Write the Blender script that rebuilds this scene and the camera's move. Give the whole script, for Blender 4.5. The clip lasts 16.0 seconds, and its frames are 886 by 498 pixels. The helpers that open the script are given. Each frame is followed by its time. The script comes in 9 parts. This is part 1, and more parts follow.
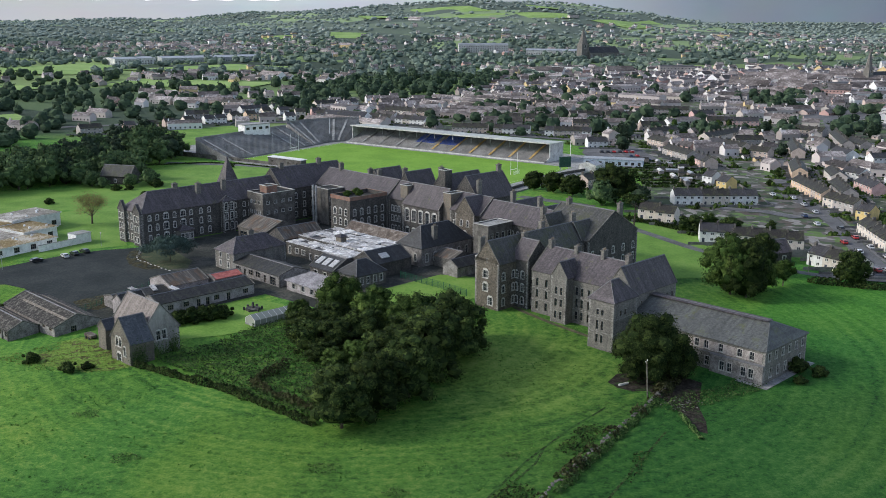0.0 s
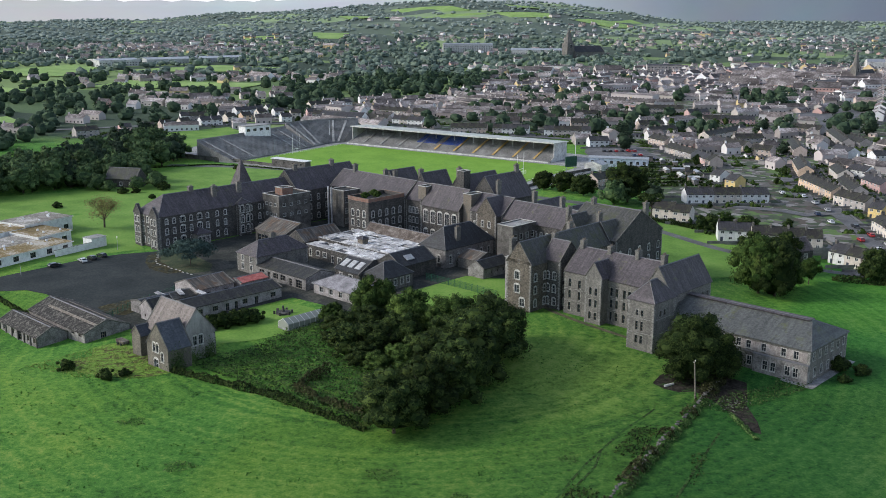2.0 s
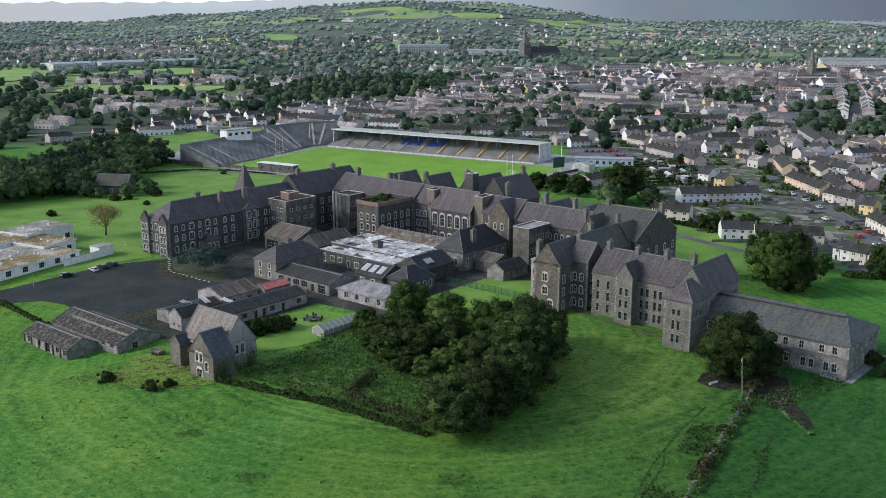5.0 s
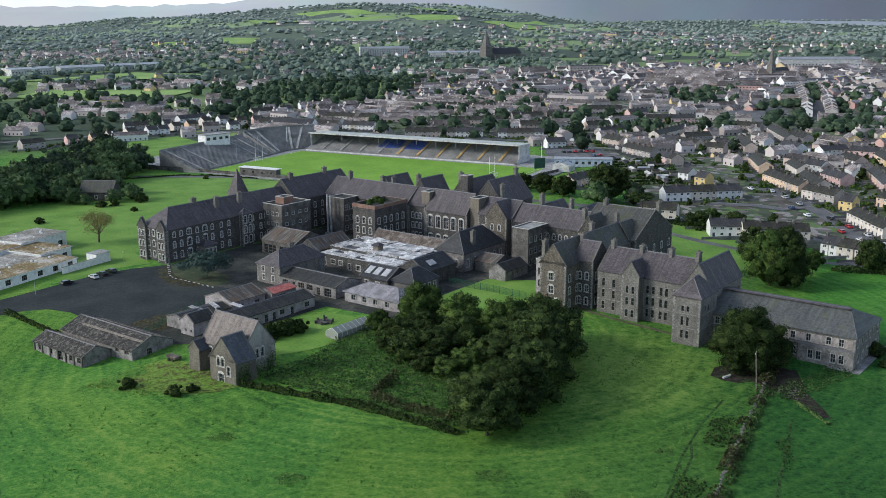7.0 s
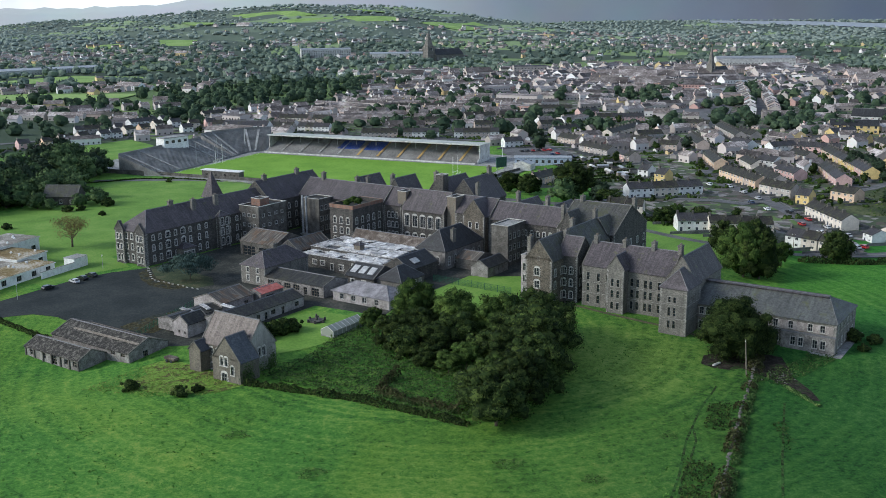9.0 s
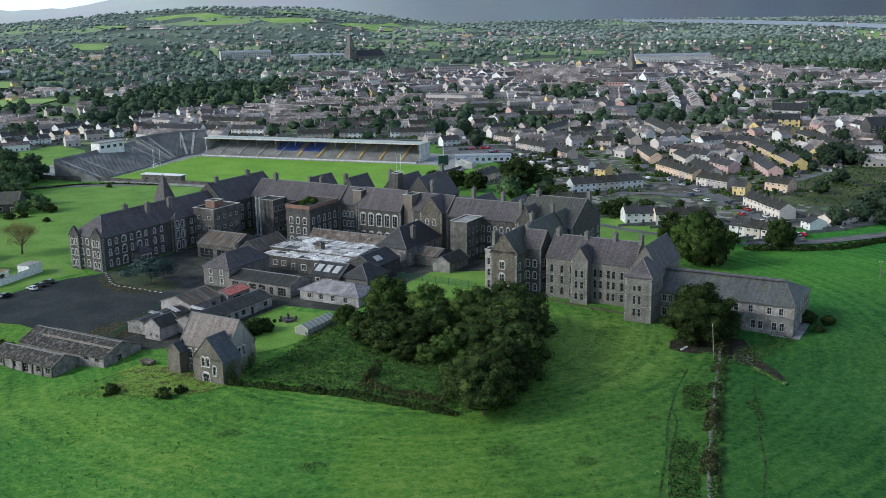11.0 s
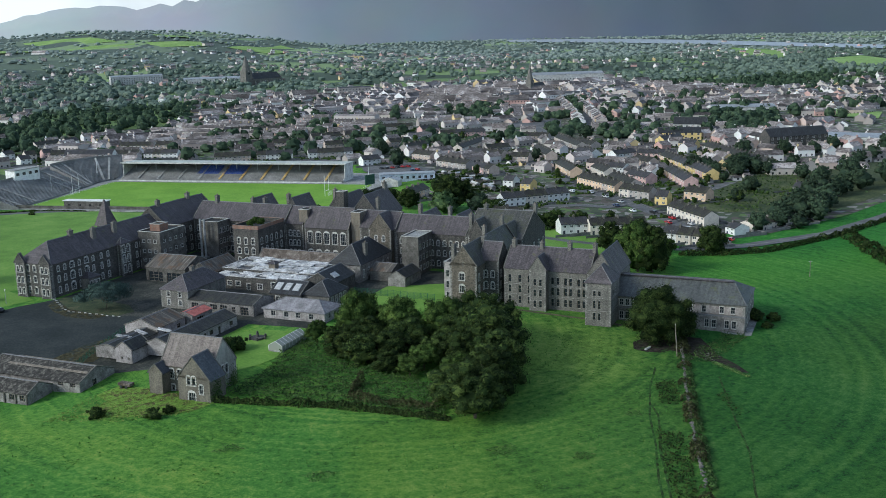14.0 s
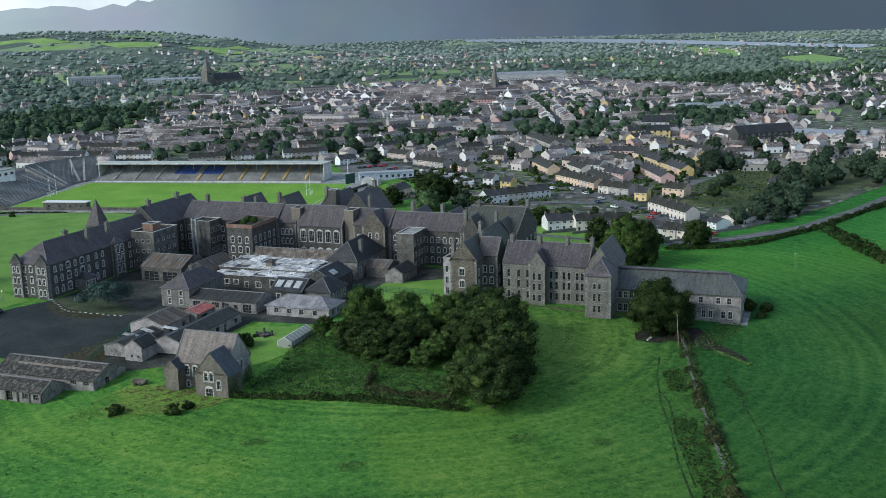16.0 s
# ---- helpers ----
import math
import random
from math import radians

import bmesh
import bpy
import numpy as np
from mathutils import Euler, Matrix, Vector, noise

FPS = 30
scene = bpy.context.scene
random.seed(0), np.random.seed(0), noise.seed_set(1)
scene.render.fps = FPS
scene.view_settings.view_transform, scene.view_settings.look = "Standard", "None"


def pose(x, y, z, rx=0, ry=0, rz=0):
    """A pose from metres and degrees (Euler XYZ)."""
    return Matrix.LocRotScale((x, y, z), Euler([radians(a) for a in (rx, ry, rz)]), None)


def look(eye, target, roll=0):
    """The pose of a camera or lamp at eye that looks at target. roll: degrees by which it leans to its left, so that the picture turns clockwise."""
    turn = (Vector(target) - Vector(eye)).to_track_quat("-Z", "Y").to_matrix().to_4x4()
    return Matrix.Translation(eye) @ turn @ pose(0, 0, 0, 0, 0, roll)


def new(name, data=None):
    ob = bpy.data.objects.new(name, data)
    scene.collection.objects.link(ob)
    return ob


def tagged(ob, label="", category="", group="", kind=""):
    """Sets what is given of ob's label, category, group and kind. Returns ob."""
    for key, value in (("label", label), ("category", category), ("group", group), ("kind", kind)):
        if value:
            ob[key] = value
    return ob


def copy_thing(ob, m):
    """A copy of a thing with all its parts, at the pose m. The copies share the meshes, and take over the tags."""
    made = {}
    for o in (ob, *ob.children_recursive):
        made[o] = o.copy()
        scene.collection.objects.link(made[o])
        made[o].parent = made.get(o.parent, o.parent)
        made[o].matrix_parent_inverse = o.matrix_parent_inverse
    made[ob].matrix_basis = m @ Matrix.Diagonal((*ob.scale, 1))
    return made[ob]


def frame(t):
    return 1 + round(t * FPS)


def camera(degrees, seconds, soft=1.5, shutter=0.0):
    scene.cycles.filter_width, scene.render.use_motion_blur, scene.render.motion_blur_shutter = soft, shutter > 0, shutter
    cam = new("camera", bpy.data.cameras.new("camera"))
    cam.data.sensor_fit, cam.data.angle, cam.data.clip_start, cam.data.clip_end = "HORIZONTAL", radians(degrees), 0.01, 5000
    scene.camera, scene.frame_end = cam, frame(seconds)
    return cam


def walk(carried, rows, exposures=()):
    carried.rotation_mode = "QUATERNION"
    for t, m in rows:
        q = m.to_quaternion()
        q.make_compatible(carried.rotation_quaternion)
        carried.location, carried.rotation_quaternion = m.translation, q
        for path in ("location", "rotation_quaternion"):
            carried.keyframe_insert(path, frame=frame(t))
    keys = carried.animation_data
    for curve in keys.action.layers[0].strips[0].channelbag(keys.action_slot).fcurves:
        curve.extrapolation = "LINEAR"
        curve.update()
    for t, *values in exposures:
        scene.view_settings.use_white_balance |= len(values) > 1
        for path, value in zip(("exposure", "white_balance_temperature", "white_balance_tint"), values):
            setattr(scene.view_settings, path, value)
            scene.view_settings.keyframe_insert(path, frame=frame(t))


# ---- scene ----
cam = camera(46.7, 16.0, soft=0.55)
EXPOSURES = [(0.0, 0.57, 6250, 12), (8.0, 0.48, 6050, 9), (16.0, 0.38, 5800, 3)]
PATH = [
    (0, (-0.111, 0.729, 83.088), (-0.106, 2.674, 82.623), 0.41),
    (0.5, (-3.878, 1.307, 83.040), (-3.864, 3.252, 82.576), 0.41),
    (1, (-7.630, 1.911, 82.974), (-7.609, 3.856, 82.510), 0.32),
    (1.5, (-11.390, 2.516, 82.940), (-11.357, 4.461, 82.477), 0.32),
    (2, (-15.184, 3.064, 82.970), (-15.136, 5.009, 82.505), 0.22),
    (2.5, (-19.013, 3.492, 83.089), (-18.945, 5.436, 82.625), 0.22),
    (3, (-22.954, 3.786, 83.252), (-22.863, 5.730, 82.789), 0.12),
    (3.5, (-26.919, 3.968, 83.416), (-26.810, 5.911, 82.953), 0.03),
    (4, (-30.798, 3.968, 83.567), (-30.675, 5.910, 83.103), 0.03),
    (6.5, (-49.709, 2.190, 84.685), (-49.497, 4.124, 84.223), -0.24),
    (7, (-53.541, 1.626, 84.835), (-53.303, 3.557, 84.374), -0.33),
    (7.5, (-57.475, 0.934, 84.976), (-57.209, 2.862, 84.515), -0.32),
    (8, (-61.388, 0.194, 85.068), (-61.092, 2.118, 84.609), -0.42),
    (8.5, (-65.321, -0.535, 85.104), (-64.994, 1.383, 84.644), -0.51),
    (9, (-69.154, -1.193, 85.116), (-68.794, 0.720, 84.656), -0.50),
    (11.5, (-88.043, -3.071, 84.959), (-87.487, -1.205, 84.500), -1.05),
    (12, (-91.906, -3.269, 84.946), (-91.310, -1.415, 84.488), -1.15),
    (12.5, (-95.865, -3.454, 84.929), (-95.233, -1.613, 84.469), -1.24),
    (13, (-99.804, -3.651, 84.944), (-99.138, -1.821, 84.488), -1.33),
    (13.5, (-103.692, -3.751, 85.005), (-102.995, -1.928, 84.570), -1.43),
    (14, (-107.550, -3.693, 85.028), (-106.828, -1.877, 84.603), -1.42),
    (14.5, (-111.299, -3.500, 85.066), (-110.553, -1.694, 84.640), -1.42),
    (15, (-115.024, -3.340, 85.107), (-114.257, -1.543, 84.681), -1.41),
    (15.5, (-118.728, -3.199, 85.144), (-117.944, -1.409, 84.718), -1.51),
    (16, (-122.409, -3.053, 85.176), (-121.608, -1.271, 84.749), -1.51),
]
walk(cam, [(t, look(eye, target, roll)) for t, eye, target, roll in PATH], EXPOSURES)

# ---- world and sun ----
SUN_DIR = Vector((-0.88, -0.02, 0.50)).normalized()
world = bpy.data.worlds.new("world")
scene.world = world
world.use_nodes = True
wn, wl = world.node_tree.nodes, world.node_tree.links
sky = wn.new("ShaderNodeTexSky")
sky.sky_type = "NISHITA"
sky.sun_disc = False
sky.sun_elevation = math.asin(SUN_DIR.z)
sky.sun_rotation = math.atan2(SUN_DIR.x, SUN_DIR.y)
sky.air_density, sky.dust_density, sky.ozone_density = 1.0, 0.8, 1.5
wn["Background"].inputs["Strength"].default_value = 0.15
veil = wn.new("ShaderNodeHueSaturation")
veil.inputs["Saturation"].default_value = 0.7
wl.new(sky.outputs[0], veil.inputs["Color"])
wl.new(veil.outputs[0], wn["Background"].inputs["Color"])
sun = new("sun", bpy.data.lights.new("sun", "SUN"))
sun.data.energy, sun.data.angle, sun.data.color = 2.1, radians(14), (1.0, 0.94, 0.82)
sun.matrix_world = look((0, 0, 300), Vector((0, 0, 300)) - SUN_DIR)


# ---- materials ----
def material(name):
    m = bpy.data.materials.new(name)
    m.use_nodes = True
    return m, m.node_tree.nodes, m.node_tree.links, m.node_tree.nodes["Principled BSDF"]


def ramp_node(n, stops):
    r = n.new("ShaderNodeValToRGB")
    e = r.color_ramp.elements
    while len(e) < len(stops):
        e.new(0.5)
    for el, (pos, col) in zip(e, stops):
        el.position, el.color = pos, (*col, 1)
    return r


def noise_node(n, l, scale, detail=4, rough=0.6, coord=None, warp=0.0):
    t = n.new("ShaderNodeTexNoise")
    t.inputs["Scale"].default_value, t.inputs["Detail"].default_value = scale, detail
    t.inputs["Roughness"].default_value, t.inputs["Distortion"].default_value = rough, warp
    if coord is not None:
        l.new(coord, t.inputs["Vector"])
    return t


def surface(name, dark, mid, light, scale, fine, rough=0.9, bump=0.3, bump_dist=0.05, vary=0.0, metal=0.0, island=False, spec=0.3):
    """Two scales of mottling round a base colour, fine relief, and a shift of tone from piece to piece."""
    m, n, l, b = material(name)
    pos = n.new("ShaderNodeNewGeometry").outputs["Position"]
    a = noise_node(n, l, scale, 5, 0.65, pos)
    f = noise_node(n, l, fine, 4, 0.7, pos)
    mix = n.new("ShaderNodeMix")
    mix.inputs[0].default_value = 0.45
    l.new(a.outputs["Fac"], mix.inputs[2]), l.new(f.outputs["Fac"], mix.inputs[3])
    r = ramp_node(n, [(0.40, dark), (0.5, mid), (0.60, light)])
    l.new(mix.outputs[0], r.inputs["Fac"])
    out = r.outputs["Color"]
    if vary:
        if island:
            rnd = n.new("ShaderNodeNewGeometry").outputs["Random Per Island"]
        else:
            rnd = n.new("ShaderNodeObjectInfo").outputs["Random"]
        mr = n.new("ShaderNodeMapRange")
        mr.inputs["To Min"].default_value, mr.inputs["To Max"].default_value = 1 - vary, 1 + vary
        l.new(rnd, mr.inputs["Value"])
        hsv = n.new("ShaderNodeHueSaturation")
        l.new(mr.outputs[0], hsv.inputs["Value"]), l.new(out, hsv.inputs["Color"])
        out = hsv.outputs["Color"]
    l.new(out, b.inputs["Base Color"])
    b.inputs["Roughness"].default_value, b.inputs["Metallic"].default_value = rough, metal
    b.inputs["Specular IOR Level"].default_value = spec
    if bump:
        bp = n.new("ShaderNodeBump")
        bp.inputs["Strength"].default_value, bp.inputs["Distance"].default_value = bump, bump_dist
        l.new(f.outputs["Fac"], bp.inputs["Height"]), l.new(bp.outputs[0], b.inputs["Normal"])
    return m


def masonry(name, cols, mortar, stone=(0.46, 0.24), rough=0.92, rubble=True, even=0.66):
    """Coursed rubble stone with joints, in the object's own upright planes."""
    m, n, l, b = material(name)
    tc = n.new("ShaderNodeTexCoord")
    sep = n.new("ShaderNodeSeparateXYZ")
    l.new(tc.outputs["Object"], sep.inputs[0])
    add = n.new("ShaderNodeMath")
    l.new(sep.outputs["X"], add.inputs[0]), l.new(sep.outputs["Y"], add.inputs[1])
    comb = n.new("ShaderNodeCombineXYZ")
    l.new(add.outputs[0], comb.inputs["X"]), l.new(sep.outputs["Z"], comb.inputs["Y"])
    wob = noise_node(n, l, 1.7, 3, 0.6, tc.outputs["Object"])
    mixv = n.new("ShaderNodeMix")
    mixv.data_type, mixv.blend_type = "RGBA", "ADD"
    mixv.inputs[0].default_value = 0.16 if rubble else 0.02
    l.new(comb.outputs[0], mixv.inputs[6]), l.new(wob.outputs["Color"], mixv.inputs[7])
    br = n.new("ShaderNodeTexBrick")
    br.inputs["Scale"].default_value = 1.0
    br.inputs["Brick Width"].default_value, br.inputs["Row Height"].default_value = stone
    br.inputs["Mortar Size"].default_value = 0.022
    br.inputs["Mortar Smooth"].default_value = 0.5
    br.inputs["Color1"].default_value, br.inputs["Color2"].default_value = (0, 0, 0, 1), (1, 1, 1, 1)
    br.inputs["Mortar"].default_value = (0.5, 0.5, 0.5, 1)
    l.new(mixv.outputs[2], br.inputs["Vector"])
    big = noise_node(n, l, 0.22, 6, 0.7, tc.outputs["Object"])
    fine = noise_node(n, l, 7.0, 4, 0.7, tc.outputs["Object"])
    mx = n.new("ShaderNodeMix")
    mx.inputs[0].default_value = even
    l.new(br.outputs["Color"], mx.inputs[2]), l.new(big.outputs["Fac"], mx.inputs[3])
    mx2 = n.new("ShaderNodeMix")
    mx2.inputs[0].default_value = 0.3
    l.new(mx.outputs[0], mx2.inputs[2]), l.new(fine.outputs["Fac"], mx2.inputs[3])
    r = ramp_node(n, [(0.33, cols[0]), (0.5, cols[1]), (0.67, cols[2])])
    l.new(mx2.outputs[0], r.inputs["Fac"])
    cm = n.new("ShaderNodeMix")
    cm.data_type = "RGBA"
    l.new(br.outputs["Fac"], cm.inputs[0]), l.new(r.outputs["Color"], cm.inputs[6])
    cm.inputs[7].default_value = (*mortar, 1)
    # rain streaks and damp patches running down the face
    smp = n.new("ShaderNodeMapping")
    smp.inputs["Scale"].default_value = (0.9, 0.9, 0.11)
    l.new(tc.outputs["Object"], smp.inputs["Vector"])
    st = noise_node(n, l, 1.0, 5, 0.7, smp.outputs[0])
    sr = ramp_node(n, [(0.32, (0.62, 0.63, 0.62)), (0.5, (1.0, 1.0, 1.0)), (0.68, (1.22, 1.2, 1.16))])
    l.new(st.outputs["Fac"], sr.inputs["Fac"])
    sm = n.new("ShaderNodeMix")
    sm.data_type, sm.blend_type = "RGBA", "MULTIPLY"
    sm.inputs[0].default_value = 0.85
    l.new(cm.outputs[2], sm.inputs[6]), l.new(sr.outputs["Color"], sm.inputs[7])
    l.new(sm.outputs[2], b.inputs["Base Color"])
    b.inputs["Roughness"].default_value = rough
    bp = n.new("ShaderNodeBump")
    bp.inputs["Strength"].default_value, bp.inputs["Distance"].default_value = 0.6, 0.06
    l.new(mx2.outputs[0], bp.inputs["Height"]), l.new(bp.outputs[0], b.inputs["Normal"])
    return m


def slate(name, dark, mid, light, moss=0.0, moss_col=(0.09, 0.10, 0.035)):
    """Roof slates in courses down the slope, with streaks and patches of moss."""
    m, n, l, b = material(name)
    tc = n.new("ShaderNodeTexCoord")
    mp = n.new("ShaderNodeMapping")
    mp.inputs["Scale"].default_value = (1, 1, 2.2)
    l.new(tc.outputs["Object"], mp.inputs["Vector"])
    big = noise_node(n, l, 0.16, 5, 0.7, tc.outputs["Object"])
    mid_n = noise_node(n, l, 1.1, 5, 0.75, tc.outputs["Object"])
    vor = n.new("ShaderNodeTexVoronoi")
    vor.inputs["Scale"].default_value = 2.6
    l.new(mp.outputs[0], vor.inputs["Vector"])
    sp = n.new("ShaderNodeSeparateColor")
    l.new(vor.outputs["Color"], sp.inputs[0])
    m1 = n.new("ShaderNodeMix")
    m1.inputs[0].default_value = 0.5
    l.new(big.outputs["Fac"], m1.inputs[2]), l.new(mid_n.outputs["Fac"], m1.inputs[3])
    m2 = n.new("ShaderNodeMix")
    m2.inputs[0].default_value = 0.22
    l.new(m1.outputs[0], m2.inputs[2]), l.new(sp.outputs[0], m2.inputs[3])
    smp = n.new("ShaderNodeMapping")
    smp.inputs["Scale"].default_value = (1.1, 0.1, 0.1)
    l.new(tc.outputs["Object"], smp.inputs["Vector"])
    run = noise_node(n, l, 1.0, 5, 0.7, smp.outputs[0])
    m3 = n.new("ShaderNodeMix")
    m3.inputs[0].default_value = 0.42
    l.new(m2.outputs[0], m3.inputs[2]), l.new(run.outputs["Fac"], m3.inputs[3])
    r = ramp_node(n, [(0.39, dark), (0.5, mid), (0.61, light)])
    l.new(m3.outputs[0], r.inputs["Fac"])
    out = r.outputs["Color"]
    if moss:
        mo = noise_node(n, l, 0.35, 6, 0.75, tc.outputs["Object"])
        mr = n.new("ShaderNodeMapRange")
        mr.inputs["From Min"].default_value, mr.inputs["From Max"].default_value = 0.62 - 0.3 * moss, 0.74 - 0.2 * moss
        mr.inputs["To Max"].default_value = 0.85
        l.new(mo.outputs["Fac"], mr.inputs["Value"])
        mm = n.new("ShaderNodeMix")
        mm.data_type = "RGBA"
        l.new(mr.outputs[0], mm.inputs[0]), l.new(out, mm.inputs[6])
        mm.inputs[7].default_value = (*moss_col, 1)
        out = mm.outputs[2]
    l.new(out, b.inputs["Base Color"])
    b.inputs["Roughness"].default_value = 0.62
    b.inputs["Specular IOR Level"].default_value = 0.35
    wave = n.new("ShaderNodeTexWave")
    wave.bands_direction = "Z"
    wave.inputs["Scale"].default_value, wave.inputs["Distortion"].default_value = 2.2, 0.3
    l.new(tc.outputs["Object"], wave.inputs["Vector"])
    bp = n.new("ShaderNodeBump")
    bp.inputs["Strength"].default_value, bp.inputs["Distance"].default_value = 0.5, 0.04
    l.new(wave.outputs["Fac"], bp.inputs["Height"])
    bp2 = n.new("ShaderNodeBump")
    bp2.inputs["Strength"].default_value, bp2.inputs["Distance"].default_value = 0.4, 0.05
    l.new(sp.outputs[0], bp2.inputs["Height"]), l.new(bp.outputs[0], bp2.inputs["Normal"])
    l.new(bp2.outputs[0], b.inputs["Normal"])
    return m


def foliage(name, dark, mid, light, scale=0.25):
    m, n, l, b = material(name)
    geo = n.new("ShaderNodeNewGeometry")
    big = noise_node(n, l, scale, 4, 0.7, geo.outputs["Position"])
    mx = n.new("ShaderNodeMix")
    mx.inputs[0].default_value = 0.42
    l.new(big.outputs["Fac"], mx.inputs[2]), l.new(geo.outputs["Random Per Island"], mx.inputs[3])
    r = ramp_node(n, [(0.26, dark), (0.5, mid), (0.76, light)])
    l.new(mx.outputs[0], r.inputs["Fac"])
    oi = n.new("ShaderNodeObjectInfo")
    mr = n.new("ShaderNodeMapRange")
    mr.inputs["To Min"].default_value, mr.inputs["To Max"].default_value = 0.75, 1.25
    l.new(oi.outputs["Random"], mr.inputs["Value"])
    hsv = n.new("ShaderNodeHueSaturation")
    l.new(mr.outputs[0], hsv.inputs["Value"]), l.new(r.outputs["Color"], hsv.inputs["Color"])
    l.new(hsv.outputs["Color"], b.inputs["Base Color"])
    b.inputs["Roughness"].default_value = 0.85
    b.inputs["Specular IOR Level"].default_value = 0.06
    return m


def glass_mat(name, col=(0.02, 0.025, 0.03), rough=0.08):
    m, n, l, b = material(name)
    b.inputs["Base Color"].default_value = (*col, 1)
    b.inputs["Roughness"].default_value = rough
    b.inputs["Specular IOR Level"].default_value = 0.6
    return m


STONE = masonry("dark_rubble_stone", [(0.018, 0.018, 0.018), (0.05, 0.048, 0.045), (0.115, 0.105, 0.092)], (0.085, 0.08, 0.074))
STONE_BROWN = masonry("brown_rubble_stone", [(0.03, 0.026, 0.021), (0.078, 0.066, 0.05), (0.18, 0.155, 0.12)], (0.14, 0.125, 0.105))
STONE_GREY = masonry("grey_dressed_stone", [(0.046, 0.043, 0.038), (0.118, 0.112, 0.101), (0.24, 0.226, 0.202)], (0.16, 0.153, 0.138), (0.4, 0.2), even=0.78)
TRIM = surface("pale_limestone_trim", (0.27, 0.262, 0.242), (0.42, 0.41, 0.382), (0.56, 0.55, 0.52), 1.5, 9, 0.85, 0.2)
SLATE = slate("purple_grey_slate", (0.034, 0.029, 0.032), (0.06, 0.051, 0.055), (0.108, 0.093, 0.098), 0.1)
SLATE_DARK = slate("dark_grey_slate", (0.013, 0.0135, 0.0145), (0.024, 0.025, 0.027), (0.05, 0.051, 0.055), 0.1, (0.035, 0.04, 0.022))
SLATE_MOSS = slate("mossy_slate", (0.028, 0.027, 0.026), (0.055, 0.054, 0.05), (0.1, 0.098, 0.09), 0.55, (0.06, 0.066, 0.03))
FELT = slate("weathered_felt_roof", (0.011, 0.011, 0.0105), (0.022, 0.0215, 0.02), (0.05, 0.047, 0.042), 0.4, (0.05, 0.05, 0.028))
BRICK_RED = masonry("red_brick", [(0.14, 0.05, 0.03), (0.24, 0.09, 0.055), (0.33, 0.15, 0.095)], (0.18, 0.155, 0.13), (0.23, 0.075), rubble=False)
BRICK_BROWN = masonry("brown_brick", [(0.07, 0.052, 0.036), (0.13, 0.1, 0.07), (0.2, 0.16, 0.115)], (0.18, 0.165, 0.14), (0.23, 0.075), rubble=False)
RENDER_GREY = surface("grey_cement_render", (0.05, 0.047, 0.042), (0.1, 0.094, 0.085), (0.165, 0.156, 0.142), 0.35, 3.0, 0.9, 0.2)
RENDER_WHITE = surface("stained_white_render", (0.28, 0.275, 0.26), (0.48, 0.475, 0.45), (0.62, 0.615, 0.59), 0.4, 4.0, 0.88, 0.15)
CONCRETE = surface("weathered_concrete", (0.16, 0.16, 0.155), (0.25, 0.25, 0.24), (0.36, 0.36, 0.345), 0.25, 2.0, 0.9, 0.25)
ASPHALT = surface("worn_asphalt", (0.021, 0.026, 0.026), (0.032, 0.038, 0.038), (0.05, 0.055, 0.052), 0.06, 1.6, 0.95, 0.25, spec=0.12)
ROAD = surface("grey_road_asphalt", (0.07, 0.07, 0.072), (0.105, 0.105, 0.108), (0.15, 0.15, 0.152), 0.12, 1.5, 0.9, 0.2)
METAL_GREY = surface("galvanised_metal", (0.25, 0.26, 0.27), (0.36, 0.37, 0.38), (0.48, 0.49, 0.5), 0.8, 6, 0.5, 0.1, metal=0.5)
RUST = surface("rusting_corrugated_iron", (0.05, 0.036, 0.028), (0.10, 0.08, 0.065), (0.22, 0.195, 0.17), 0.45, 3.5, 0.8, 0.3)
def streaked_iron(name, dark, mid, light, rust):
    """Sheet iron: ribs and weather streaks run down the slope."""
    m, n, l, b = material(name)
    co = n.new("ShaderNodeTexCoord").outputs["Object"]
    mp = n.new("ShaderNodeMapping")
    mp.inputs["Scale"].default_value = (1.3, 0.12, 0.12)
    l.new(co, mp.inputs["Vector"])
    st = noise_node(n, l, 1.0, 5, 0.7, mp.outputs[0])
    r = ramp_node(n, [(0.36, dark), (0.5, mid), (0.62, light)])
    l.new(st.outputs["Fac"], r.inputs["Fac"])
    pt = noise_node(n, l, 0.35, 4, 0.6, co)
    mr = n.new("ShaderNodeMapRange")
    mr.inputs["From Min"].default_value, mr.inputs["From Max"].default_value = 0.5, 0.62
    l.new(pt.outputs["Fac"], mr.inputs["Value"])
    mx = n.new("ShaderNodeMix")
    mx.data_type = "RGBA"
    l.new(mr.outputs[0], mx.inputs[0]), l.new(r.outputs["Color"], mx.inputs[6])
    r2 = ramp_node(n, [(0.36, tuple(c * 0.5 for c in rust)), (0.6, rust)])
    l.new(st.outputs["Fac"], r2.inputs["Fac"])
    l.new(r2.outputs["Color"], mx.inputs[7])
    l.new(mx.outputs[2], b.inputs["Base Color"])
    b.inputs["Roughness"].default_value = 0.75
    return m


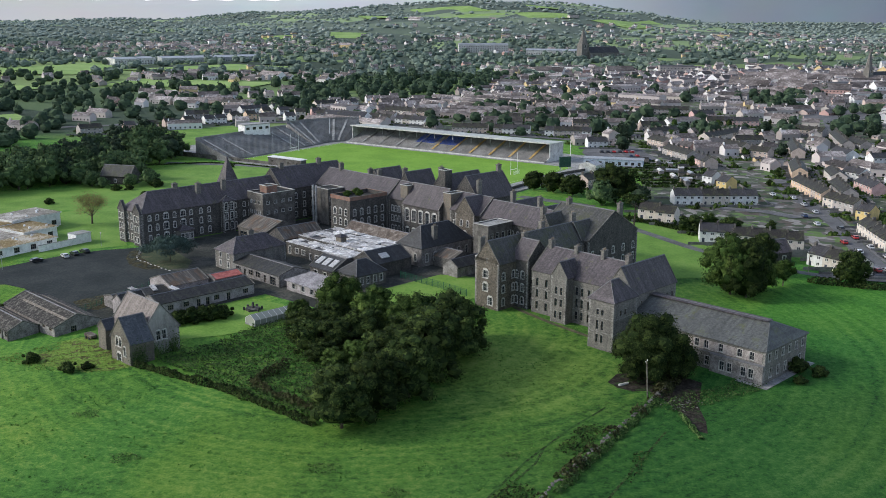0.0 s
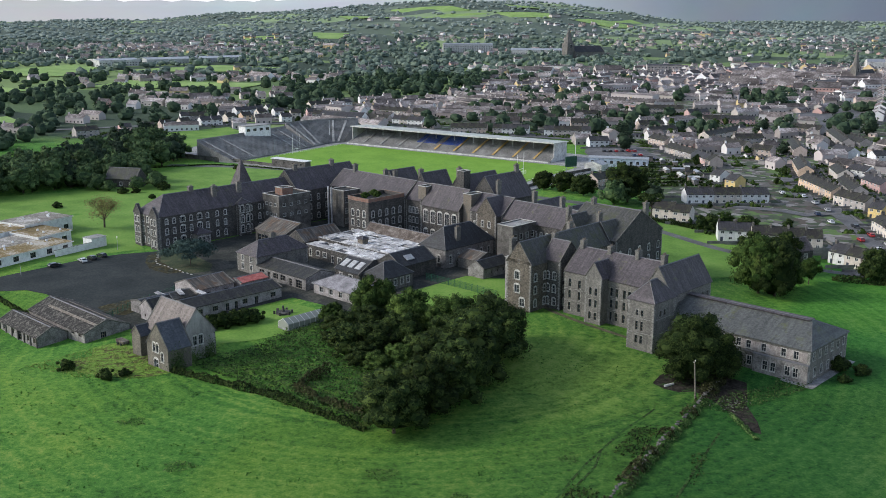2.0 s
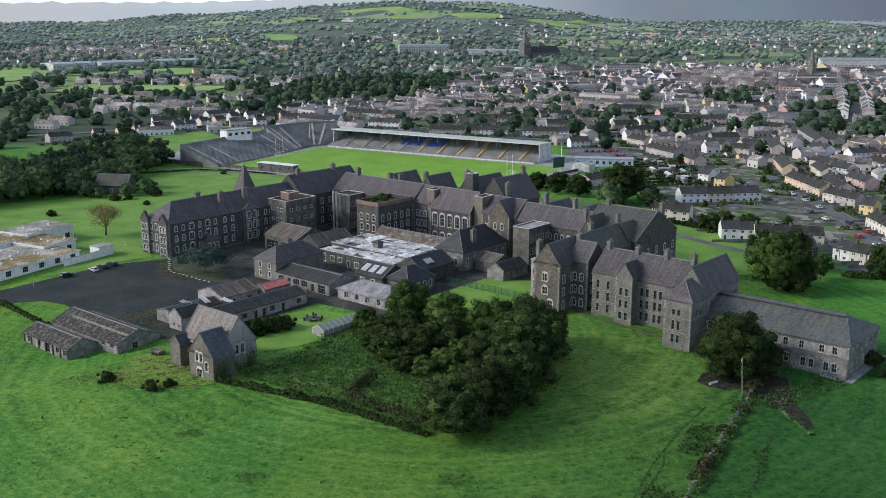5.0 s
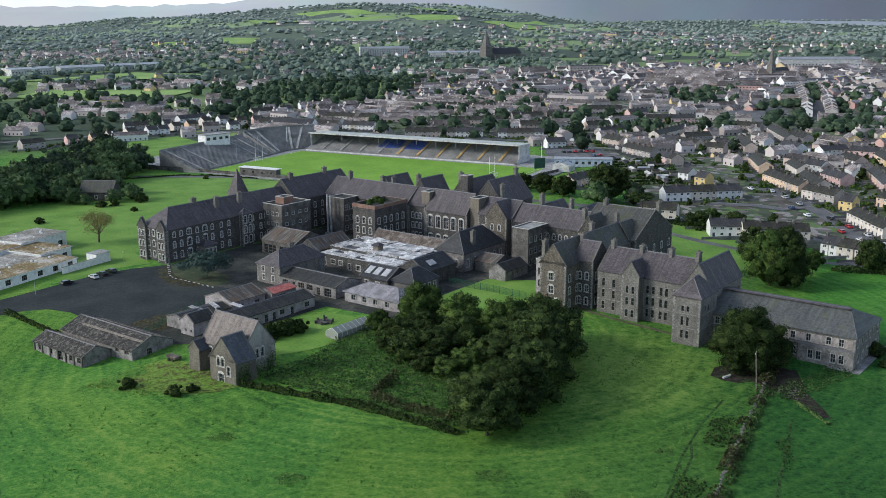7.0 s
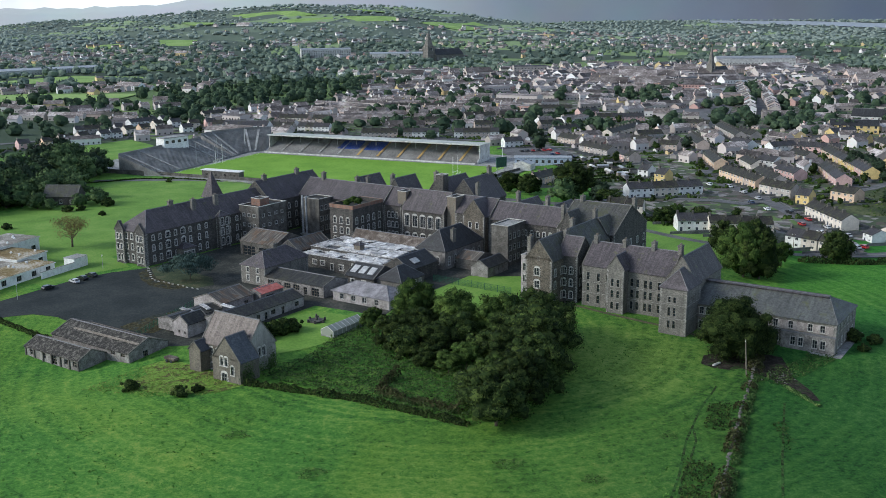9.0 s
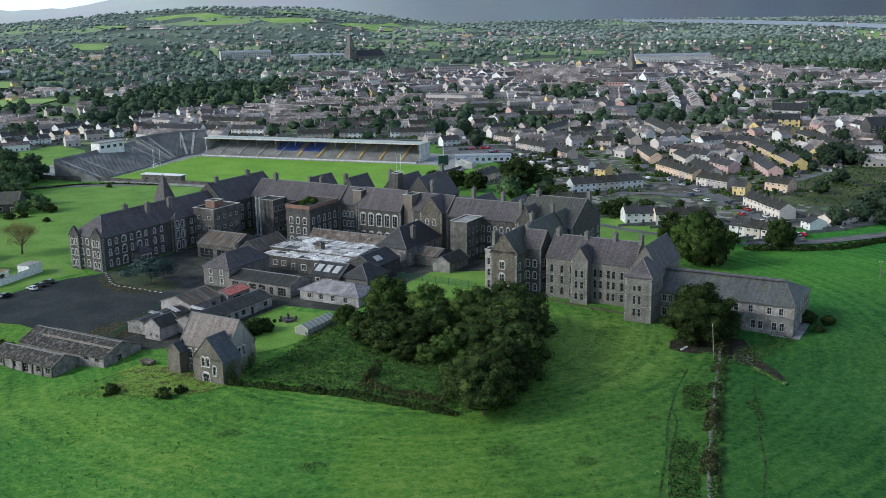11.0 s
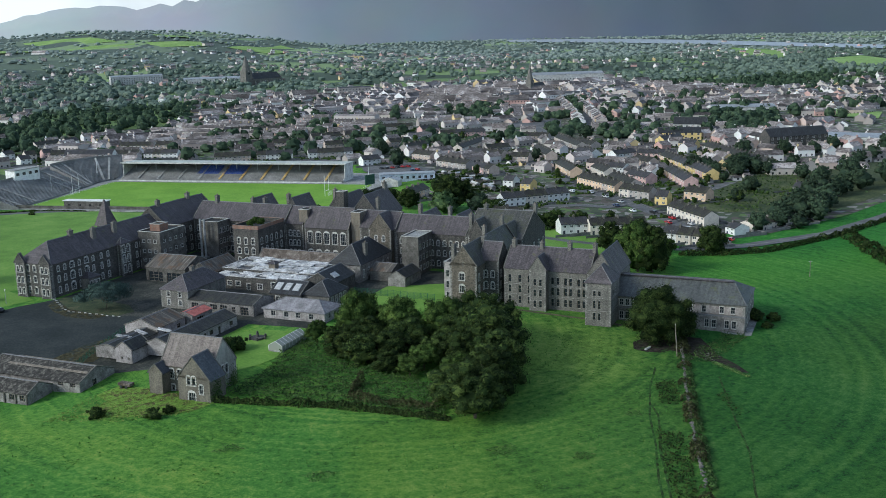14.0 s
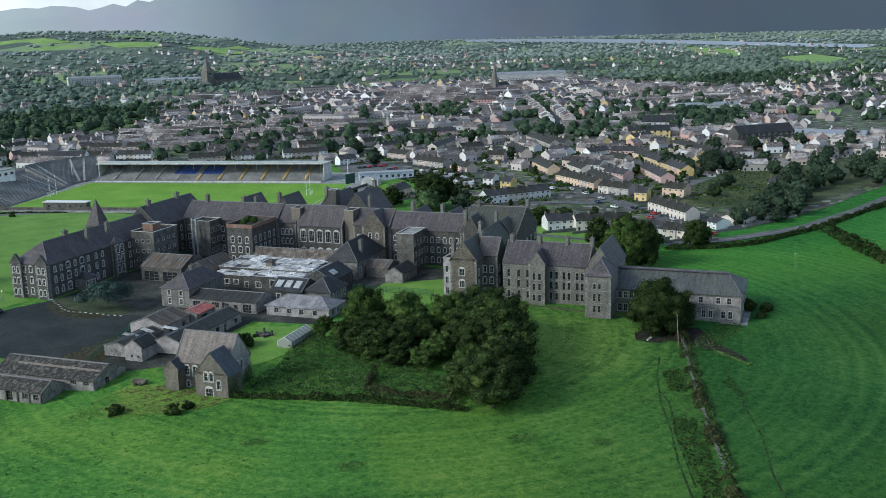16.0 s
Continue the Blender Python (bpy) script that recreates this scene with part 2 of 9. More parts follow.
IRON_STREAK = streaked_iron("streaked_corrugated_iron", (0.035, 0.031, 0.027), (0.075, 0.064, 0.052), (0.17, 0.15, 0.125), (0.12, 0.075, 0.045))
GRIMY = surface("grimy_pinkish_render", (0.10, 0.094, 0.088), (0.19, 0.178, 0.168), (0.3, 0.284, 0.27), 0.5, 3.0, 0.9, 0.2)
PINK_RENDER = surface("pale_pinkish_render", (0.17, 0.156, 0.15), (0.28, 0.258, 0.25), (0.38, 0.352, 0.345), 0.45, 3.0, 0.9, 0.15)
LICHEN_SHEET = surface("lichened_asbestos_sheet", (0.017, 0.016, 0.014), (0.036, 0.033, 0.029), (0.15, 0.14, 0.12), 0.9, 4.5, 0.9, 0.3)
WOOD = surface("weathered_wood", (0.10, 0.085, 0.065), (0.18, 0.155, 0.125), (0.27, 0.24, 0.2), 1.2, 8, 0.85, 0.3)
BARK = surface("tree_bark", (0.045, 0.035, 0.025), (0.08, 0.065, 0.05), (0.13, 0.11, 0.09), 1.2, 9, 0.95, 0.5)
GLASS = glass_mat("dark_window_glass")
SASH_PAINT = surface("dulled_white_sash_paint", (0.2, 0.2, 0.19), (0.36, 0.36, 0.345), (0.52, 0.52, 0.5), 0.6, 5, 0.7, 0.05)
WHITE_PAINT = surface("white_paint", (0.55, 0.55, 0.53), (0.7, 0.7, 0.68), (0.8, 0.8, 0.78), 0.8, 6, 0.6, 0.05)
LEAF_DARK = foliage("dark_broadleaf_foliage", (0.005, 0.011, 0.004), (0.021, 0.037, 0.011), (0.068, 0.094, 0.024))
LEAF_MID = foliage("green_broadleaf_foliage", (0.012, 0.026, 0.007), (0.034, 0.062, 0.015), (0.088, 0.128, 0.03))
# LEAF_MIST and LEAF_HAZE pale and grey with painted distance haze, LEAF_FAR slightly
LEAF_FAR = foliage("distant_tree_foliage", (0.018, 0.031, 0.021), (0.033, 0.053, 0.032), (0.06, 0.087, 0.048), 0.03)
LEAF_HAZE = foliage("hazed_hillside_foliage", (0.155, 0.19, 0.172), (0.187, 0.226, 0.2), (0.22, 0.258, 0.224), 0.01)
LEAF_MIST = foliage("hazed_plain_foliage", (0.077, 0.104, 0.09), (0.11, 0.145, 0.116), (0.148, 0.188, 0.142), 0.02)
LEAF_GROVE = foliage("lit_grove_foliage", (0.028, 0.05, 0.024), (0.062, 0.103, 0.044), (0.12, 0.168, 0.068))
LEAF_AUTUMN = foliage("yellow_brown_autumn_foliage", (0.09, 0.07, 0.03), (0.17, 0.14, 0.06), (0.26, 0.21, 0.09))
LEAF_BRAMBLE = foliage("bramble_foliage", (0.017, 0.037, 0.012), (0.053, 0.1, 0.03), (0.135, 0.2, 0.06), 0.4)


# ---- mesh helpers ----
def mesh_of(name, verts, faces, mats, index=None):
    me = bpy.data.meshes.new(name)
    me.from_pydata([tuple(v) for v in verts], [], [tuple(f) for f in faces])
    for m in (mats if isinstance(mats, (list, tuple)) else [mats]):
        me.materials.append(m)
    if index is not None:
        me.polygons.foreach_set("material_index", index)
    me.update()
    return me


def part(name, bm, mat, parent, label=""):
    """One mesh object under a thing or under a part, from a bmesh."""
    me = bpy.data.meshes.new(name)
    bm.normal_update()
    bm.to_mesh(me)
    bm.free()
    me.materials.append(mat)
    ob = new(name, me)
    ob.parent = parent
    return tagged(ob, label)


def share(name, me, parent, m=None):
    ob = new(name, me)
    ob.parent = parent
    if m is not None:
        ob.matrix_basis = m
    return ob


def thing(name, m, label, category, group="", kind=""):
    return tagged(pose_empty(name, m), label, category, group, kind)


def pose_empty(name, m):
    ob = new(name)
    ob.matrix_basis = m
    return ob


def add_box(bm, x0, x1, y0, y1, z0, z1, m=None):
    vs = [bm.verts.new(v) for v in ((x0, y0, z0), (x1, y0, z0), (x1, y1, z0), (x0, y1, z0), (x0, y0, z1), (x1, y0, z1), (x1, y1, z1), (x0, y1, z1))]
    if m is not None:
        for v in vs:
            v.co = m @ v.co
    for f in ((3, 2, 1, 0), (4, 5, 6, 7), (0, 1, 5, 4), (1, 2, 6, 5), (2, 3, 7, 6), (3, 0, 4, 7)):
        bm.faces.new([vs[i] for i in f])
    return vs


def box_bm(*a):
    bm = bmesh.new()
    add_box(bm, *a)
    return bm


def prism(bm, poly, d):
    """A polygon (list of points) thickened by the vector d."""
    d = Vector(d)
    a = [bm.verts.new(p) for p in poly]
    b = [bm.verts.new(Vector(p) + d) for p in poly]
    bm.faces.new(a[::-1])
    bm.faces.new(b)
    k = len(a)
    for i in range(k):
        bm.faces.new((a[i], a[(i + 1) % k], b[(i + 1) % k], b[i]))


# ---- the ground ----
def bump_at(x, y, cx, cy, r, h):
    return h * math.exp(-((x - cx) ** 2 + (y - cy) ** 2) / (r * r))


def ground_z(x, y):
    z = -1.6
    z += bump_at(x, y, -128, 262, 34, -4.2)
    z += bump_at(x, y, 60, 205, 45, -0.6)
    z += bump_at(x, y, 170, 350, 90, -2.2)
    near = max(0.0, min(1.0, (260 - y) / 140))
    z -= 2.0 * near * near * (3 - 2 * near)
    far = max(0.0, min(1.0, (y - 430) / 250))
    z -= 1.6 * far * far * (3 - 2 * far)
    if y < 420:
        z += 0.25 * noise.noise((x * 0.03, y * 0.03, 0)) + 0.1 * noise.noise((x * 0.11, y * 0.11, 3))
    # the sunken sports ground
    if 380 < y < 760:
        a, b = x * 0.8192 - y * 0.5736, x * 0.5736 + y * 0.8192
        out_ = max(-488 - a, a + 248, 402 - b, b - 538, 0.0)
        z -= (z + 4.2) * max(0.0, 1 - out_ / 12)
    return z + hills(x, y) + shore(x, y)


def shore(x, y):
    """The plain lifts gently towards the lake."""
    if x < 700 or y < 1400:
        return 0.0
    a, b = max(0.0, min(1.0, (math.hypot(x, y) - 2600) / 1500)), min(1.0, (x - 700) / 700)
    return 24 * a * a * (3 - 2 * a) * b * b * (3 - 2 * b)


def hills(x, y):
    """Rising ground behind the town, falling away to the lake."""
    if y < 1900:
        return 0.0
    k = max(0.0, min(1.0, (y - 1900) / 1350))
    side = max(0.0, min(1.0, (x - 350) / 900))
    top = 67 + 16 * math.sin(x / 210 + 0.6) + 9 * math.sin(x / 83 + y / 170) + 10 * math.sin(y / 260 + x / 500)
    west = max(0.0, min(1.0, (-x / y - 0.1) / 0.16))
    return top * k * k * (3 - 2 * k) * (1 - side * side * (3 - 2 * side)) * (1 - 0.8 * west * west * (3 - 2 * west))


GRID = Matrix.Rotation(radians(-45), 4, "Z")


def at_pq(p, q):
    v = GRID @ Vector((p, q, 0))
    return v.x, v.y


def graded(lo, hi, focus0, focus1, step, grow):
    out, v, s = [], focus0, step
    while v < focus1:
        out.append(v)
        v += step
    s = step
    while v < hi:
        out.append(v)
        s *= grow
        v += s
    out.append(hi)
    v, s = focus0, step
    while v > lo:
        s *= grow
        v -= s
        out.append(max(v, lo))
    return sorted(set(out))


def ground_material():
    """Pasture close by, and further off a patchwork of fields with hedges between."""
    m, n, l, b = material("pasture_grass")
    pos = n.new("ShaderNodeNewGeometry").outputs["Position"]
    big = noise_node(n, l, 0.018, 5, 0.6, pos, 0.6)
    mid = noise_node(n, l, 0.28, 5, 0.75, pos, 0.3)
    fine = noise_node(n, l, 1.5, 8, 0.85, pos)
    tuft = n.new("ShaderNodeTexVoronoi")
    tuft.inputs["Scale"].default_value = 0.55
    tuft.inputs["Randomness"].default_value = 1.0
    l.new(pos, tuft.inputs["Vector"])
    # mown swathes that bend round the copse
    away = n.new("ShaderNodeVectorMath")
    away.operation = "DISTANCE"
    away.inputs[1].default_value = (-18, 268, -2)
    l.new(pos, away.inputs[0])
    ring = n.new("ShaderNodeMath")
    ring.operation = "MULTIPLY_ADD"
    ring.inputs[1].default_value = 6.0
    l.new(mid.outputs["Fac"], ring.inputs[0]), l.new(away.outputs["Value"], ring.inputs[2])
    rv = n.new("ShaderNodeCombineXYZ")
    l.new(ring.outputs[0], rv.inputs["X"])
    rows = noise_node(n, l, 0.42, 4, 0.65, rv.outputs[0])
    def mixf(fac, a, c):
        x = n.new("ShaderNodeMix")
        x.inputs[0].default_value = fac
        l.new(a, x.inputs[2]), l.new(c, x.inputs[3])
        return x.outputs[0]
    t = mixf(0.32, big.outputs["Fac"], mid.outputs["Fac"])
    t = mixf(0.6, t, fine.outputs["Fac"])
    t = mixf(0.24, t, rows.outputs["Fac"])
    t = mixf(0.08, t, tuft.outputs["Distance"])
    r = ramp_node(n, [(0.43, (0.016, 0.05, 0.013)), (0.48, (0.036, 0.108, 0.022)), (0.53, (0.058, 0.148, 0.03)), (0.585, (0.125, 0.19, 0.052))])
    l.new(t, r.inputs["Fac"])
    # drier yellow-green swathes over the deep green
    sw = noise_node(n, l, 0.011, 4, 0.55, pos, 0.8)
    swm = n.new("ShaderNodeMapRange")
    swm.inputs["From Min"].default_value, swm.inputs["From Max"].default_value = 0.46, 0.59
    swm.inputs["To Max"].default_value = 0.75
    l.new(mixf(0.28, mixf(0.25, sw.outputs["Fac"], fine.outputs["Fac"]), rows.outputs["Fac"]), swm.inputs["Value"])
    r2 = ramp_node(n, [(0.40, (0.035, 0.085, 0.014)), (0.5, (0.085, 0.165, 0.026)), (0.60, (0.17, 0.225, 0.055))])
    l.new(t, r2.inputs["Fac"])
    near_mix = n.new("ShaderNodeMix")
    near_mix.data_type = "RGBA"
    l.new(swm.outputs[0], near_mix.inputs[0]), l.new(r.outputs["Color"], near_mix.inputs[6]), l.new(r2.outputs["Color"], near_mix.inputs[7])
    # painted light over the grass: bright farm side, darker greener field beyond the hedge
    sx = n.new("ShaderNodeVectorMath")
    sx.operation = "DOT_PRODUCT"
    sx.inputs[1].default_value = (0.853, -0.522, 0)
    l.new(pos, sx.inputs[0])
    fm = n.new("ShaderNodeMapRange")
    fm.inputs["From Min"].default_value, fm.inputs["From Max"].default_value = -190, -68
    l.new(sx.outputs["Value"], fm.inputs["Value"])
    fc = ramp_node(n, [(0.0, (1.0, 0.97, 0.78)), (0.45, (0.84, 0.82, 0.68)), (0.96, (0.62, 0.61, 0.57)), (1.0, (0.37, 0.47, 0.45))])
    l.new(fm.outputs[0], fc.inputs["Fac"])
    fx = n.new("ShaderNodeMix")
    fx.data_type, fx.blend_type = "RGBA", "MULTIPLY"
    fx.inputs[0].default_value = 1.0
    l.new(near_mix.outputs[2], fx.inputs[6]), l.new(fc.outputs["Color"], fx.inputs[7])
    gain = n.new("ShaderNodeVectorMath")
    gain.operation = "SCALE"
    gain.inputs["Scale"].default_value = 1.62
    l.new(fx.outputs[2], gain.inputs[0])
    # painted light: the upper part of the field beyond the hedge made brighter
    sy = n.new("ShaderNodeSeparateXYZ")
    l.new(pos, sy.inputs[0])
    up = n.new("ShaderNodeMapRange")
    up.inputs["From Min"].default_value, up.inputs["From Max"].default_value = 215, 285
    l.new(sy.outputs["Y"], up.inputs["Value"])
    beyond = n.new("ShaderNodeMapRange")
    beyond.inputs["From Min"].default_value, beyond.inputs["From Max"].default_value = -90, -66
    l.new(sx.outputs["Value"], beyond.inputs["Value"])
    both = n.new("ShaderNodeMath")
    both.operation = "MULTIPLY"
    l.new(up.outputs[0], both.inputs[0]), l.new(beyond.outputs[0], both.inputs[1])
    upper_lit = n.new("ShaderNodeMix")
    upper_lit.data_type, upper_lit.blend_type = "RGBA", "MULTIPLY"
    upper_lit.inputs[7].default_value = (1.35, 1.62, 1.3, 1)
    l.new(both.outputs[0], upper_lit.inputs[0]), l.new(gain.outputs[0], upper_lit.inputs[6])
    # a lit patch painted in front of the wards, on thin yellow-green sward
    dv = n.new("ShaderNodeVectorMath")
    dv.operation = "SUBTRACT"
    dv.inputs[1].default_value = (17, 233, -2)
    l.new(pos, dv.inputs[0])
    ln = n.new("ShaderNodeVectorMath")
    ln.operation = "LENGTH"
    l.new(dv.outputs[0], ln.inputs[0])
    wob = n.new("ShaderNodeMath")
    wob.operation = "MULTIPLY_ADD"
    wob.inputs[1].default_value = -60
    l.new(mid.outputs["Fac"], wob.inputs[0]), l.new(ln.outputs["Value"], wob.inputs[2])
    wm = n.new("ShaderNodeMapRange")
    wm.inputs["From Min"].default_value, wm.inputs["From Max"].default_value = 2, -22
    l.new(wob.outputs[0], wm.inputs["Value"])
    r3 = ramp_node(n, [(0.42, (0.075, 0.13, 0.022)), (0.5, (0.15, 0.25, 0.045)), (0.60, (0.25, 0.31, 0.085))])
    l.new(t, r3.inputs["Fac"])
    thin = n.new("ShaderNodeMix")
    thin.data_type = "RGBA"
    l.new(wm.outputs[0], thin.inputs[0]), l.new(upper_lit.outputs[2], thin.inputs[6]), l.new(r3.outputs["Color"], thin.inputs[7])
    # far fields: cells of differing green
    cells = n.new("ShaderNodeTexVoronoi")
    cells.inputs["Scale"].default_value = 0.0052
    warp = noise_node(n, l, 0.004, 2, 0.5, pos)
    va = n.new("ShaderNodeVectorMath")
    va.operation = "MULTIPLY_ADD"
    va.inputs[1].default_value = (120, 120, 0)
    l.new(warp.outputs["Color"], va.inputs[0]), l.new(pos, va.inputs[2])
    l.new(va.outputs[0], cells.inputs["Vector"])
    sc = n.new("ShaderNodeSeparateColor")
    l.new(cells.outputs["Color"], sc.inputs[0])
    fr = ramp_node(n, [(0.0, (0.045, 0.063, 0.045)), (0.35, (0.06, 0.085, 0.052)), (0.5, (0.1, 0.15, 0.066)), (0.75, (0.16, 0.23, 0.085)), (1.0, (0.2, 0.27, 0.105))])
    l.new(sc.outputs[0], fr.inputs["Fac"])
    sep = n.new("ShaderNodeSeparateXYZ")
    l.new(pos, sep.inputs[0])
    mr = n.new("ShaderNodeMapRange")
    mr.inputs["From Min"].default_value, mr.inputs["From Max"].default_value = 640, 700
    l.new(sep.outputs["Y"], mr.inputs["Value"])
    # distance haze painted in: the fields turn pale and grey towards the hills
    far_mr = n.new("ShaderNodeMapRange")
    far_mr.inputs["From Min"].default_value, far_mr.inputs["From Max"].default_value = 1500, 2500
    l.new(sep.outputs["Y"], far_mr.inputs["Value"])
    hazed_upland = ramp_node(n, [(0.0, (0.085, 0.108, 0.09)), (0.6, (0.095, 0.122, 0.097)), (0.74, (0.15, 0.19, 0.13)), (0.82, (0.2, 0.27, 0.14)), (1.0, (0.25, 0.33, 0.17))])
    l.new(sc.outputs[0], hazed_upland.inputs["Fac"])
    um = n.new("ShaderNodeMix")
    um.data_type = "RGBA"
    l.new(far_mr.outputs[0], um.inputs[0]), l.new(fr.outputs["Color"], um.inputs[6]), l.new(hazed_upland.outputs["Color"], um.inputs[7])
    cm = n.new("ShaderNodeMix")
    cm.data_type = "RGBA"
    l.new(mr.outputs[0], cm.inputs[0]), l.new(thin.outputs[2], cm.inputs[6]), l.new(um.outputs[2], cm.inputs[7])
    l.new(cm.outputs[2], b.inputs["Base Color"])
    b.inputs["Roughness"].default_value = 0.95
    b.inputs["Specular IOR Level"].default_value = 0.1
    bp = n.new("ShaderNodeBump")
    bp.inputs["Strength"].default_value, bp.inputs["Distance"].default_value = 0.8, 0.3
    l.new(fine.outputs["Fac"], bp.inputs["Height"])
    l.new(bp.outputs[0], b.inputs["Normal"])
    return m


GRASS = ground_material()
gx = graded(-4700, 4700, -260, 260, 5.0, 1.12)
gy = graded(-900, 4900, 90, 480, 5.0, 1.12)
gv = [(x, y, ground_z(x, y)) for y in gy for x in gx]
nx = len(gx)
gf = [(j * nx + i, j * nx + i + 1, (j + 1) * nx + i + 1, (j + 1) * nx + i) for j in range(len(gy) - 1) for i in range(nx - 1)]
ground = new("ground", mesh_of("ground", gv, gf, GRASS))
ground.data.polygons.foreach_set("use_smooth", [True] * len(gf))
tagged(ground, "rolling green pasture reaching out to distant fields", "ground", kind="structure")


def drape(name, outline, mat, label, category, dz=0.06, step=4.0, parent=None):
    """A sheet with that outline laid on the ground."""
    bm = bmesh.new()
    bm.faces.new([bm.verts.new((x, y, 0)) for x, y in outline])
    bmesh.ops.triangulate(bm, faces=bm.faces[:])
    for _ in range(5):
        long = [e for e in bm.edges if e.calc_length() > step]
        if not long:
            break
        bmesh.ops.subdivide_edges(bm, edges=long, cuts=1)
        bmesh.ops.triangulate(bm, faces=bm.faces[:])
    for v in bm.verts:
        v.co.z = ground_z(v.co.x, v.co.y) + dz
    bm.normal_update()
    for f in bm.faces:
        if f.normal.z < 0:
            f.normal_flip()
    me = bpy.data.meshes.new(name)
    bm.to_mesh(me)
    bm.free()
    me.materials.append(mat)
    return tagged(new(name, me), label, category, kind="structure")


def ribbon(name, pts, width, mat, label, category, dz=0.07):
    """A road or path of even width along a line."""
    line = []
    for (x0, y0), (x1, y1) in zip(pts, pts[1:]):
        k = max(1, int(math.hypot(x1 - x0, y1 - y0) / 5))
        line += [(x0 + (x1 - x0) * i / k, y0 + (y1 - y0) * i / k) for i in range(k)]
    line.append(pts[-1])
    vs, fs = [], []
    for i, (x, y) in enumerate(line):
        a, c = line[max(0, i - 1)], line[min(len(line) - 1, i + 1)]
        d = Vector((c[0] - a[0], c[1] - a[1], 0)).normalized()
        for k in (-0.5, -0.17, 0.17, 0.5):
            px_, py_ = x - d.y * width * k, y + d.x * width * k
            vs.append((px_, py_, ground_z(px_, py_) + dz))
        if i:
            for k in range(3):
                j = 4 * (i - 1) + k
                fs.append((j + 1, j, j + 4, j + 5))
    return tagged(new(name, mesh_of(name, vs, fs, mat)), label, category, kind="structure")


# ---- parts of buildings ----
def side_matrix(side, p0, p1, q0, q1):
    o, a = {"S": ((p0, q0), 0), "E": ((p1, q0), 90), "N": ((p1, q1), 180), "W": ((p0, q1), -90)}[side]
    return pose(o[0], o[1], 0, 0, 0, a)


def wall_mesh(length, height, openings, apex=None, deep=0.3):
    """A wall in its own plane with openings through it and their reveals; apex: the top of a gable."""
    bm = bmesh.new()
    xs = sorted({0.0, round(length, 3), *(round(v, 3) for o in openings for v in o[:2])})
    zs = sorted({0.0, round(height, 3), *(round(v, 3) for o in openings for v in o[2:4])})
    vert = {}
    def at(x, y, z):
        k = (round(x, 4), round(y, 4), round(z, 4))
        if k not in vert:
            vert[k] = bm.verts.new(k)
        return vert[k]
    for x0, x1 in zip(xs, xs[1:]):
        for z0, z1 in zip(zs, zs[1:]):
            cx, cz = (x0 + x1) / 2, (z0 + z1) / 2
            if any(o[0] < cx < o[1] and o[2] < cz < o[3] for o in openings):
                continue
            bm.faces.new((at(x0, 0, z0), at(x1, 0, z0), at(x1, 0, z1), at(x0, 0, z1)))
    for a, b, c, d in openings:
        for (xa, za), (xb, zb) in (((a, c), (a, d)), ((b, d), (b, c)), ((b, c), (a, c)), ((a, d), (b, d))):
            bm.faces.new([bm.verts.new(v) for v in ((xa, 0, za), (xa, deep, za), (xb, deep, zb), (xb, 0, zb))])
    if apex:
        bm.faces.new([bm.verts.new(v) for v in ((0, 0, height), (length, 0, height), (length / 2, 0, apex))])
        bm.faces.new([bm.verts.new(v) for v in ((length, deep, height), (0, deep, height), (length / 2, deep, apex))])
    bm.faces.new([bm.verts.new(v) for v in ((0, deep + 0.1, 0), (0, deep + 0.1, height), (length, deep + 0.1, height), (length, deep + 0.1, 0))])
    return bm


window_meshes = {}


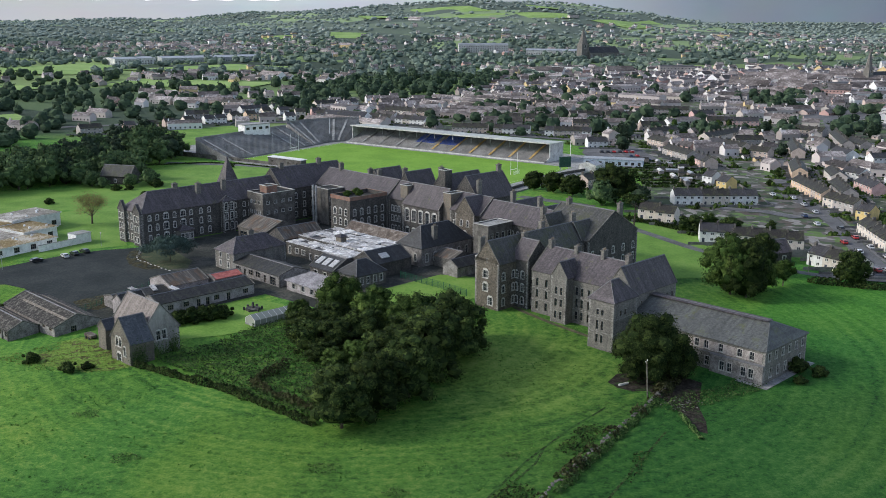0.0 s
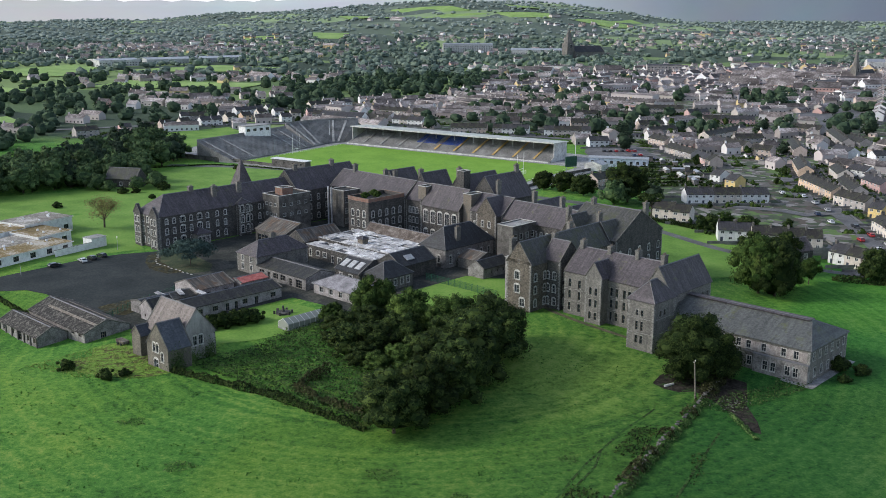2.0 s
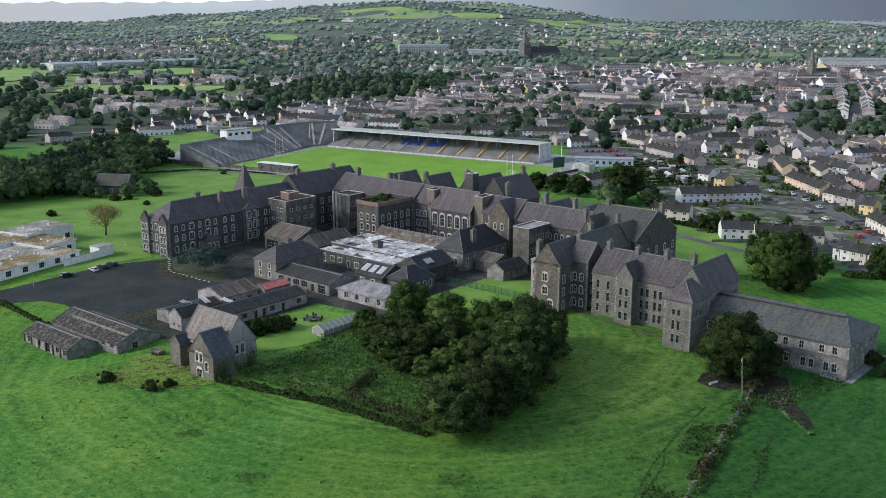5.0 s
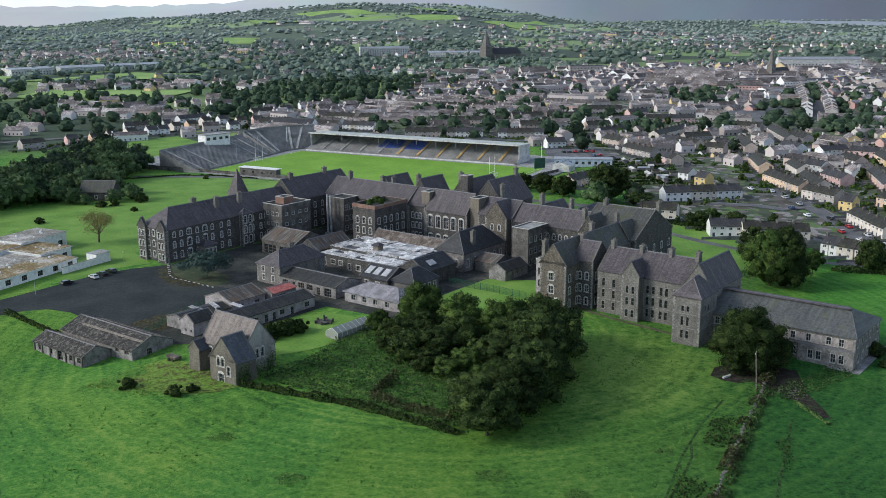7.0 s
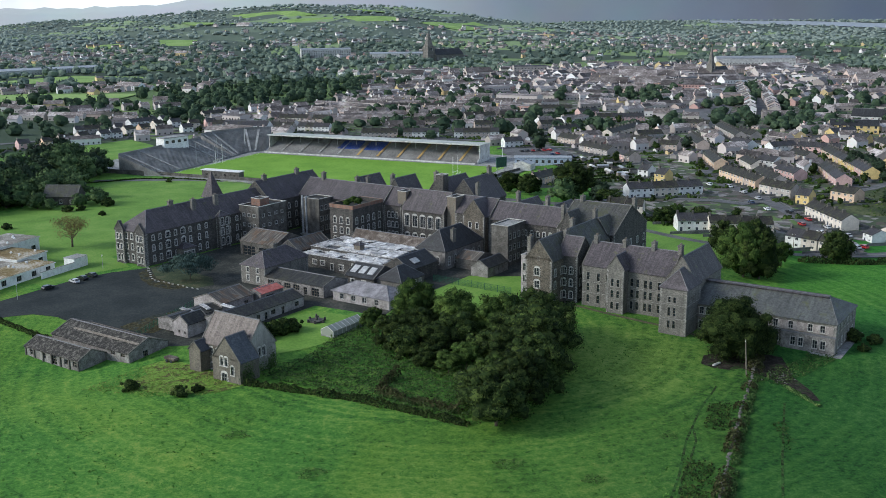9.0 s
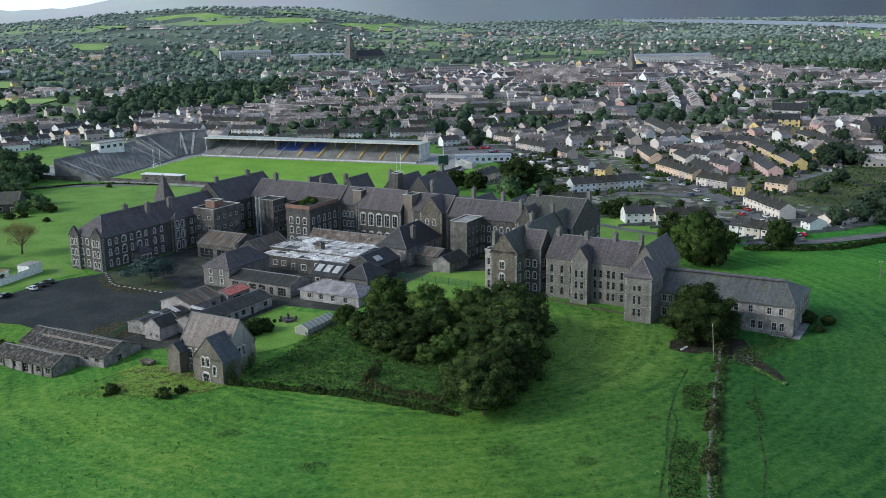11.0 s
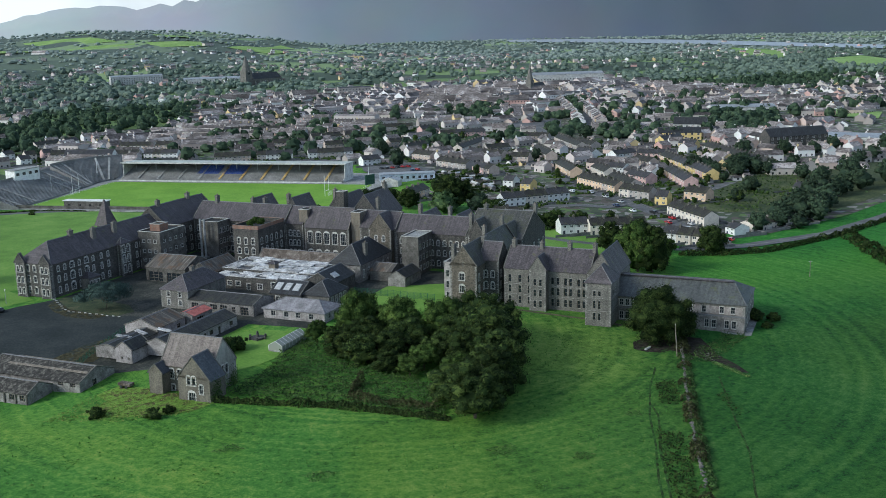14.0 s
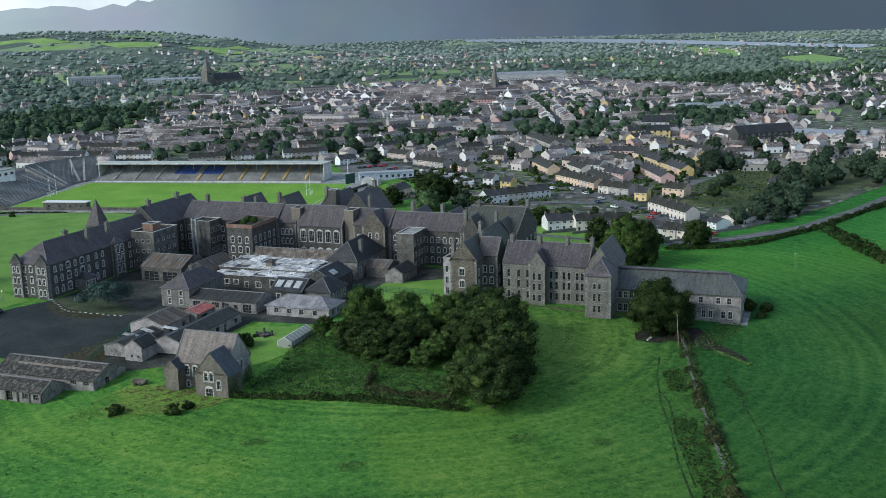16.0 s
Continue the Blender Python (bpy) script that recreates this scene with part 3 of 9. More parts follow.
def window_pair(w, h, style):
    """Meshes of a window: the stone surround with its sashes, and the pane behind."""
    key = (w, h, style)
    if key in window_meshes:
        return window_meshes[key]
    bm, sash = bmesh.new(), bmesh.new()
    if style in ("arched", "stone"):
        t = 0.17
        add_box(bm, -t, 0, -0.07, 0.25, 0, h)
        add_box(bm, w, w + t, -0.07, 0.25, 0, h)
        for k in range(int(h / 0.7)):
            add_box(bm, -t - 0.14, -t, -0.06, 0.02, 0.35 + k * 0.7, 0.68 + k * 0.7)
            add_box(bm, w + t, w + t + 0.14, -0.06, 0.02, 0.35 + k * 0.7, 0.68 + k * 0.7)
        add_box(bm, -t - 0.1, w + t + 0.1, -0.16, 0.25, -0.2, 0)
        if style == "arched":
            r = w / 2 + t
            prism(bm, [(w / 2 - r, -0.07, h)] + [(w / 2 - r * math.cos(a), -0.07, h + 0.62 * r * math.sin(a)) for a in (0.5, 1.05, math.pi / 2, math.pi - 1.05, math.pi - 0.5)] + [(w / 2 + r, -0.07, h)], (0, 0.3, 0))
        else:
            add_box(bm, -t - 0.08, w + t + 0.08, -0.08, 0.25, h, h + 0.26)
    elif style == "slit":
        add_box(bm, -0.16, w + 0.16, -0.1, 0.2, -0.16, 0)
        add_box(bm, -0.1, 0, -0.03, 0.2, 0, h)
        add_box(bm, w, w + 0.1, -0.03, 0.2, 0, h)
        add_box(bm, -0.16, w + 0.16, -0.04, 0.2, h, h + 0.22)
    elif style == "plain":
        add_box(bm, -0.14, w + 0.14, -0.12, 0.2, -0.14, 0)
        add_box(bm, -0.12, 0, -0.05, 0.2, 0, h)
        add_box(bm, w, w + 0.12, -0.05, 0.2, 0, h)
        add_box(bm, -0.12, w + 0.12, -0.05, 0.2, h, h + 0.14)
    b = 0.06
    add_box(sash, 0, b, 0.14, 0.22, 0, h)
    add_box(sash, w - b, w, 0.14, 0.22, 0, h)
    add_box(sash, b, w - b, 0.14, 0.22, 0, b)
    add_box(sash, b, w - b, 0.14, 0.22, h - b, h)
    cols = 1 if w < 1.0 else 2 if w < 1.6 else 3
    for i in range(1, cols):
        add_box(sash, w * i / cols - b / 2, w * i / cols + b / 2, 0.14, 0.22, b, h - b)
    rows_ = 2 if h < 2.4 else 3
    for i in range(1, rows_):
        for c in range(cols):
            add_box(sash, w * c / cols + b / 2, w * (c + 1) / cols - b / 2, 0.15, 0.21, h * i / rows_ - 0.03, h * i / rows_ + 0.03)
    pane = box_bm(0.0, w, 0.23, 0.27, 0.0, h)
    made = []
    for name, x, mat in (("window", bm, QUOIN if style == "slit" else TRIM), ("sash", sash, WOOD if style in ("bare", "slit") else SASH_PAINT), ("pane", pane, GLASS)):
        me = bpy.data.meshes.new(name)
        x.normal_update()
        x.to_mesh(me)
        x.free()
        me.materials.append(mat)
        made.append(me)
    window_meshes[key] = made
    return made


def add_window(parent, m, w, h, style):
    frame_me, sash_me, pane_me = window_pair(w, h, style)
    if style == "bare":
        win = share("window", sash_me, parent, m)
    else:
        win = share("window", frame_me, parent, m)
        share("sash", sash_me, win)
    share("pane", pane_me, win)
    return win


def spaced(length, count, margin=1.6):
    return [length / 2] if count == 1 else [margin + (length - 2 * margin) * i / (count - 1) for i in range(count)]


def make_walls(th, rect, height, mat, fronts, gables, apex, deep=0.3):
    """Four walls round a rectangle; fronts: side -> list of (centres, sill, width, height, style)."""
    p0, p1, q0, q1 = rect
    for side in "SENW":
        m = side_matrix(side, *rect)
        length = p1 - p0 if side in "SN" else q1 - q0
        rows_ = fronts.get(side, [])
        op = []
        for centres, sill, w, h, style in rows_:
            for c in centres:
                op.append((c - w / 2, c + w / 2, sill, sill + h))
        wall = part("wall", wall_mesh(length, height, op, apex if side in gables else None, deep), mat, th)
        wall.matrix_basis = m
        for centres, sill, w, h, style in rows_:
            for c in centres:
                add_window(th, m @ pose(c - w / 2, 0, sill), w, h, style)


def make_roof(th, rect, eave, ridge, axis, ends, mat, over=0.35, coping=True, name="roof", ridge_mat=None, hip=0.9):
    """A pitched roof; axis: p or q, along the ridge; ends: gable or hip for the low and the high end."""
    p0, p1, q0, q1 = rect
    if axis == "q":
        turn_ = pose(0, 0, 0, 0, 0, 90)
        a0, a1, b0, b1 = q0, q1, -p1, -p0
    else:
        turn_ = Matrix.Identity(4)
        a0, a1, b0, b1 = p0, p1, q0, q1
    mid, half = (b0 + b1) / 2, (b1 - b0) / 2
    pitch = (ridge - eave) / half
    zo = eave - over * pitch
    r0 = a0 + (half * hip if ends[0] == "hip" else -0.05)
    r1 = a1 - (half * hip if ends[1] == "hip" else -0.05)
    e0 = a0 - (over if ends[0] == "hip" else 0.05)
    e1 = a1 + (over if ends[1] == "hip" else 0.05)
    bm = bmesh.new()
    t = (0, 0, 0.16)
    prism(bm, [(e0, b0 - over, zo), (e1, b0 - over, zo), (r1, mid, ridge), (r0, mid, ridge)], t)
    prism(bm, [(e1, b1 + over, zo), (e0, b1 + over, zo), (r0, mid, ridge), (r1, mid, ridge)], t)
    if ends[0] == "hip":
        prism(bm, [(e0, b1 + over, zo), (e0, b0 - over, zo), (r0, mid, ridge)], t)
    if ends[1] == "hip":
        prism(bm, [(e1, b0 - over, zo), (e1, b1 + over, zo), (r1, mid, ridge)], t)
    roof = part(name, bm, mat, th)
    roof.matrix_basis = turn_
    cap = bmesh.new()
    prism(cap, [(r0, mid - 0.22, ridge + 0.08), (r0, mid + 0.22, ridge + 0.08), (r0, mid, ridge + 0.3)], (r1 - r0, 0, 0))
    part("ridge_tiles", cap, ridge_mat or TRIM_DARK, roof)
    if ends[0] == "hip" or ends[1] == "hip":
        for e, r, kind in ((e0, r0, ends[0]), (e1, r1, ends[1])):
            if kind != "hip":
                continue
            for bb in (b0 - over, b1 + over):
                hips = bmesh.new()
                prism(hips, [(e, bb - 0.12, zo + 0.16), (e, bb + 0.12, zo + 0.16), (e, bb, zo + 0.34)], (r - e, mid - bb, ridge - zo))
                part("hip_tiles", hips, ridge_mat or TRIM_DARK, roof)
    if coping:
        for e, kind, s in ((a0, ends[0], -1), (a1, ends[1], 1)):
            if kind != "gable":
                continue
            cp = bmesh.new()
            for bb in (b0 - over, b1 + over):
                prism(cp, [(e - 0.14, bb, zo + 0.1), (e + 0.14, bb, zo + 0.1), (e + 0.14, bb, zo + 0.36), (e - 0.14, bb, zo + 0.36)], (0, mid - bb, ridge - zo))
            part("coping", cp, STONE_GREY, roof)
    return roof


def add_chimney(th, p, q, base, top, w=1.0, d=1.6, pots=3, mat=None):
    bm = bmesh.new()
    add_box(bm, p - w / 2, p + w / 2, q - d / 2, q + d / 2, base, top - 0.35)
    add_box(bm, p - w / 2 - 0.12, p + w / 2 + 0.12, q - d / 2 - 0.12, q + d / 2 + 0.12, top - 0.35, top)
    ch = part("chimney", bm, mat or STONE_GREY, th)
    for i in range(pots):
        pm = bmesh.new()
        off = (i - (pots - 1) / 2) * 0.5
        bmesh.ops.create_cone(pm, segments=8, radius1=0.17, radius2=0.13, depth=0.6, cap_ends=True, matrix=pose(p, q + off if d > w else q, top + 0.28) if d > w else pose(p + off, q, top + 0.28))
        part("chimney_pot", pm, BRICK_BROWN, ch)
    return ch


def hospital_block(name, rect, label, category, z0=None, kind=""):
    """A thing on the hospital's square grid; returns it and its rectangle about its own middle."""
    p0, p1, q0, q1 = rect
    pc, qc = (p0 + p1) / 2, (q0 + q1) / 2
    x, y = at_pq(pc, qc)
    z = ground_z(x, y) if z0 is None else z0
    th = thing(name, Matrix.Translation((x, y, z)) @ GRID, label, category, "", kind)
    return th, (p0 - pc, p1 - pc, q0 - qc, q1 - qc), z, (pc, qc)


QUOIN = surface("weathered_quoin_stone", (0.09, 0.087, 0.08), (0.19, 0.185, 0.17), (0.34, 0.33, 0.305), 1.2, 5, 0.9, 0.3)
TRIM_DARK = surface("grey_ridge_tile", (0.10, 0.10, 0.105), (0.15, 0.15, 0.155), (0.2, 0.2, 0.205), 2, 9, 0.8, 0.1)


def wing(name, rect, eave, ridge, axis, ends, label, category="hospital wing", wall=None, roof=None, fronts=None, chimneys=(), over=0.35, foot=0.0, hip=0.9):
    """A pitched-roofed block. Heights are world heights; chimneys: (p, q, top) on the grid."""
    th, r, z, (pc, qc) = hospital_block(name, rect, label, category)
    z -= foot
    th.location.z = z
    e, t = eave - z, ridge - z
    gables = ""
    for i, end in enumerate(ends):
        if end == "gable":
            gables += ("WE" if axis == "p" else "SN")[i]
    make_walls(th, r, e, wall or STONE, fronts or {}, gables, t)
    make_roof(th, r, e, t, axis, ends, roof or SLATE, over, hip=hip)
    if (wall or STONE) in (STONE, STONE_BROWN, STONE_GREY) and e > 5:
        for cp, sp in ((r[0], 1), (r[1], -1)):
            for cq, sq in ((r[2], 1), (r[3], -1)):
                bm = bmesh.new()
                for k in range(int(e / 0.42)):
                    a_, b_ = (0.62, 0.34) if k % 2 else (0.34, 0.62)
                    x0_, x1_ = sorted((cp - sp * 0.03, cp + sp * a_))
                    y0_, y1_ = sorted((cq - sq * 0.03, cq + sq * b_))
                    add_box(bm, x0_, x1_, y0_, y1_, k * 0.42 + 0.03, k * 0.42 + 0.4)
                part("quoin", bm, QUOIN, th)
    for p, q, top in chimneys:
        add_chimney(th, p - pc, q - qc, e - 0.5 if abs(top - ridge) < 9 else 0, top - z, 1.1, 1.9)
    return th, r, z


def flat_block(name, rect, top, label, category, wall=None, roof=None, fronts=None, parapet=0.5, trim=None):
    th, r, z, (pc, qc) = hospital_block(name, rect, label, category)
    h = top - z
    make_walls(th, r, h, wall or STONE, fronts or {}, "", None)
    part("roof", box_bm(r[0] + 0.02, r[1] - 0.02, r[2] + 0.02, r[3] - 0.02, h - parapet - 0.2, h - parapet), roof or FELT, th)
    if parapet > 0:
        bm = bmesh.new()
        k = 0.15
        add_box(bm, r[0] - k, r[1] + k, r[2] - k, r[2] + 0.35, h, h + 0.15)
        add_box(bm, r[0] - k, r[1] + k, r[3] - 0.35, r[3] + k, h, h + 0.15)
        add_box(bm, r[0] - k, r[0] + 0.35, r[2] + 0.35, r[3] - 0.35, h, h + 0.15)
        add_box(bm, r[1] - 0.35, r[1] + k, r[2] + 0.35, r[3] - 0.35, h, h + 0.15)
        part("parapet", bm, trim or TRIM, th)
        if trim is BRICK_RED:
            band = bmesh.new()
            c = 0.05
            add_box(band, r[0] - c, r[1] + c, r[2] - c, r[2] - 0.004, h - 1.2, h - 0.004)
            add_box(band, r[0] - c, r[1] + c, r[3] + 0.004, r[3] + c, h - 1.2, h - 0.004)
            add_box(band, r[0] - c, r[0] - 0.004, r[2], r[3], h - 1.2, h - 0.004)
            add_box(band, r[1] + 0.004, r[1] + c, r[2], r[3], h - 1.2, h - 0.004)
            part("brick_band", band, BRICK_RED, th)
    return th, r, z


# ---- the hospital ----
def floors3(length, count, w=1.15, h=2.0, style="arched", margin=2.2, sills=(1.2, 5.0, 8.7), shorten=0.0):
    c = spaced(length, count, margin)
    return [(c, s, w, h if i < 2 else h - shorten, style) for i, s in enumerate(sills)]


ANNEX_SLATE = slate("greenish_grey_slate", (0.045, 0.047, 0.045), (0.078, 0.082, 0.078), (0.12, 0.125, 0.118), 0.25)
AQ0, AQ1 = 177.0, 252.0
wing("ward_wing", (-341.5, -326.5, AQ0, 238.0), 10.2, 16.2, "q", ("hip", "gable"), "long three-storey dark stone ward wing with slate roof", fronts={
    "S": floors3(15, 5, margin=1.8), "E": [([3, 6, 13, 19.8, 24, 27.5, 36, 39, 43, 49, 52, 55, 58], sl, 1.0, 2.0 - 0.3 * (sl > 8), "arched") for sl in (1.2, 5.0, 8.7)] + [([9.5, 16.5, 46], sl, 1.9, 2.3 - 0.5 * (sl > 8), "arched") for sl in (1.1, 4.9, 8.7)]},
    chimneys=[(-334, 195, 18.0), (-331, 203, 17.6), (-331, 214, 17.6)])
wing("end_bay", (-341.6, -337.4, 176.0, 177.0), 10.4, 13.2, "q", ("gable", "gable"), "projecting gabled stone bay at the ward wing's end", "gabled bay", fronts={"S": floors3(4.2, 2, 0.9, margin=1.2)})
wing("end_bay", (-331.0, -326.6, 176.0, 177.0), 10.4, 13.2, "q", ("gable", "gable"), "projecting gabled stone bay at the ward wing's end", "gabled bay", fronts={"S": floors3(4.2, 2, 0.9, margin=1.2)})
wing("stair_bay", (-326.5, -324.6, 209.5, 214.5), 10.6, 12.2, "p", ("gable", "hip"), "pale-quoined stone stair bay on the ward wing", "stone bay", fronts={"E": floors3(5, 2, 1.3, 2.6, margin=1.3)})
wing("porch", (-326.5, -322.9, 190.0, 195.5), 2.6, 4.0, "p", ("gable", "hip"), "low stone bay window with a slate roof", "bay window", wall=STONE_GREY, fronts={"E": [(spaced(5.5, 3, 1.0), 0.9, 1.1, 2.0, "stone")]})
wing("corner_block", (-341.8, -326.2, 238, 272), 11.6, 18.8, "q", ("gable", "gable"), "tall stone corner block with steep slate gables", fronts={"E": floors3(17, 4)}, chimneys=[(-333.8, 243, 20.8), (-333.8, 262, 20.8)])
wing("main_range", (-326.2, -284, 255, 269), 12.0, 17.8, "p", ("gable", "gable"), "three-storey dark stone main range with slate roof", fronts={"S": floors3(42.2, 13)}, chimneys=[(-319, 262, 20.4), (-303, 263.5, 19.8), (-297, 263, 20.2)])
wing("hall_link", (-284, -276, 256, 268), 12.0, 17.6, "p", ("gable", "gable"), "stone link between main range and chapel hall", fronts={"S": floors3(8, 3)})
wing("chapel_hall", (-274.5, -255.5, 254.5, 266), 11.4, 18.2, "p", ("gable", "gable"), "tall stone chapel hall with large pale traceried windows", "chapel hall", fronts={
    "S": [(spaced(19, 5, 2.4), 6.6, 2.1, 4.2, "arched"), (spaced(19, 5, 2.4), 1.2, 2.0, 2.6, "arched")]})
for shaft_p in (-276.0, -253.4):
    flat_block("brick_shaft", (shaft_p - 1.9, shaft_p + 1.9, 256.5, 263), 17.4, "tall plain brown brick lift shaft beside the chapel hall", "brick shaft", BRICK_BROWN, parapet=0.2)
wing("gabled_range", (-251.4, -236.5, 256, 269), 12.2, 17.4, "p", ("gable", "gable"), "stone range with a gabled bay", fronts={"S": [([2.2], 8.7, 0.8, 1.4, "stone"), ([2.2], 5.0, 0.8, 1.4, "stone")]})
wing("front_gable", (-246.5, -237.5, 253.6, 262), 12.2, 17.8, "q", ("gable", "gable"), "brown stone gabled bay with paired pale windows", "gabled bay", STONE_BROWN, fronts={"S": [([3.0, 6.0], 9.4, 1.0, 2.0, "arched"), ([4.5], 5.2, 1.9, 2.2, "arched"), ([4.5], 1.2, 1.9, 2.2, "arched")]})
wing("long_range", (-236.5, -205, 256, 268), 11.4, 16.8, "p", ("gable", "gable"), "long three-storey stone range with slate roof", fronts={"S": floors3(31.5, 12, 1.0, 1.8)}, chimneys=[(-231, 266.5, 20.0), (-219, 266.5, 19.5), (-206.5, 262, 19.0)])
wing("gable_block", (-206, -185, 249, 275), 12.6, 20.2, "p", ("gable", "gable"), "tall block with a mossy slate roof and stone gable", roof=SLATE_MOSS, fronts={"S": floors3(21, 6), "E": floors3(26, 5)}, chimneys=[(-185.6, 265.5, 22.4), (-203, 262, 22.0)])
wing("cross_gable", (-204.5, -198.5, 247.6, 256), 13.4, 18.6, "q", ("gable", "gable"), "dark stone cross gable against the mossy roof", "gabled bay", roof=SLATE_MOSS, fronts={"S": floors3(6, 1)}, chimneys=[(-204, 250, 20.6)])
wing("cross_gable", (-193.5, -187.0, 247.8, 256), 13.0, 17.8, "q", ("gable", "gable"), "dark stone cross gable against the mossy roof", "gabled bay", roof=SLATE_MOSS, fronts={"S": floors3(6.5, 1)}, chimneys=[(-193, 251, 20.2)])
wing("rear_wing", (-195.4, -186.6, 209.6, 249), 12.0, 17.8, "q", ("gable", "gable"), "brown rubble-stone ward wing with a pointed gable", wall=STONE_BROWN, roof=SLATE_MOSS, fronts={"S": [([3.9], 8.9, 1.7, 2.2, "arched"), ([3.9], 5.0, 1.7, 2.2, "arched"), ([5.8], 1.2, 1.7, 2.2, "arched"), ([4.4], 13.6, 0.5, 0.9, "slit")], "E": floors3(38, 9)}, chimneys=[(-194.6, 211.0, 18.4), (-194.6, 238, 19.0)])
wing("side_gable", (-188.5, -182.0, 217, 226.5), 12.6, 17.4, "p", ("gable", "gable"), "dark stone gabled return with slate roof", fronts={"S": floors3(6.7, 2, 1.1, 2.0), "E": floors3(8.5, 2)}, chimneys=[(-189.5, 224, 18.6)])
flat_block("stair_tower", (-199.2, -195.4, 213.5, 219.5), 11.6, "pale rendered stair tower with stacked windows", "stair tower", PINK_RENDER, fronts={"S": [(spaced(3.9, 2, 1.2), s, 1.0, 2.2, "plain") for s in (1.4, 5.0, 8.6)]}, parapet=0.3)
grey_ward = wing("grey_ward", (-180, -152.4, 216.5, 230.5), 10.6, 16.3, "p", ("gable", "gable"), "grey dressed-stone three-storey ward with purple slate roof", wall=STONE_GREY, fronts={"S": [([1.9, 5.2, 8.2, 15.8, 17.6, 20.0, 21.6, 24.2, 25.8], s, 0.9, 2.3, "slit") for s in (1.2, 4.7, 8.0)]}, chimneys=[(-178.8, 223.5, 18.3), (-169.6, 223.5, 18.0), (-160.6, 223.5, 18.4), (-152.6, 223.5, 18.4)])
wing("gabled_bay", (-170.6, -165.4, 213.4, 220), 11.4, 15.2, "q", ("gable", "gable"), "grey stone gabled bay with paired sash windows", "gabled bay", STONE_GREY, fronts={"S": [([1.7, 3.5], s, 0.85, 2.1, "slit") for s in (1.2, 4.7, 8.0)]})
wing("cross_ward", (-152.4, -144, 213.5, 233.5), 11.2, 17.5, "q", ("gable", "gable"), "grey stone cross ward with a steep slate roof", wall=STONE_GREY, fronts={"E": [(spaced(20, 8, 1.6), 8.6, 0.8, 1.9, "slit")], "S": [([4.2], 12.4, 0.6, 1.2, "slit")]})
turret = wing("stair_turret", (-150.2, -142.6, 203.4, 213.5), 11.4, 15.6, "q", ("hip", "hip"), "square grey stone turret with a hipped slate cap", "turret", STONE_GREY, fronts={"S": [([2.7, 4.2], s, 0.75, h, "slit") for s, h in ((1.8, 2.1), (5.2, 2.4), (9.0, 1.5))], "E": [([3.0, 5.0], 9.0, 0.75, 1.5, "slit")]})
annex, annex_r, annex_z = wing("annex", (-144, -106, 212, 232.5), 5.6, 9.8, "p", ("gable", "hip"), "two-storey grey stone annex with a long low slate roof", wall=STONE_GREY, roof=ANNEX_SLATE, foot=0.4, hip=0.46, fronts={
    "S": [([2.5, 4.2, 5.9, 12, 16, 20.0, 22.6, 26.5, 31.5, 34.6], 5.3, 1.15, 1.9, "plain"), ([2.5, 4.2, 5.9, 17, 19, 23], 1.2, 1.2, 2.2, "plain")],
    "E": [(spaced(20.5, 6, 2), 5.3, 1.15, 1.9, "plain"), (spaced(20.5, 5, 3), 1.2, 1.2, 2.2, "plain")]})
# its projecting lower storey, a boarded opening and the concrete path round the end
ax0, ax1, ay0 = annex_r[0] + 24.4, annex_r[1] + 0.06, annex_r[2]
make_walls(annex, (ax0, ax1, ay0 - 0.9, ay0 + 0.1), 4.5, GRIMY, {"S": [([3.1, 5.1, 8.7, 10.7], 1.2, 1.2, 2.2, "plain")]}, "", None)
part("ledge", box_bm(ax0 - 0.1, ax1 + 0.1, ay0 - 1.05, ay0 - 0.003, 4.5, 4.72), TRIM_DARK, annex)
part("boarded_opening", box_bm(annex_r[0] + 28.0, annex_r[0] + 29.9, ay0 - 0.05, ay0 - 0.003, 4.75, 7.2), WOOD, annex, "grey boarded opening")
drape("path", [at_pq(p, q) for p, q in ((-106.5, 209.6), (-103.9, 209.6), (-103.9, 234), (-105.8, 234), (-105.8, 211.0), (-112, 211.0), (-112, 209.8))], CONCRETE, "narrow concrete path round the end of the annex", "path", 0.1, 3.0)

def string_course(th, r, side, heights):
    """Projecting bands of dressed stone along one side."""
    length = r[1] - r[0] if side in "SN" else r[3] - r[2]
    for z in heights:
        part("string_course", box_bm(0.1, length - 0.1, -0.1, -0.003, z, z + 0.2), QUOIN, th).matrix_basis = side_matrix(side, *r)


string_course(*grey_ward[:2], "S", (4.1, 7.4))
string_course(*turret[:2], "S", (4.5, 8.3))
string_course(*turret[:2], "E", (4.5, 8.3))
boards = surface("peeling_pale_boarding", (0.16, 0.14, 0.13), (0.27, 0.24, 0.225), (0.38, 0.35, 0.33), 0.7, 4, 0.85, 0.2)
cs = [2.5, 4.2, 5.9, 12, 16, 20.0, 22.6, 26.5, 31.5, 34.6]
edges_ = [0.7] + [v for c in cs for v in (c - 0.72, c + 0.72)] + [37.3]
for a_, b_ in zip(edges_[::2], edges_[1::2]):
    if b_ - a_ > 0.15:
        part("boarding", box_bm(annex_r[0] + a_, annex_r[0] + b_, annex_r[2] - 0.06, annex_r[2] - 0.002, 5.0, 7.3), boards, annex)
part("ledge", box_bm(annex_r[0] + 0.5, annex_r[1] - 0.5, annex_r[2] - 0.3, annex_r[2] - 0.002, 4.55, 4.75), TRIM_DARK, annex)
part("ridge_flat", box_bm(annex_r[0], annex_r[1] - 4.6, -1.3, 1.3, 9.8 - annex_z + 0.0, 9.8 - annex_z + 0.22), SLATE, annex)

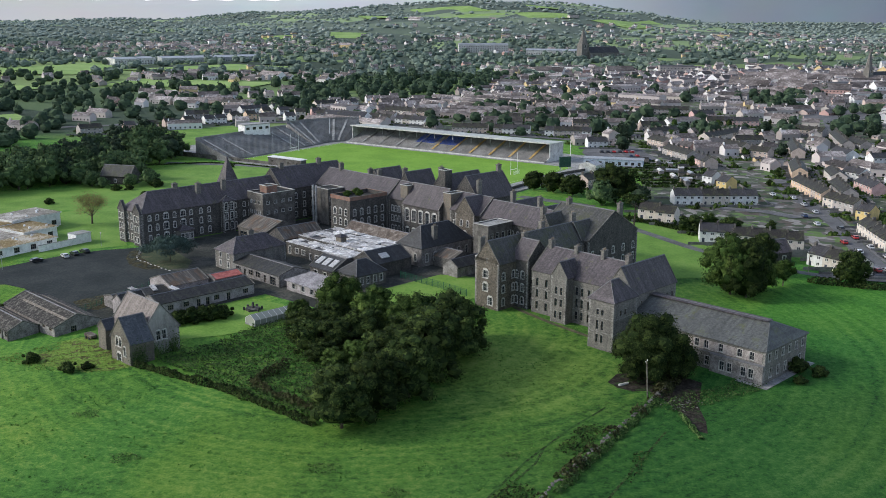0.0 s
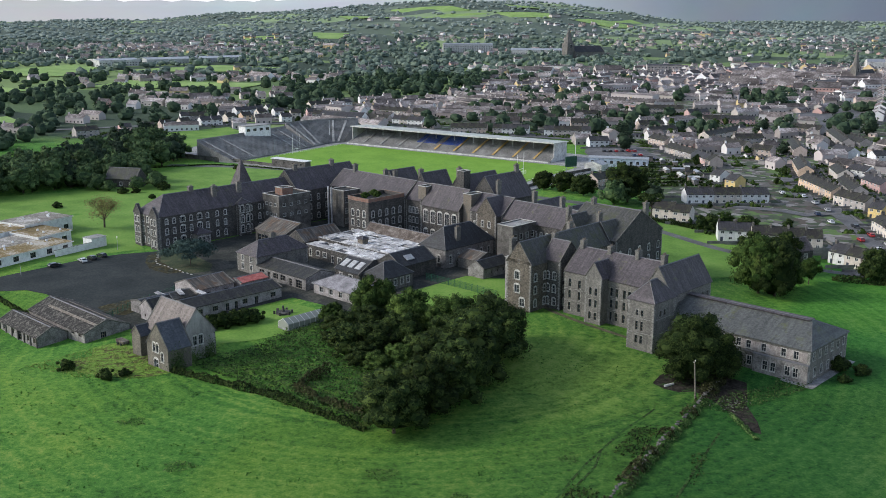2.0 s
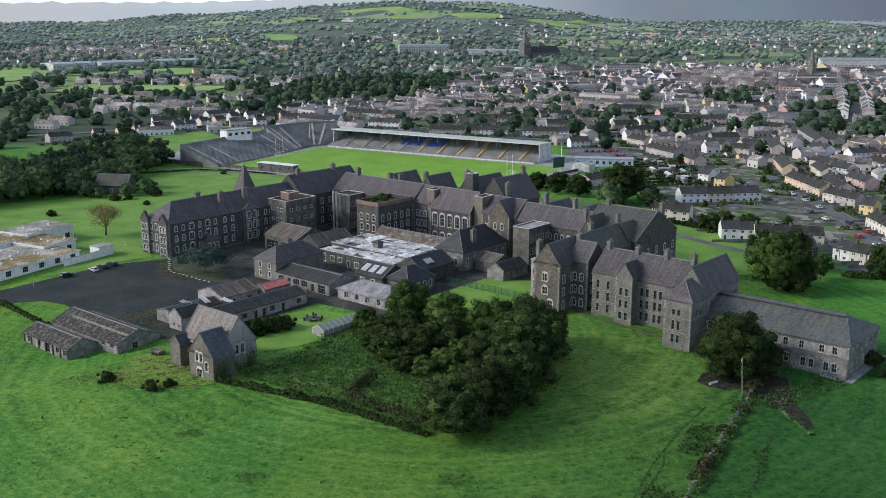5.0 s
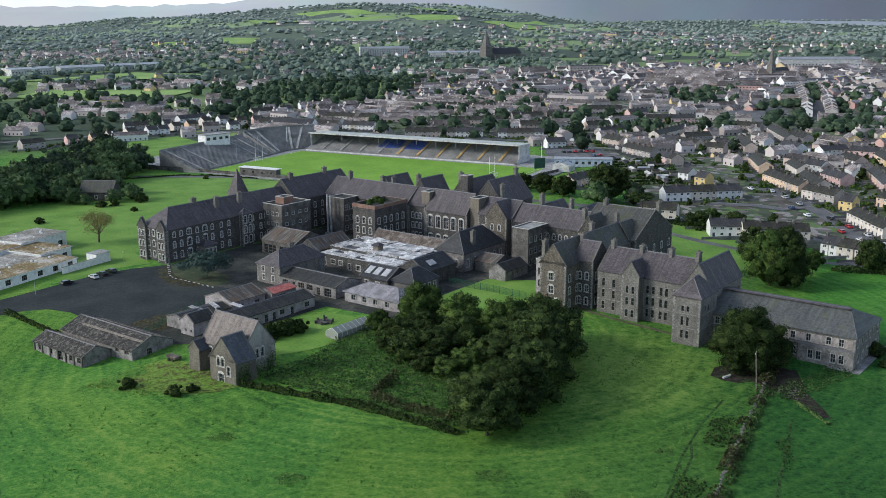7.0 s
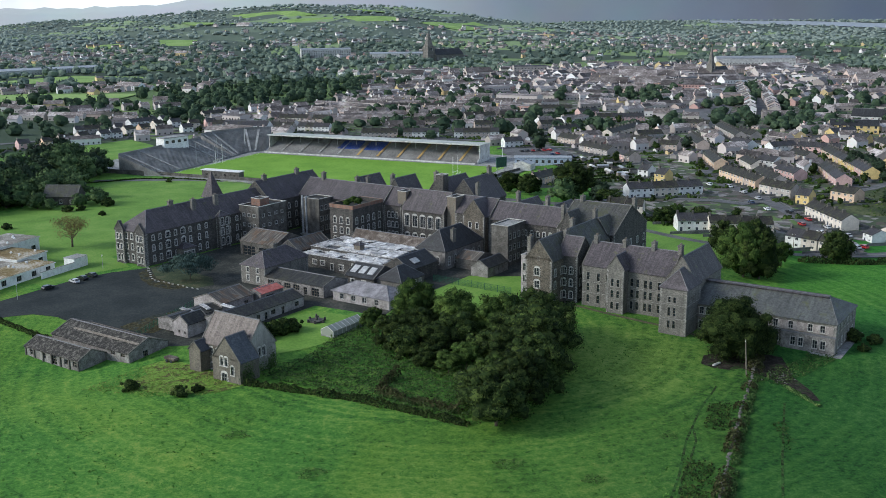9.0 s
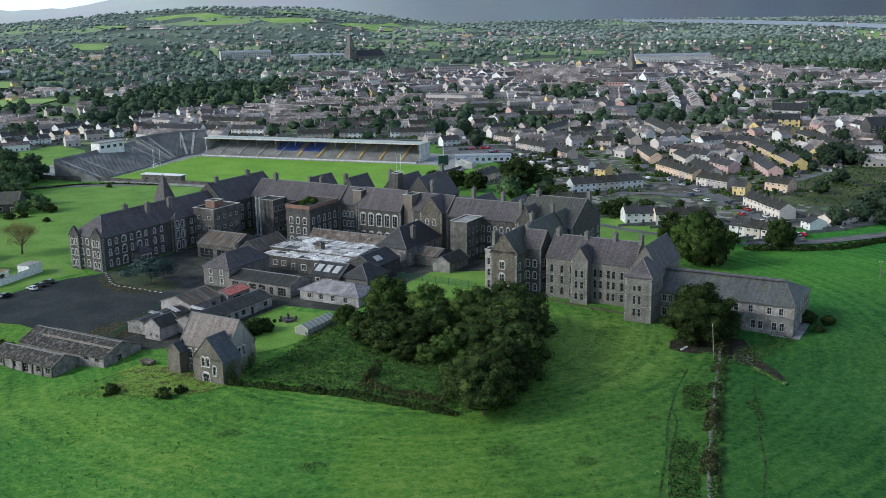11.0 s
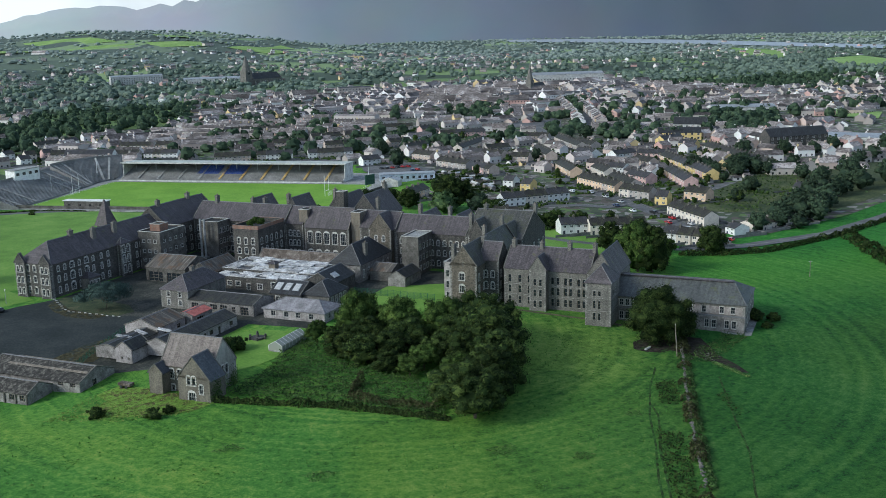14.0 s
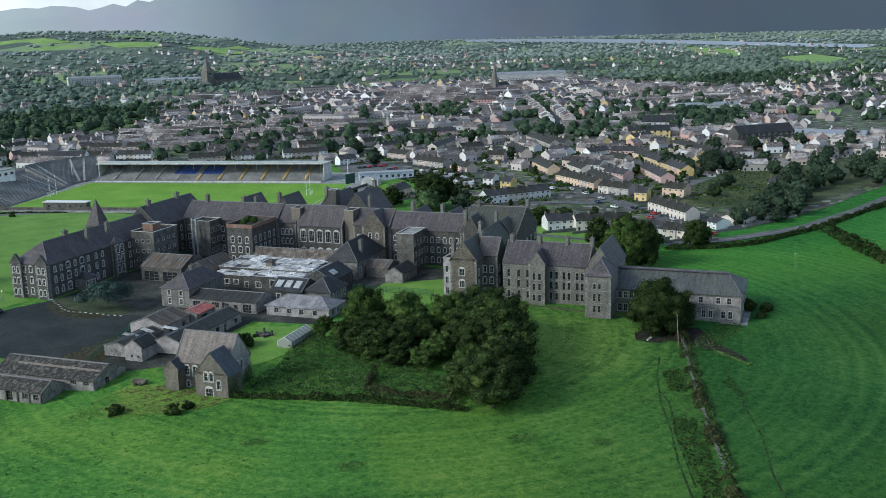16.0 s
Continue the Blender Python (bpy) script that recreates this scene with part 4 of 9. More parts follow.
# blocks built against the ranges
flat_block("pavilion", (-295, -284, 237, 255), 14.0, "stone pavilion with brick parapet and shrubs on its roof", "pavilion", STONE, roof=FELT, fronts={"S": floors3(11, 3, 1.3, 2.2, margin=2.4), "E": floors3(18, 5, 1.2, 2.2)}, parapet=1.3, trim=BRICK_RED)
flat_block("lift_block", (-317, -309, 247, 255), 12.6, "grey rendered lift block with windows on one side", "lift block", RENDER_GREY, fronts={"E": [(spaced(8, 3, 1.5), s, 1.6, 1.9, "plain") for s in (1.5, 5.4, 9.6)]}, parapet=0.3)
flat_block("tank_block", (-327, -317, 222, 237), 12.8, "plain grey rendered sanitary block with small windows", "tank block", RENDER_GREY, fronts={"S": [(spaced(10, 3, 2.4), s, 1.3, 1.1, "plain") for s in (3.2, 6.6, 10.4)], "E": [(spaced(15, 4, 2.4), s, 1.3, 1.1, "plain") for s in (6.6, 10.4)]}, parapet=0.4)
flat_block("brick_tank", (-324.5, -320, 226, 231), 15.0, "small brick tank house with a pale flat lid", "tank house", BRICK_RED, parapet=0.15)
flat_block("lift_block", (-228.6, -222, 244, 256), 12.2, "tall grey rendered lift block with a pale flat roof", "lift block", RENDER_GREY, roof=CONCRETE, fronts={"E": [(spaced(12, 4, 1.6), s, 1.5, 1.9, "plain") for s in (1.5, 5.2, 9.2)]}, parapet=0.2)
wing("dining_hall", (-249, -237, 228, 252), 4.8, 10.6, "q", ("hip", "hip"), "rendered dining hall with a steep dark slate roof", "dining hall", GRIMY, SLATE_DARK, fronts={"E": [(spaced(24, 6, 2.5), 1.4, 1.1, 2.6, "arched")], "S": [([3, 9], 1.6, 1.1, 2.4, "arched")]}, chimneys=[(-239.0, 236, 11.0)])

# spirelet behind the ward wing
th, r, z, _ = hospital_block("spirelet_tower", (-346.2, -341.4, 222, 227), "square stone tower with a slate spirelet", "tower")
make_walls(th, r, 14.2 - z, STONE, {}, "", None)
bm = bmesh.new()
for (a, b_), (c, d) in zip([(-3.1, -3.1), (3.1, -3.1), (3.1, 3.1), (-3.1, 3.1)], [(3.1, -3.1), (3.1, 3.1), (-3.1, 3.1), (-3.1, -3.1)]):
    bm.faces.new([bm.verts.new(v) for v in ((a, b_, 14.0 - z), (c, d, 14.0 - z), (0, 0, 24.2 - z))])
bm.faces.new([bm.verts.new(v) for v in ((-3.1, -3.1, 14.0 - z), (-3.1, 3.1, 14.0 - z), (3.1, 3.1, 14.0 - z), (3.1, -3.1, 14.0 - z))])
part("spire_roof", bm, SLATE, th)

# administration block behind the chapel hall
wing("front_house", (-272, -262, 266, 287), 14.2, 21.0, "q", ("gable", "gable"), "steep-roofed front house of the hospital", chimneys=[(-268, 268, 24.0)])
wing("front_house", (-262, -249, 268, 288), 14.0, 22.0, "q", ("gable", "gable"), "steep-roofed front house of the hospital", chimneys=[(-255.5, 286, 24.6), (-250.5, 270, 21.0)])
wing("front_house", (-292, -284, 268, 282), 13.0, 19.6, "q", ("gable", "gable"), "steep-roofed rear wing of the hospital", chimneys=[(-291, 271, 20.6)])
wing("front_house", (-310, -302, 268, 282), 12.5, 18.6, "q", ("gable", "gable"), "steep-roofed rear wing of the hospital")
wing("front_house", (-235, -226, 267, 280), 10.6, 16.4, "q", ("gable", "gable"), "slate-roofed rear wing of the hospital")
wing("front_house", (-221, -212, 267, 280), 10.6, 16.4, "q", ("gable", "gable"), "slate-roofed rear wing of the hospital")
flat_block("central_tower", (-265.6, -262.4, 264.5, 268), 23.6, "small square stone bell tower", "tower", STONE, parapet=0.3)


# ---- yards, paths and lawns ----
def pq_outline(pts):
    return [at_pq(p, q) for p, q in pts]


drape("yard", pq_outline([(-325, 176.5), (-331, 165), (-333, 154), (-329, 146), (-325.5, 140), (-323, 130), (-324, 118), (-330, 95), (-321, 95), (-316, 116), (-312, 122), (-304, 124.4), (-294, 123.8), (-288, 126), (-276, 127), (-269, 128), (-268, 138), (-270, 146), (-280, 150), (-282, 168), (-293, 166.7), (-305.6, 166.9), (-314, 171)]), ASPHALT, "wide worn asphalt yard with patches and puddle stains", "yard", 0.07)
drape("inner_yard", pq_outline([(-325, 176), (-325, 254), (-236, 254), (-200, 250), (-200, 240), (-226, 226), (-226, 190), (-222, 174), (-246, 172), (-247, 130), (-262, 122), (-288, 126), (-292, 160), (-310, 166)]), surface("wet_dark_concrete", (0.02, 0.024, 0.021), (0.04, 0.043, 0.038), (0.085, 0.083, 0.07), 0.12, 1.4, 0.9, 0.2, spec=0.15), "dark stained concrete service yard between the hospital blocks", "yard", 0.05)
GARDEN = surface("short_lawn_grass", (0.085, 0.18, 0.022), (0.12, 0.235, 0.032), (0.165, 0.275, 0.05), 0.07, 1.2, 0.95, 0.3)
drape("garden_lawn", pq_outline([(-246, 137), (-246, 160), (-240, 168), (-222, 170), (-216, 166), (-222, 140), (-228, 130)]), GARDEN, "small bright green lawn in front of the sheds", "lawn", 0.09)
drape("rear_lawn", pq_outline([(-226, 188), (-226, 226), (-202, 240), (-200, 210), (-204, 192)]), GARDEN, "green lawn beside the rear wing", "lawn", 0.09)
drape("front_lawn", [(-230, 380), (-170, 352), (-134, 338), (-124, 352), (-112, 358), (-120, 374), (-62, 440), (-30, 470), (-62, 520), (-95, 545), (-140, 550), (-175, 470), (-230, 450)], GARDEN, "broad mown lawn behind the ward wing", "lawn", 0.05)
drape("drive_lawn", [(62, 340), (72, 410), (96, 392), (120, 352), (106, 336), (86, 320), (70, 318)], GARDEN, "mown grass slope beside the drive", "lawn", 0.05)
ribbon("drive", [(60, 412), (76, 392), (92, 362), (112, 336), (128, 326)], 4.2, ROAD, "narrow tarmac drive across the grass", "drive", 0.11)
ribbon("side_path", [(18, 291), (24, 279), (31, 268), (42, 254), (47, 245)], 1.6, surface("trodden_earth_path", (0.05, 0.055, 0.03), (0.085, 0.08, 0.045), (0.13, 0.115, 0.07), 0.4, 2, 0.95, 0.3), "trodden earth path along the grey ward", "path", 0.08)
def trampled(name, soil, sward, cut):
    """Bare soil broken by patches of short grass."""
    m, n, l, b = material(name)
    pos = n.new("ShaderNodeNewGeometry").outputs["Position"]
    nz = noise_node(n, l, 1.1, 6, 0.75, pos)
    patch = noise_node(n, l, 0.33, 5, 0.7, pos, 0.5)
    r = ramp_node(n, [(0.38, tuple(c * 0.5 for c in soil)), (0.5, soil), (0.64, tuple(c * 2.0 for c in soil))])
    g = ramp_node(n, [(0.38, tuple(c * 0.6 for c in sward)), (0.6, tuple(c * 1.5 for c in sward))])
    l.new(nz.outputs["Fac"], r.inputs["Fac"]), l.new(nz.outputs["Fac"], g.inputs["Fac"])
    mr = n.new("ShaderNodeMapRange")
    mr.inputs["From Min"].default_value, mr.inputs["From Max"].default_value = cut, cut + 0.07
    l.new(patch.outputs["Fac"], mr.inputs["Value"])
    mx = n.new("ShaderNodeMix")
    mx.data_type = "RGBA"
    l.new(mr.outputs[0], mx.inputs[0]), l.new(r.outputs["Color"], mx.inputs[6]), l.new(g.outputs["Color"], mx.inputs[7])
    l.new(mx.outputs[2], b.inputs["Base Color"])
    b.inputs["Roughness"].default_value, b.inputs["Specular IOR Level"].default_value = 0.95, 0.08
    bp = n.new("ShaderNodeBump")
    bp.inputs["Strength"].default_value, bp.inputs["Distance"].default_value = 0.5, 0.1
    l.new(nz.outputs["Fac"], bp.inputs["Height"]), l.new(bp.outputs[0], b.inputs["Normal"])
    return m


EARTH = trampled("bare_brown_earth", (0.03, 0.026, 0.021), (0.03, 0.06, 0.018), 0.56)
drape("bare_earth", [(39, 226), (41, 222.5), (44, 220.5), (47.5, 221), (50, 216), (52.5, 207), (54, 199), (55.4, 198), (56.5, 204), (57, 213), (59, 219), (61, 226), (56, 231), (48, 233), (42, 231)], EARTH, "bare trampled earth round the field tree", "bare earth", 0.08, 2.5)
TRACK = trampled("worn_track_grass", (0.026, 0.042, 0.014), (0.035, 0.085, 0.02), 0.47)
for track in ([(36.3, 211.3), (26.4, 198.7), (16.5, 183.6), (9.1, 170), (0.6, 156), (-5, 145.4), (-12, 132)], [(20.6, 189.3), (18.4, 183), (11.8, 172.2), (8.2, 167), (2.2, 155.6), (-3.6, 145)], [(46.9, 198.8), (32.6, 173.6), (24.2, 157.9), (13.8, 143.2), (4, 126)]):
    ribbon("wheel_track", track, 0.5, TRACK, "worn wheel track in the pasture", "wheel track", 0.06)

MOSSY = trampled("mossy_asphalt_edge", (0.05, 0.045, 0.024), (0.034, 0.04, 0.034), 0.5)
drape("yard_moss", pq_outline([(-324, 175.2), (-313, 170), (-304, 166.2), (-294, 166), (-296, 161), (-305, 160), (-314, 163.5), (-322, 169)]), MOSSY, "brown moss creeping over the yard's edge", "moss", 0.1, 3)
drape("yard_moss", pq_outline([(-277, 149), (-270, 145), (-269, 130), (-276, 128), (-282, 129), (-281, 140)]), MOSSY, "mossy broken tarmac behind the sheds", "moss", 0.1, 3)
drape("verge", pq_outline([(-325, 176.5), (-312, 168), (-300, 166), (-291, 166), (-289, 172), (-296, 178), (-312, 181), (-324, 180)]), surface("weedy_verge", (0.018, 0.03, 0.014), (0.04, 0.058, 0.024), (0.09, 0.085, 0.045), 0.3, 2, 0.95, 0.4), "weedy verge under the cedar at the yard's edge", "verge", 0.11, 3)
# ---- outbuildings ----
MEMBRANE = surface("patched_grey_roofing_membrane", (0.2, 0.197, 0.195), (0.42, 0.415, 0.41), (0.68, 0.675, 0.67), 0.6, 2.6, 0.75, 0.35, 0.08, vary=0.35)
LEAD = surface("dark_leaded_roof", (0.03, 0.03, 0.032), (0.06, 0.06, 0.063), (0.13, 0.128, 0.128), 0.4, 2.5, 0.8, 0.3)
flat_block("kitchen_block", (-284, -247, 213.4, 231), 3.9, "stone kitchen block with a torn pale roofing membrane", "kitchen", STONE, LEAD, {"E": [(spaced(17.6, 4, 3), 1.2, 1.5, 1.9, "stone")]}, 0.06, MEMBRANE)
flat_block("kitchen_range", (-283, -266.5, 207.4, 213.4), 2.7, "low stone kitchen front with a pale flat roof", "kitchen", STONE, LEAD, {"S": [([2.0], 0.6, 1.1, 2.4, "arched"), ([6, 9.5], 1.3, 1.7, 1.5, "stone"), ([13.6], 0.1, 1.1, 2.2, "stone")]}, 0.06, MEMBRANE)
flat_block("kitchen_range", (-266.5, -247.5, 205.4, 213.4), 3.4, "stone kitchen front with a wide mullioned window", "kitchen", STONE, LEAD, {"S": [([3], 1.2, 1.8, 1.7, "stone"), ([9.6], 0.9, 4.0, 3.0, "stone"), ([15], 1.4, 1.6, 1.6, "stone")]}, 0.06, MEMBRANE)
rm = random.Random(17)
SHEET_ME = []
for i in range(8):
    bm = bmesh.new()
    bmesh.ops.create_grid(bm, x_segments=7, y_segments=5, size=0.5)
    for v in bm.verts:
        ax_, ay_ = v.co.x, v.co.y
        v.co.x *= 1 + 0.1 * noise.noise((ay_ * 5, i, 0))
        v.co.y *= 1 + 0.22 * noise.noise((ax_ * 3, i, 5))
        v.co.z = 0.22 + 0.2 * noise.noise((ax_ * 2.6 + i * 3, ay_ * 2.6, 1.0)) + (0.35 * abs(ay_) if i % 3 == 0 else 0)
    edge = bmesh.ops.extrude_edge_only(bm, edges=[e for e in bm.edges if e.is_boundary])
    for g in edge["geom"]:
        if isinstance(g, bmesh.types.BMVert):
            g.co.z = -0.05
    bm.normal_update()
    me = bpy.data.meshes.new("membrane_sheet")
    bm.to_mesh(me)
    bm.free()
    me.materials.append(MEMBRANE)
    SHEET_ME.append(me)
torn = []
for (pa, pb, qa, qb, zt, step_p, step_q) in ((-283, -248, 213.6, 230.8, 4.12, 5.0, 3.4), (-282.8, -266.8, 207.6, 213.4, 2.9, 4.0, 2.9), (-266.3, -247.8, 205.6, 213.4, 3.6, 4.6, 2.6)):
    p = pa + step_p / 2
    while p < pb - 1:
        q = qa + step_q / 2
        while q < qb - 0.6:
            if rm.random() < 0.93:
                torn.append((p + rm.uniform(-0.5, 0.5), q + rm.uniform(-0.3, 0.3), step_p * rm.uniform(0.8, 1.06), step_q * rm.uniform(0.78, 1.05), zt + rm.uniform(-0.12, 0.22), rm.uniform(-5, 5), rm.uniform(-5, 5)))
            q += step_q
        p += step_p
for p, q, w, d, zt, ax_, az_ in torn:
    x, y = at_pq(p, q)
    sheet = share("membrane_sheet", rm.choice(SHEET_ME), None, Matrix.Translation((x, y, zt - 0.2)) @ GRID @ pose(0, 0, 0, ax_, ax_ * 0.6, az_) @ Matrix.Diagonal((w, d, 1, 1)))
    tagged(sheet, "rucked pale roofing sheet lying loose on the kitchen roof", "roofing sheet", "torn sheets on the kitchen roof")
wing("brick_lantern", (-266.5, -264.0, 216, 218.5), 6.0, 6.6, "p", ("hip", "hip"), "small brick vent lantern on the kitchen roof", "roof lantern", BRICK_BROWN)
wing("skylit_store", (-252, -240.5, 193.5, 205), 2.4, 5.4, "p", ("gable", "gable"), "dark slate-roofed store with broken skylights", "store", STONE, SLATE_DARK, {"S": [([3, 7.5], 1.2, 1.4, 1.8, "stone")]})
wing("skylit_store", (-240.4, -231, 195, 207), 2.4, 6.0, "q", ("hip", "hip"), "hipped dark slate roof over a stone store", "store", STONE_GREY, SLATE_DARK, {"E": [(spaced(12, 4, 2), 1.2, 1.0, 2.0, "stone")]})
wing("skylit_store", (-247, -236.5, 207.2, 223), 3.0, 6.2, "q", ("gable", "gable"), "dark ruinous store with slipped slates behind the kitchen", "store", STONE, SLATE_DARK)
DUSTY = surface("dusty_wired_glass", (0.3, 0.3, 0.3), (0.42, 0.42, 0.42), (0.55, 0.55, 0.55), 1, 5, 0.35, 0.05)
for p, q, zt, rx_, ry_ in ((-250, 196.3, 3.95, 27.6, 0), (-246.6, 196.3, 3.95, 27.6, 0), (-243.2, 196.3, 3.95, 27.6, 0), (-244.6, 211, 4.6, 0, -31.4), (-244.6, 215.5, 4.6, 0, -31.4), (-238.7, 213, 4.6, 0, 31.4)):
    x, y = at_pq(p, q)
    sk = thing("roof_skylight", Matrix.Translation((x, y, zt + 0.1)) @ GRID @ pose(0, 0, 0, rx_, ry_, 0), "long pale glazed skylight in the dark slate roof", "skylight", "skylights on the store roof")
    part("frame", box_bm(-1.15, 1.15, -1.7, 1.7, -0.1, 0.12), METAL_GREY, sk)
    for k in range(3):
        part("pane", box_bm(-1.05 + k * 0.72, -0.42 + k * 0.72, -1.6, 1.6, 0.12, 0.16), DUSTY, sk)
wing("brown_roof_shed", (-281, -246, 231.5, 239), 3.4, 6.4, "p", ("gable", "gable"), "long rendered shed with a brown corrugated roof", "shed", RENDER_GREY, RUST, {"S": [(spaced(35, 8, 3), 1.2, 1.4, 1.2, "bare")]})
wing("iron_shed", (-313, -296, 208, 223), 3.4, 6.6, "p", ("gable", "gable"), "open-sided shed with a rusting corrugated roof", "shed", RENDER_GREY, IRON_STREAK, {"S": [([4.2, 12], 0.05, 6.0, 3.4, "bare")]})
wing("iron_shed", (-294, -285, 208, 225), 3.0, 6.2, "q", ("gable", "gable"), "stone shed with a rusty corrugated iron roof", "shed", STONE, IRON_STREAK)
wing("stone_house", (-284, -273.5, 179.5, 200), 4.6, 8.4, "q", ("hip", "hip"), "two-storey stone workshop with a hipped purple slate roof", "workshop", STONE_GREY, SLATE, {"S": [([3, 7.4], 1.2, 1.0, 1.7, "stone"), ([3, 7.4], 4.0, 1.0, 1.6, "stone")]}, [(-279, 190, 10.0)])
wing("laundry_shed", (-273.4, -249, 179.4, 191), 1.9, 3.6, "p", ("gable", "gable"), "long rendered shed with a dark felt roof and wide windows", "shed", GRIMY, FELT, {"S": [([2.5, 9.5, 13.2], 1.0, 2.6, 1.7, "bare"), ([6.2, 17], 0.05, 1.3, 2.4, "bare"), ([21], 0.05, 3.0, 2.6, "bare")]})
wing("white_bungalow", (-245.5, -224, 179.6, 190.5), 1.6, 3.9, "p", ("hip", "hip"), "grimy rendered bungalow with a pale grey hipped roof", "bungalow", PINK_RENDER, surface("pale_grey_roof_coating", (0.12, 0.115, 0.12), (0.2, 0.19, 0.2), (0.3, 0.29, 0.3), 0.4, 3, 0.8, 0.2), {"S": [([3.5, 8.0, 12.2, 16.8], 0.9, 1.5, 1.6, "plain")], "E": [([3, 6.5], 0.9, 1.4, 1.5, "plain")]}, over=0.5)
wing("low_shed", (-257, -248.7, 138, 170), 1.5, 3.1, "q", ("gable", "gable"), "long low rendered shed with a black felt roof", "shed", PINK_RENDER, FELT, {"E": [([4, 9, 19, 29], 0.9, 1.8, 1.4, "bare"), ([13, 16, 23], 0.05, 1.2, 2.2, "bare")]})
wing("white_shed", (-262, -256.4, 131.5, 139), 1.4, 3.4, "q", ("gable", "gable"), "small pale gabled shed with dark felt roof", "shed", PINK_RENDER, FELT, {"S": [([2.2, 4.4], 1.0, 0.7, 0.7, "bare")]})
wing("open_shed", (-274, -262.5, 150, 163), 1.7, 3.8, "q", ("gable", "gable"), "broken-roofed shed with brown corrugated sheeting", "shed", PINK_RENDER, IRON_STREAK, {"S": [([4.5, 9], 0.8, 1.8, 1.6, "bare")], "E": [([4, 10], 0.8, 1.6, 1.4, "bare")]})
wing("black_shed", (-270, -262.2, 133, 149.8), 0.6, 1.5, "q", ("gable", "gable"), "low shed with a torn black felt roof", "shed", GRIMY, FELT, {"E": [([10], 0.05, 2.4, 1.8, "bare")]})
for p, q, a_ in ((-267, 141, 8), (-265, 146, -14), (-260, 150, 5)):
    x, y = at_pq(p, q)
    sheet = share("fallen_sheet", SHEET_ME[1], None, Matrix.Translation((x, y, 1.5)) @ GRID @ pose(0, 0, 0, 0, 6, a_) @ Matrix.Diagonal((4.5, 1.4, 1, 1)))
    tagged(sheet, "pale sheet of roofing lying on the torn shed roof", "roofing sheet", "fallen sheets on the sheds")
RED_IRON = surface("red_painted_iron", (0.25, 0.07, 0.06), (0.38, 0.11, 0.09), (0.48, 0.18, 0.15), 0.6, 5, 0.7, 0.2)
wing("red_roof_shed", (-266.5, -260.5, 164, 174), 1.6, 2.5, "q", ("gable", "gable"), "small shed with a red painted iron roof", "shed", GRIMY, RED_IRON, {"E": [([4], 0.05, 3.4, 2.2, "bare")]})
wing("small_store", (-226, -219.5, 227, 240), 1.6, 3.6, "q", ("gable", "gable"), "small rendered store with a dark tiled roof", "store", GRIMY, FELT, {"E": [([4, 7, 10], 1.2, 0.6, 0.8, "bare")]})
wing("small_store", (-236, -227.5, 233, 243), 1.8, 3.6, "p", ("gable", "gable"), "low lean-to store with a brown roof", "store", RENDER_GREY, IRON_STREAK)

# the two farm sheds
wing("farm_shed", (-289, -266, 103.5, 111.6), -2.6, -0.7, "p", ("gable", "gable"), "weathered farm shed with a lichened asbestos sheet roof", "farm shed", GRIMY, LICHEN_SHEET, {"S": [([3, 8, 17.5, 21], 1.2, 1.7, 1.5, "bare"), ([12.4], 0.4, 2.2, 2.4, "bare")]}, foot=0.5)
wing("farm_shed", (-289, -257, 112, 125), -1.5, 1.0, "p", ("gable", "gable"), "large farm shed with a speckled grey sheet roof", "farm shed", GRIMY, LICHEN_SHEET, {"S": [([25.6, 29.6], 2.2, 1.8, 1.0, "bare")], "E": [([5.4], 0.6, 1.6, 2.4, "bare")]}, foot=0.7)
for k in range(7):
    x, y = at_pq(-288.6 + k * 3.7, 103.35)
    buttress = part("wall_pier", box_bm(-0.22, 0.22, -0.14, 0.14, -5.5 - ground_z(x, y) - 1.2, -2.8 - ground_z(x, y)), RENDER_GREY, None)
    buttress.matrix_world = Matrix.Translation((x, y, ground_z(x, y))) @ GRID
    tagged(buttress, "grey rendered pier against the farm shed wall", "wall pier", "piers of the farm shed")
for p0_, p1_, q_, zt, tilt in ((-286, -266.6, 105.4, -2.1, 25), (-287, -268, 109.6, -1.66, -25), (-284, -257.5, 115.6, -0.08, 21), (-284, -257.5, 121.4, -0.08, -21)):
    x, y = at_pq((p0_ + p1_) / 2, q_)
    strip = part("rooflight_strip", box_bm((p0_ - p1_) / 2, (p1_ - p0_) / 2, -0.38, 0.38, 0, 0.08), WOOD, None)
    strip.matrix_world = Matrix.Translation((x, y, zt + 0.22)) @ GRID @ pose(0, 0, 0, tilt, 0, 0)
    tagged(strip, "pale brown strip of roof sheets on the farm shed", "roof strip", "strips on the farm sheds")

# the mortuary chapel
ivies = []
CH_STONE = masonry("chapel_stone", [(0.05, 0.044, 0.034), (0.11, 0.097, 0.077), (0.21, 0.19, 0.155)], (0.14, 0.13, 0.11), (0.4, 0.2), even=0.75)
CH_PLASTER = masonry("stained_chapel_plaster", [(0.12, 0.113, 0.103), (0.27, 0.258, 0.24), (0.42, 0.405, 0.38)], (0.31, 0.3, 0.28), (1.6, 1.1), even=0.95)
CH_ROOF = slate("pinkish_weathered_slate", (0.085, 0.068, 0.059), (0.145, 0.12, 0.107), (0.21, 0.178, 0.16), 0.1, (0.09, 0.085, 0.05))
CH_BLUE = slate("blue_grey_chapel_slate", (0.04, 0.044, 0.052), (0.066, 0.072, 0.084), (0.11, 0.117, 0.132), 0.05)
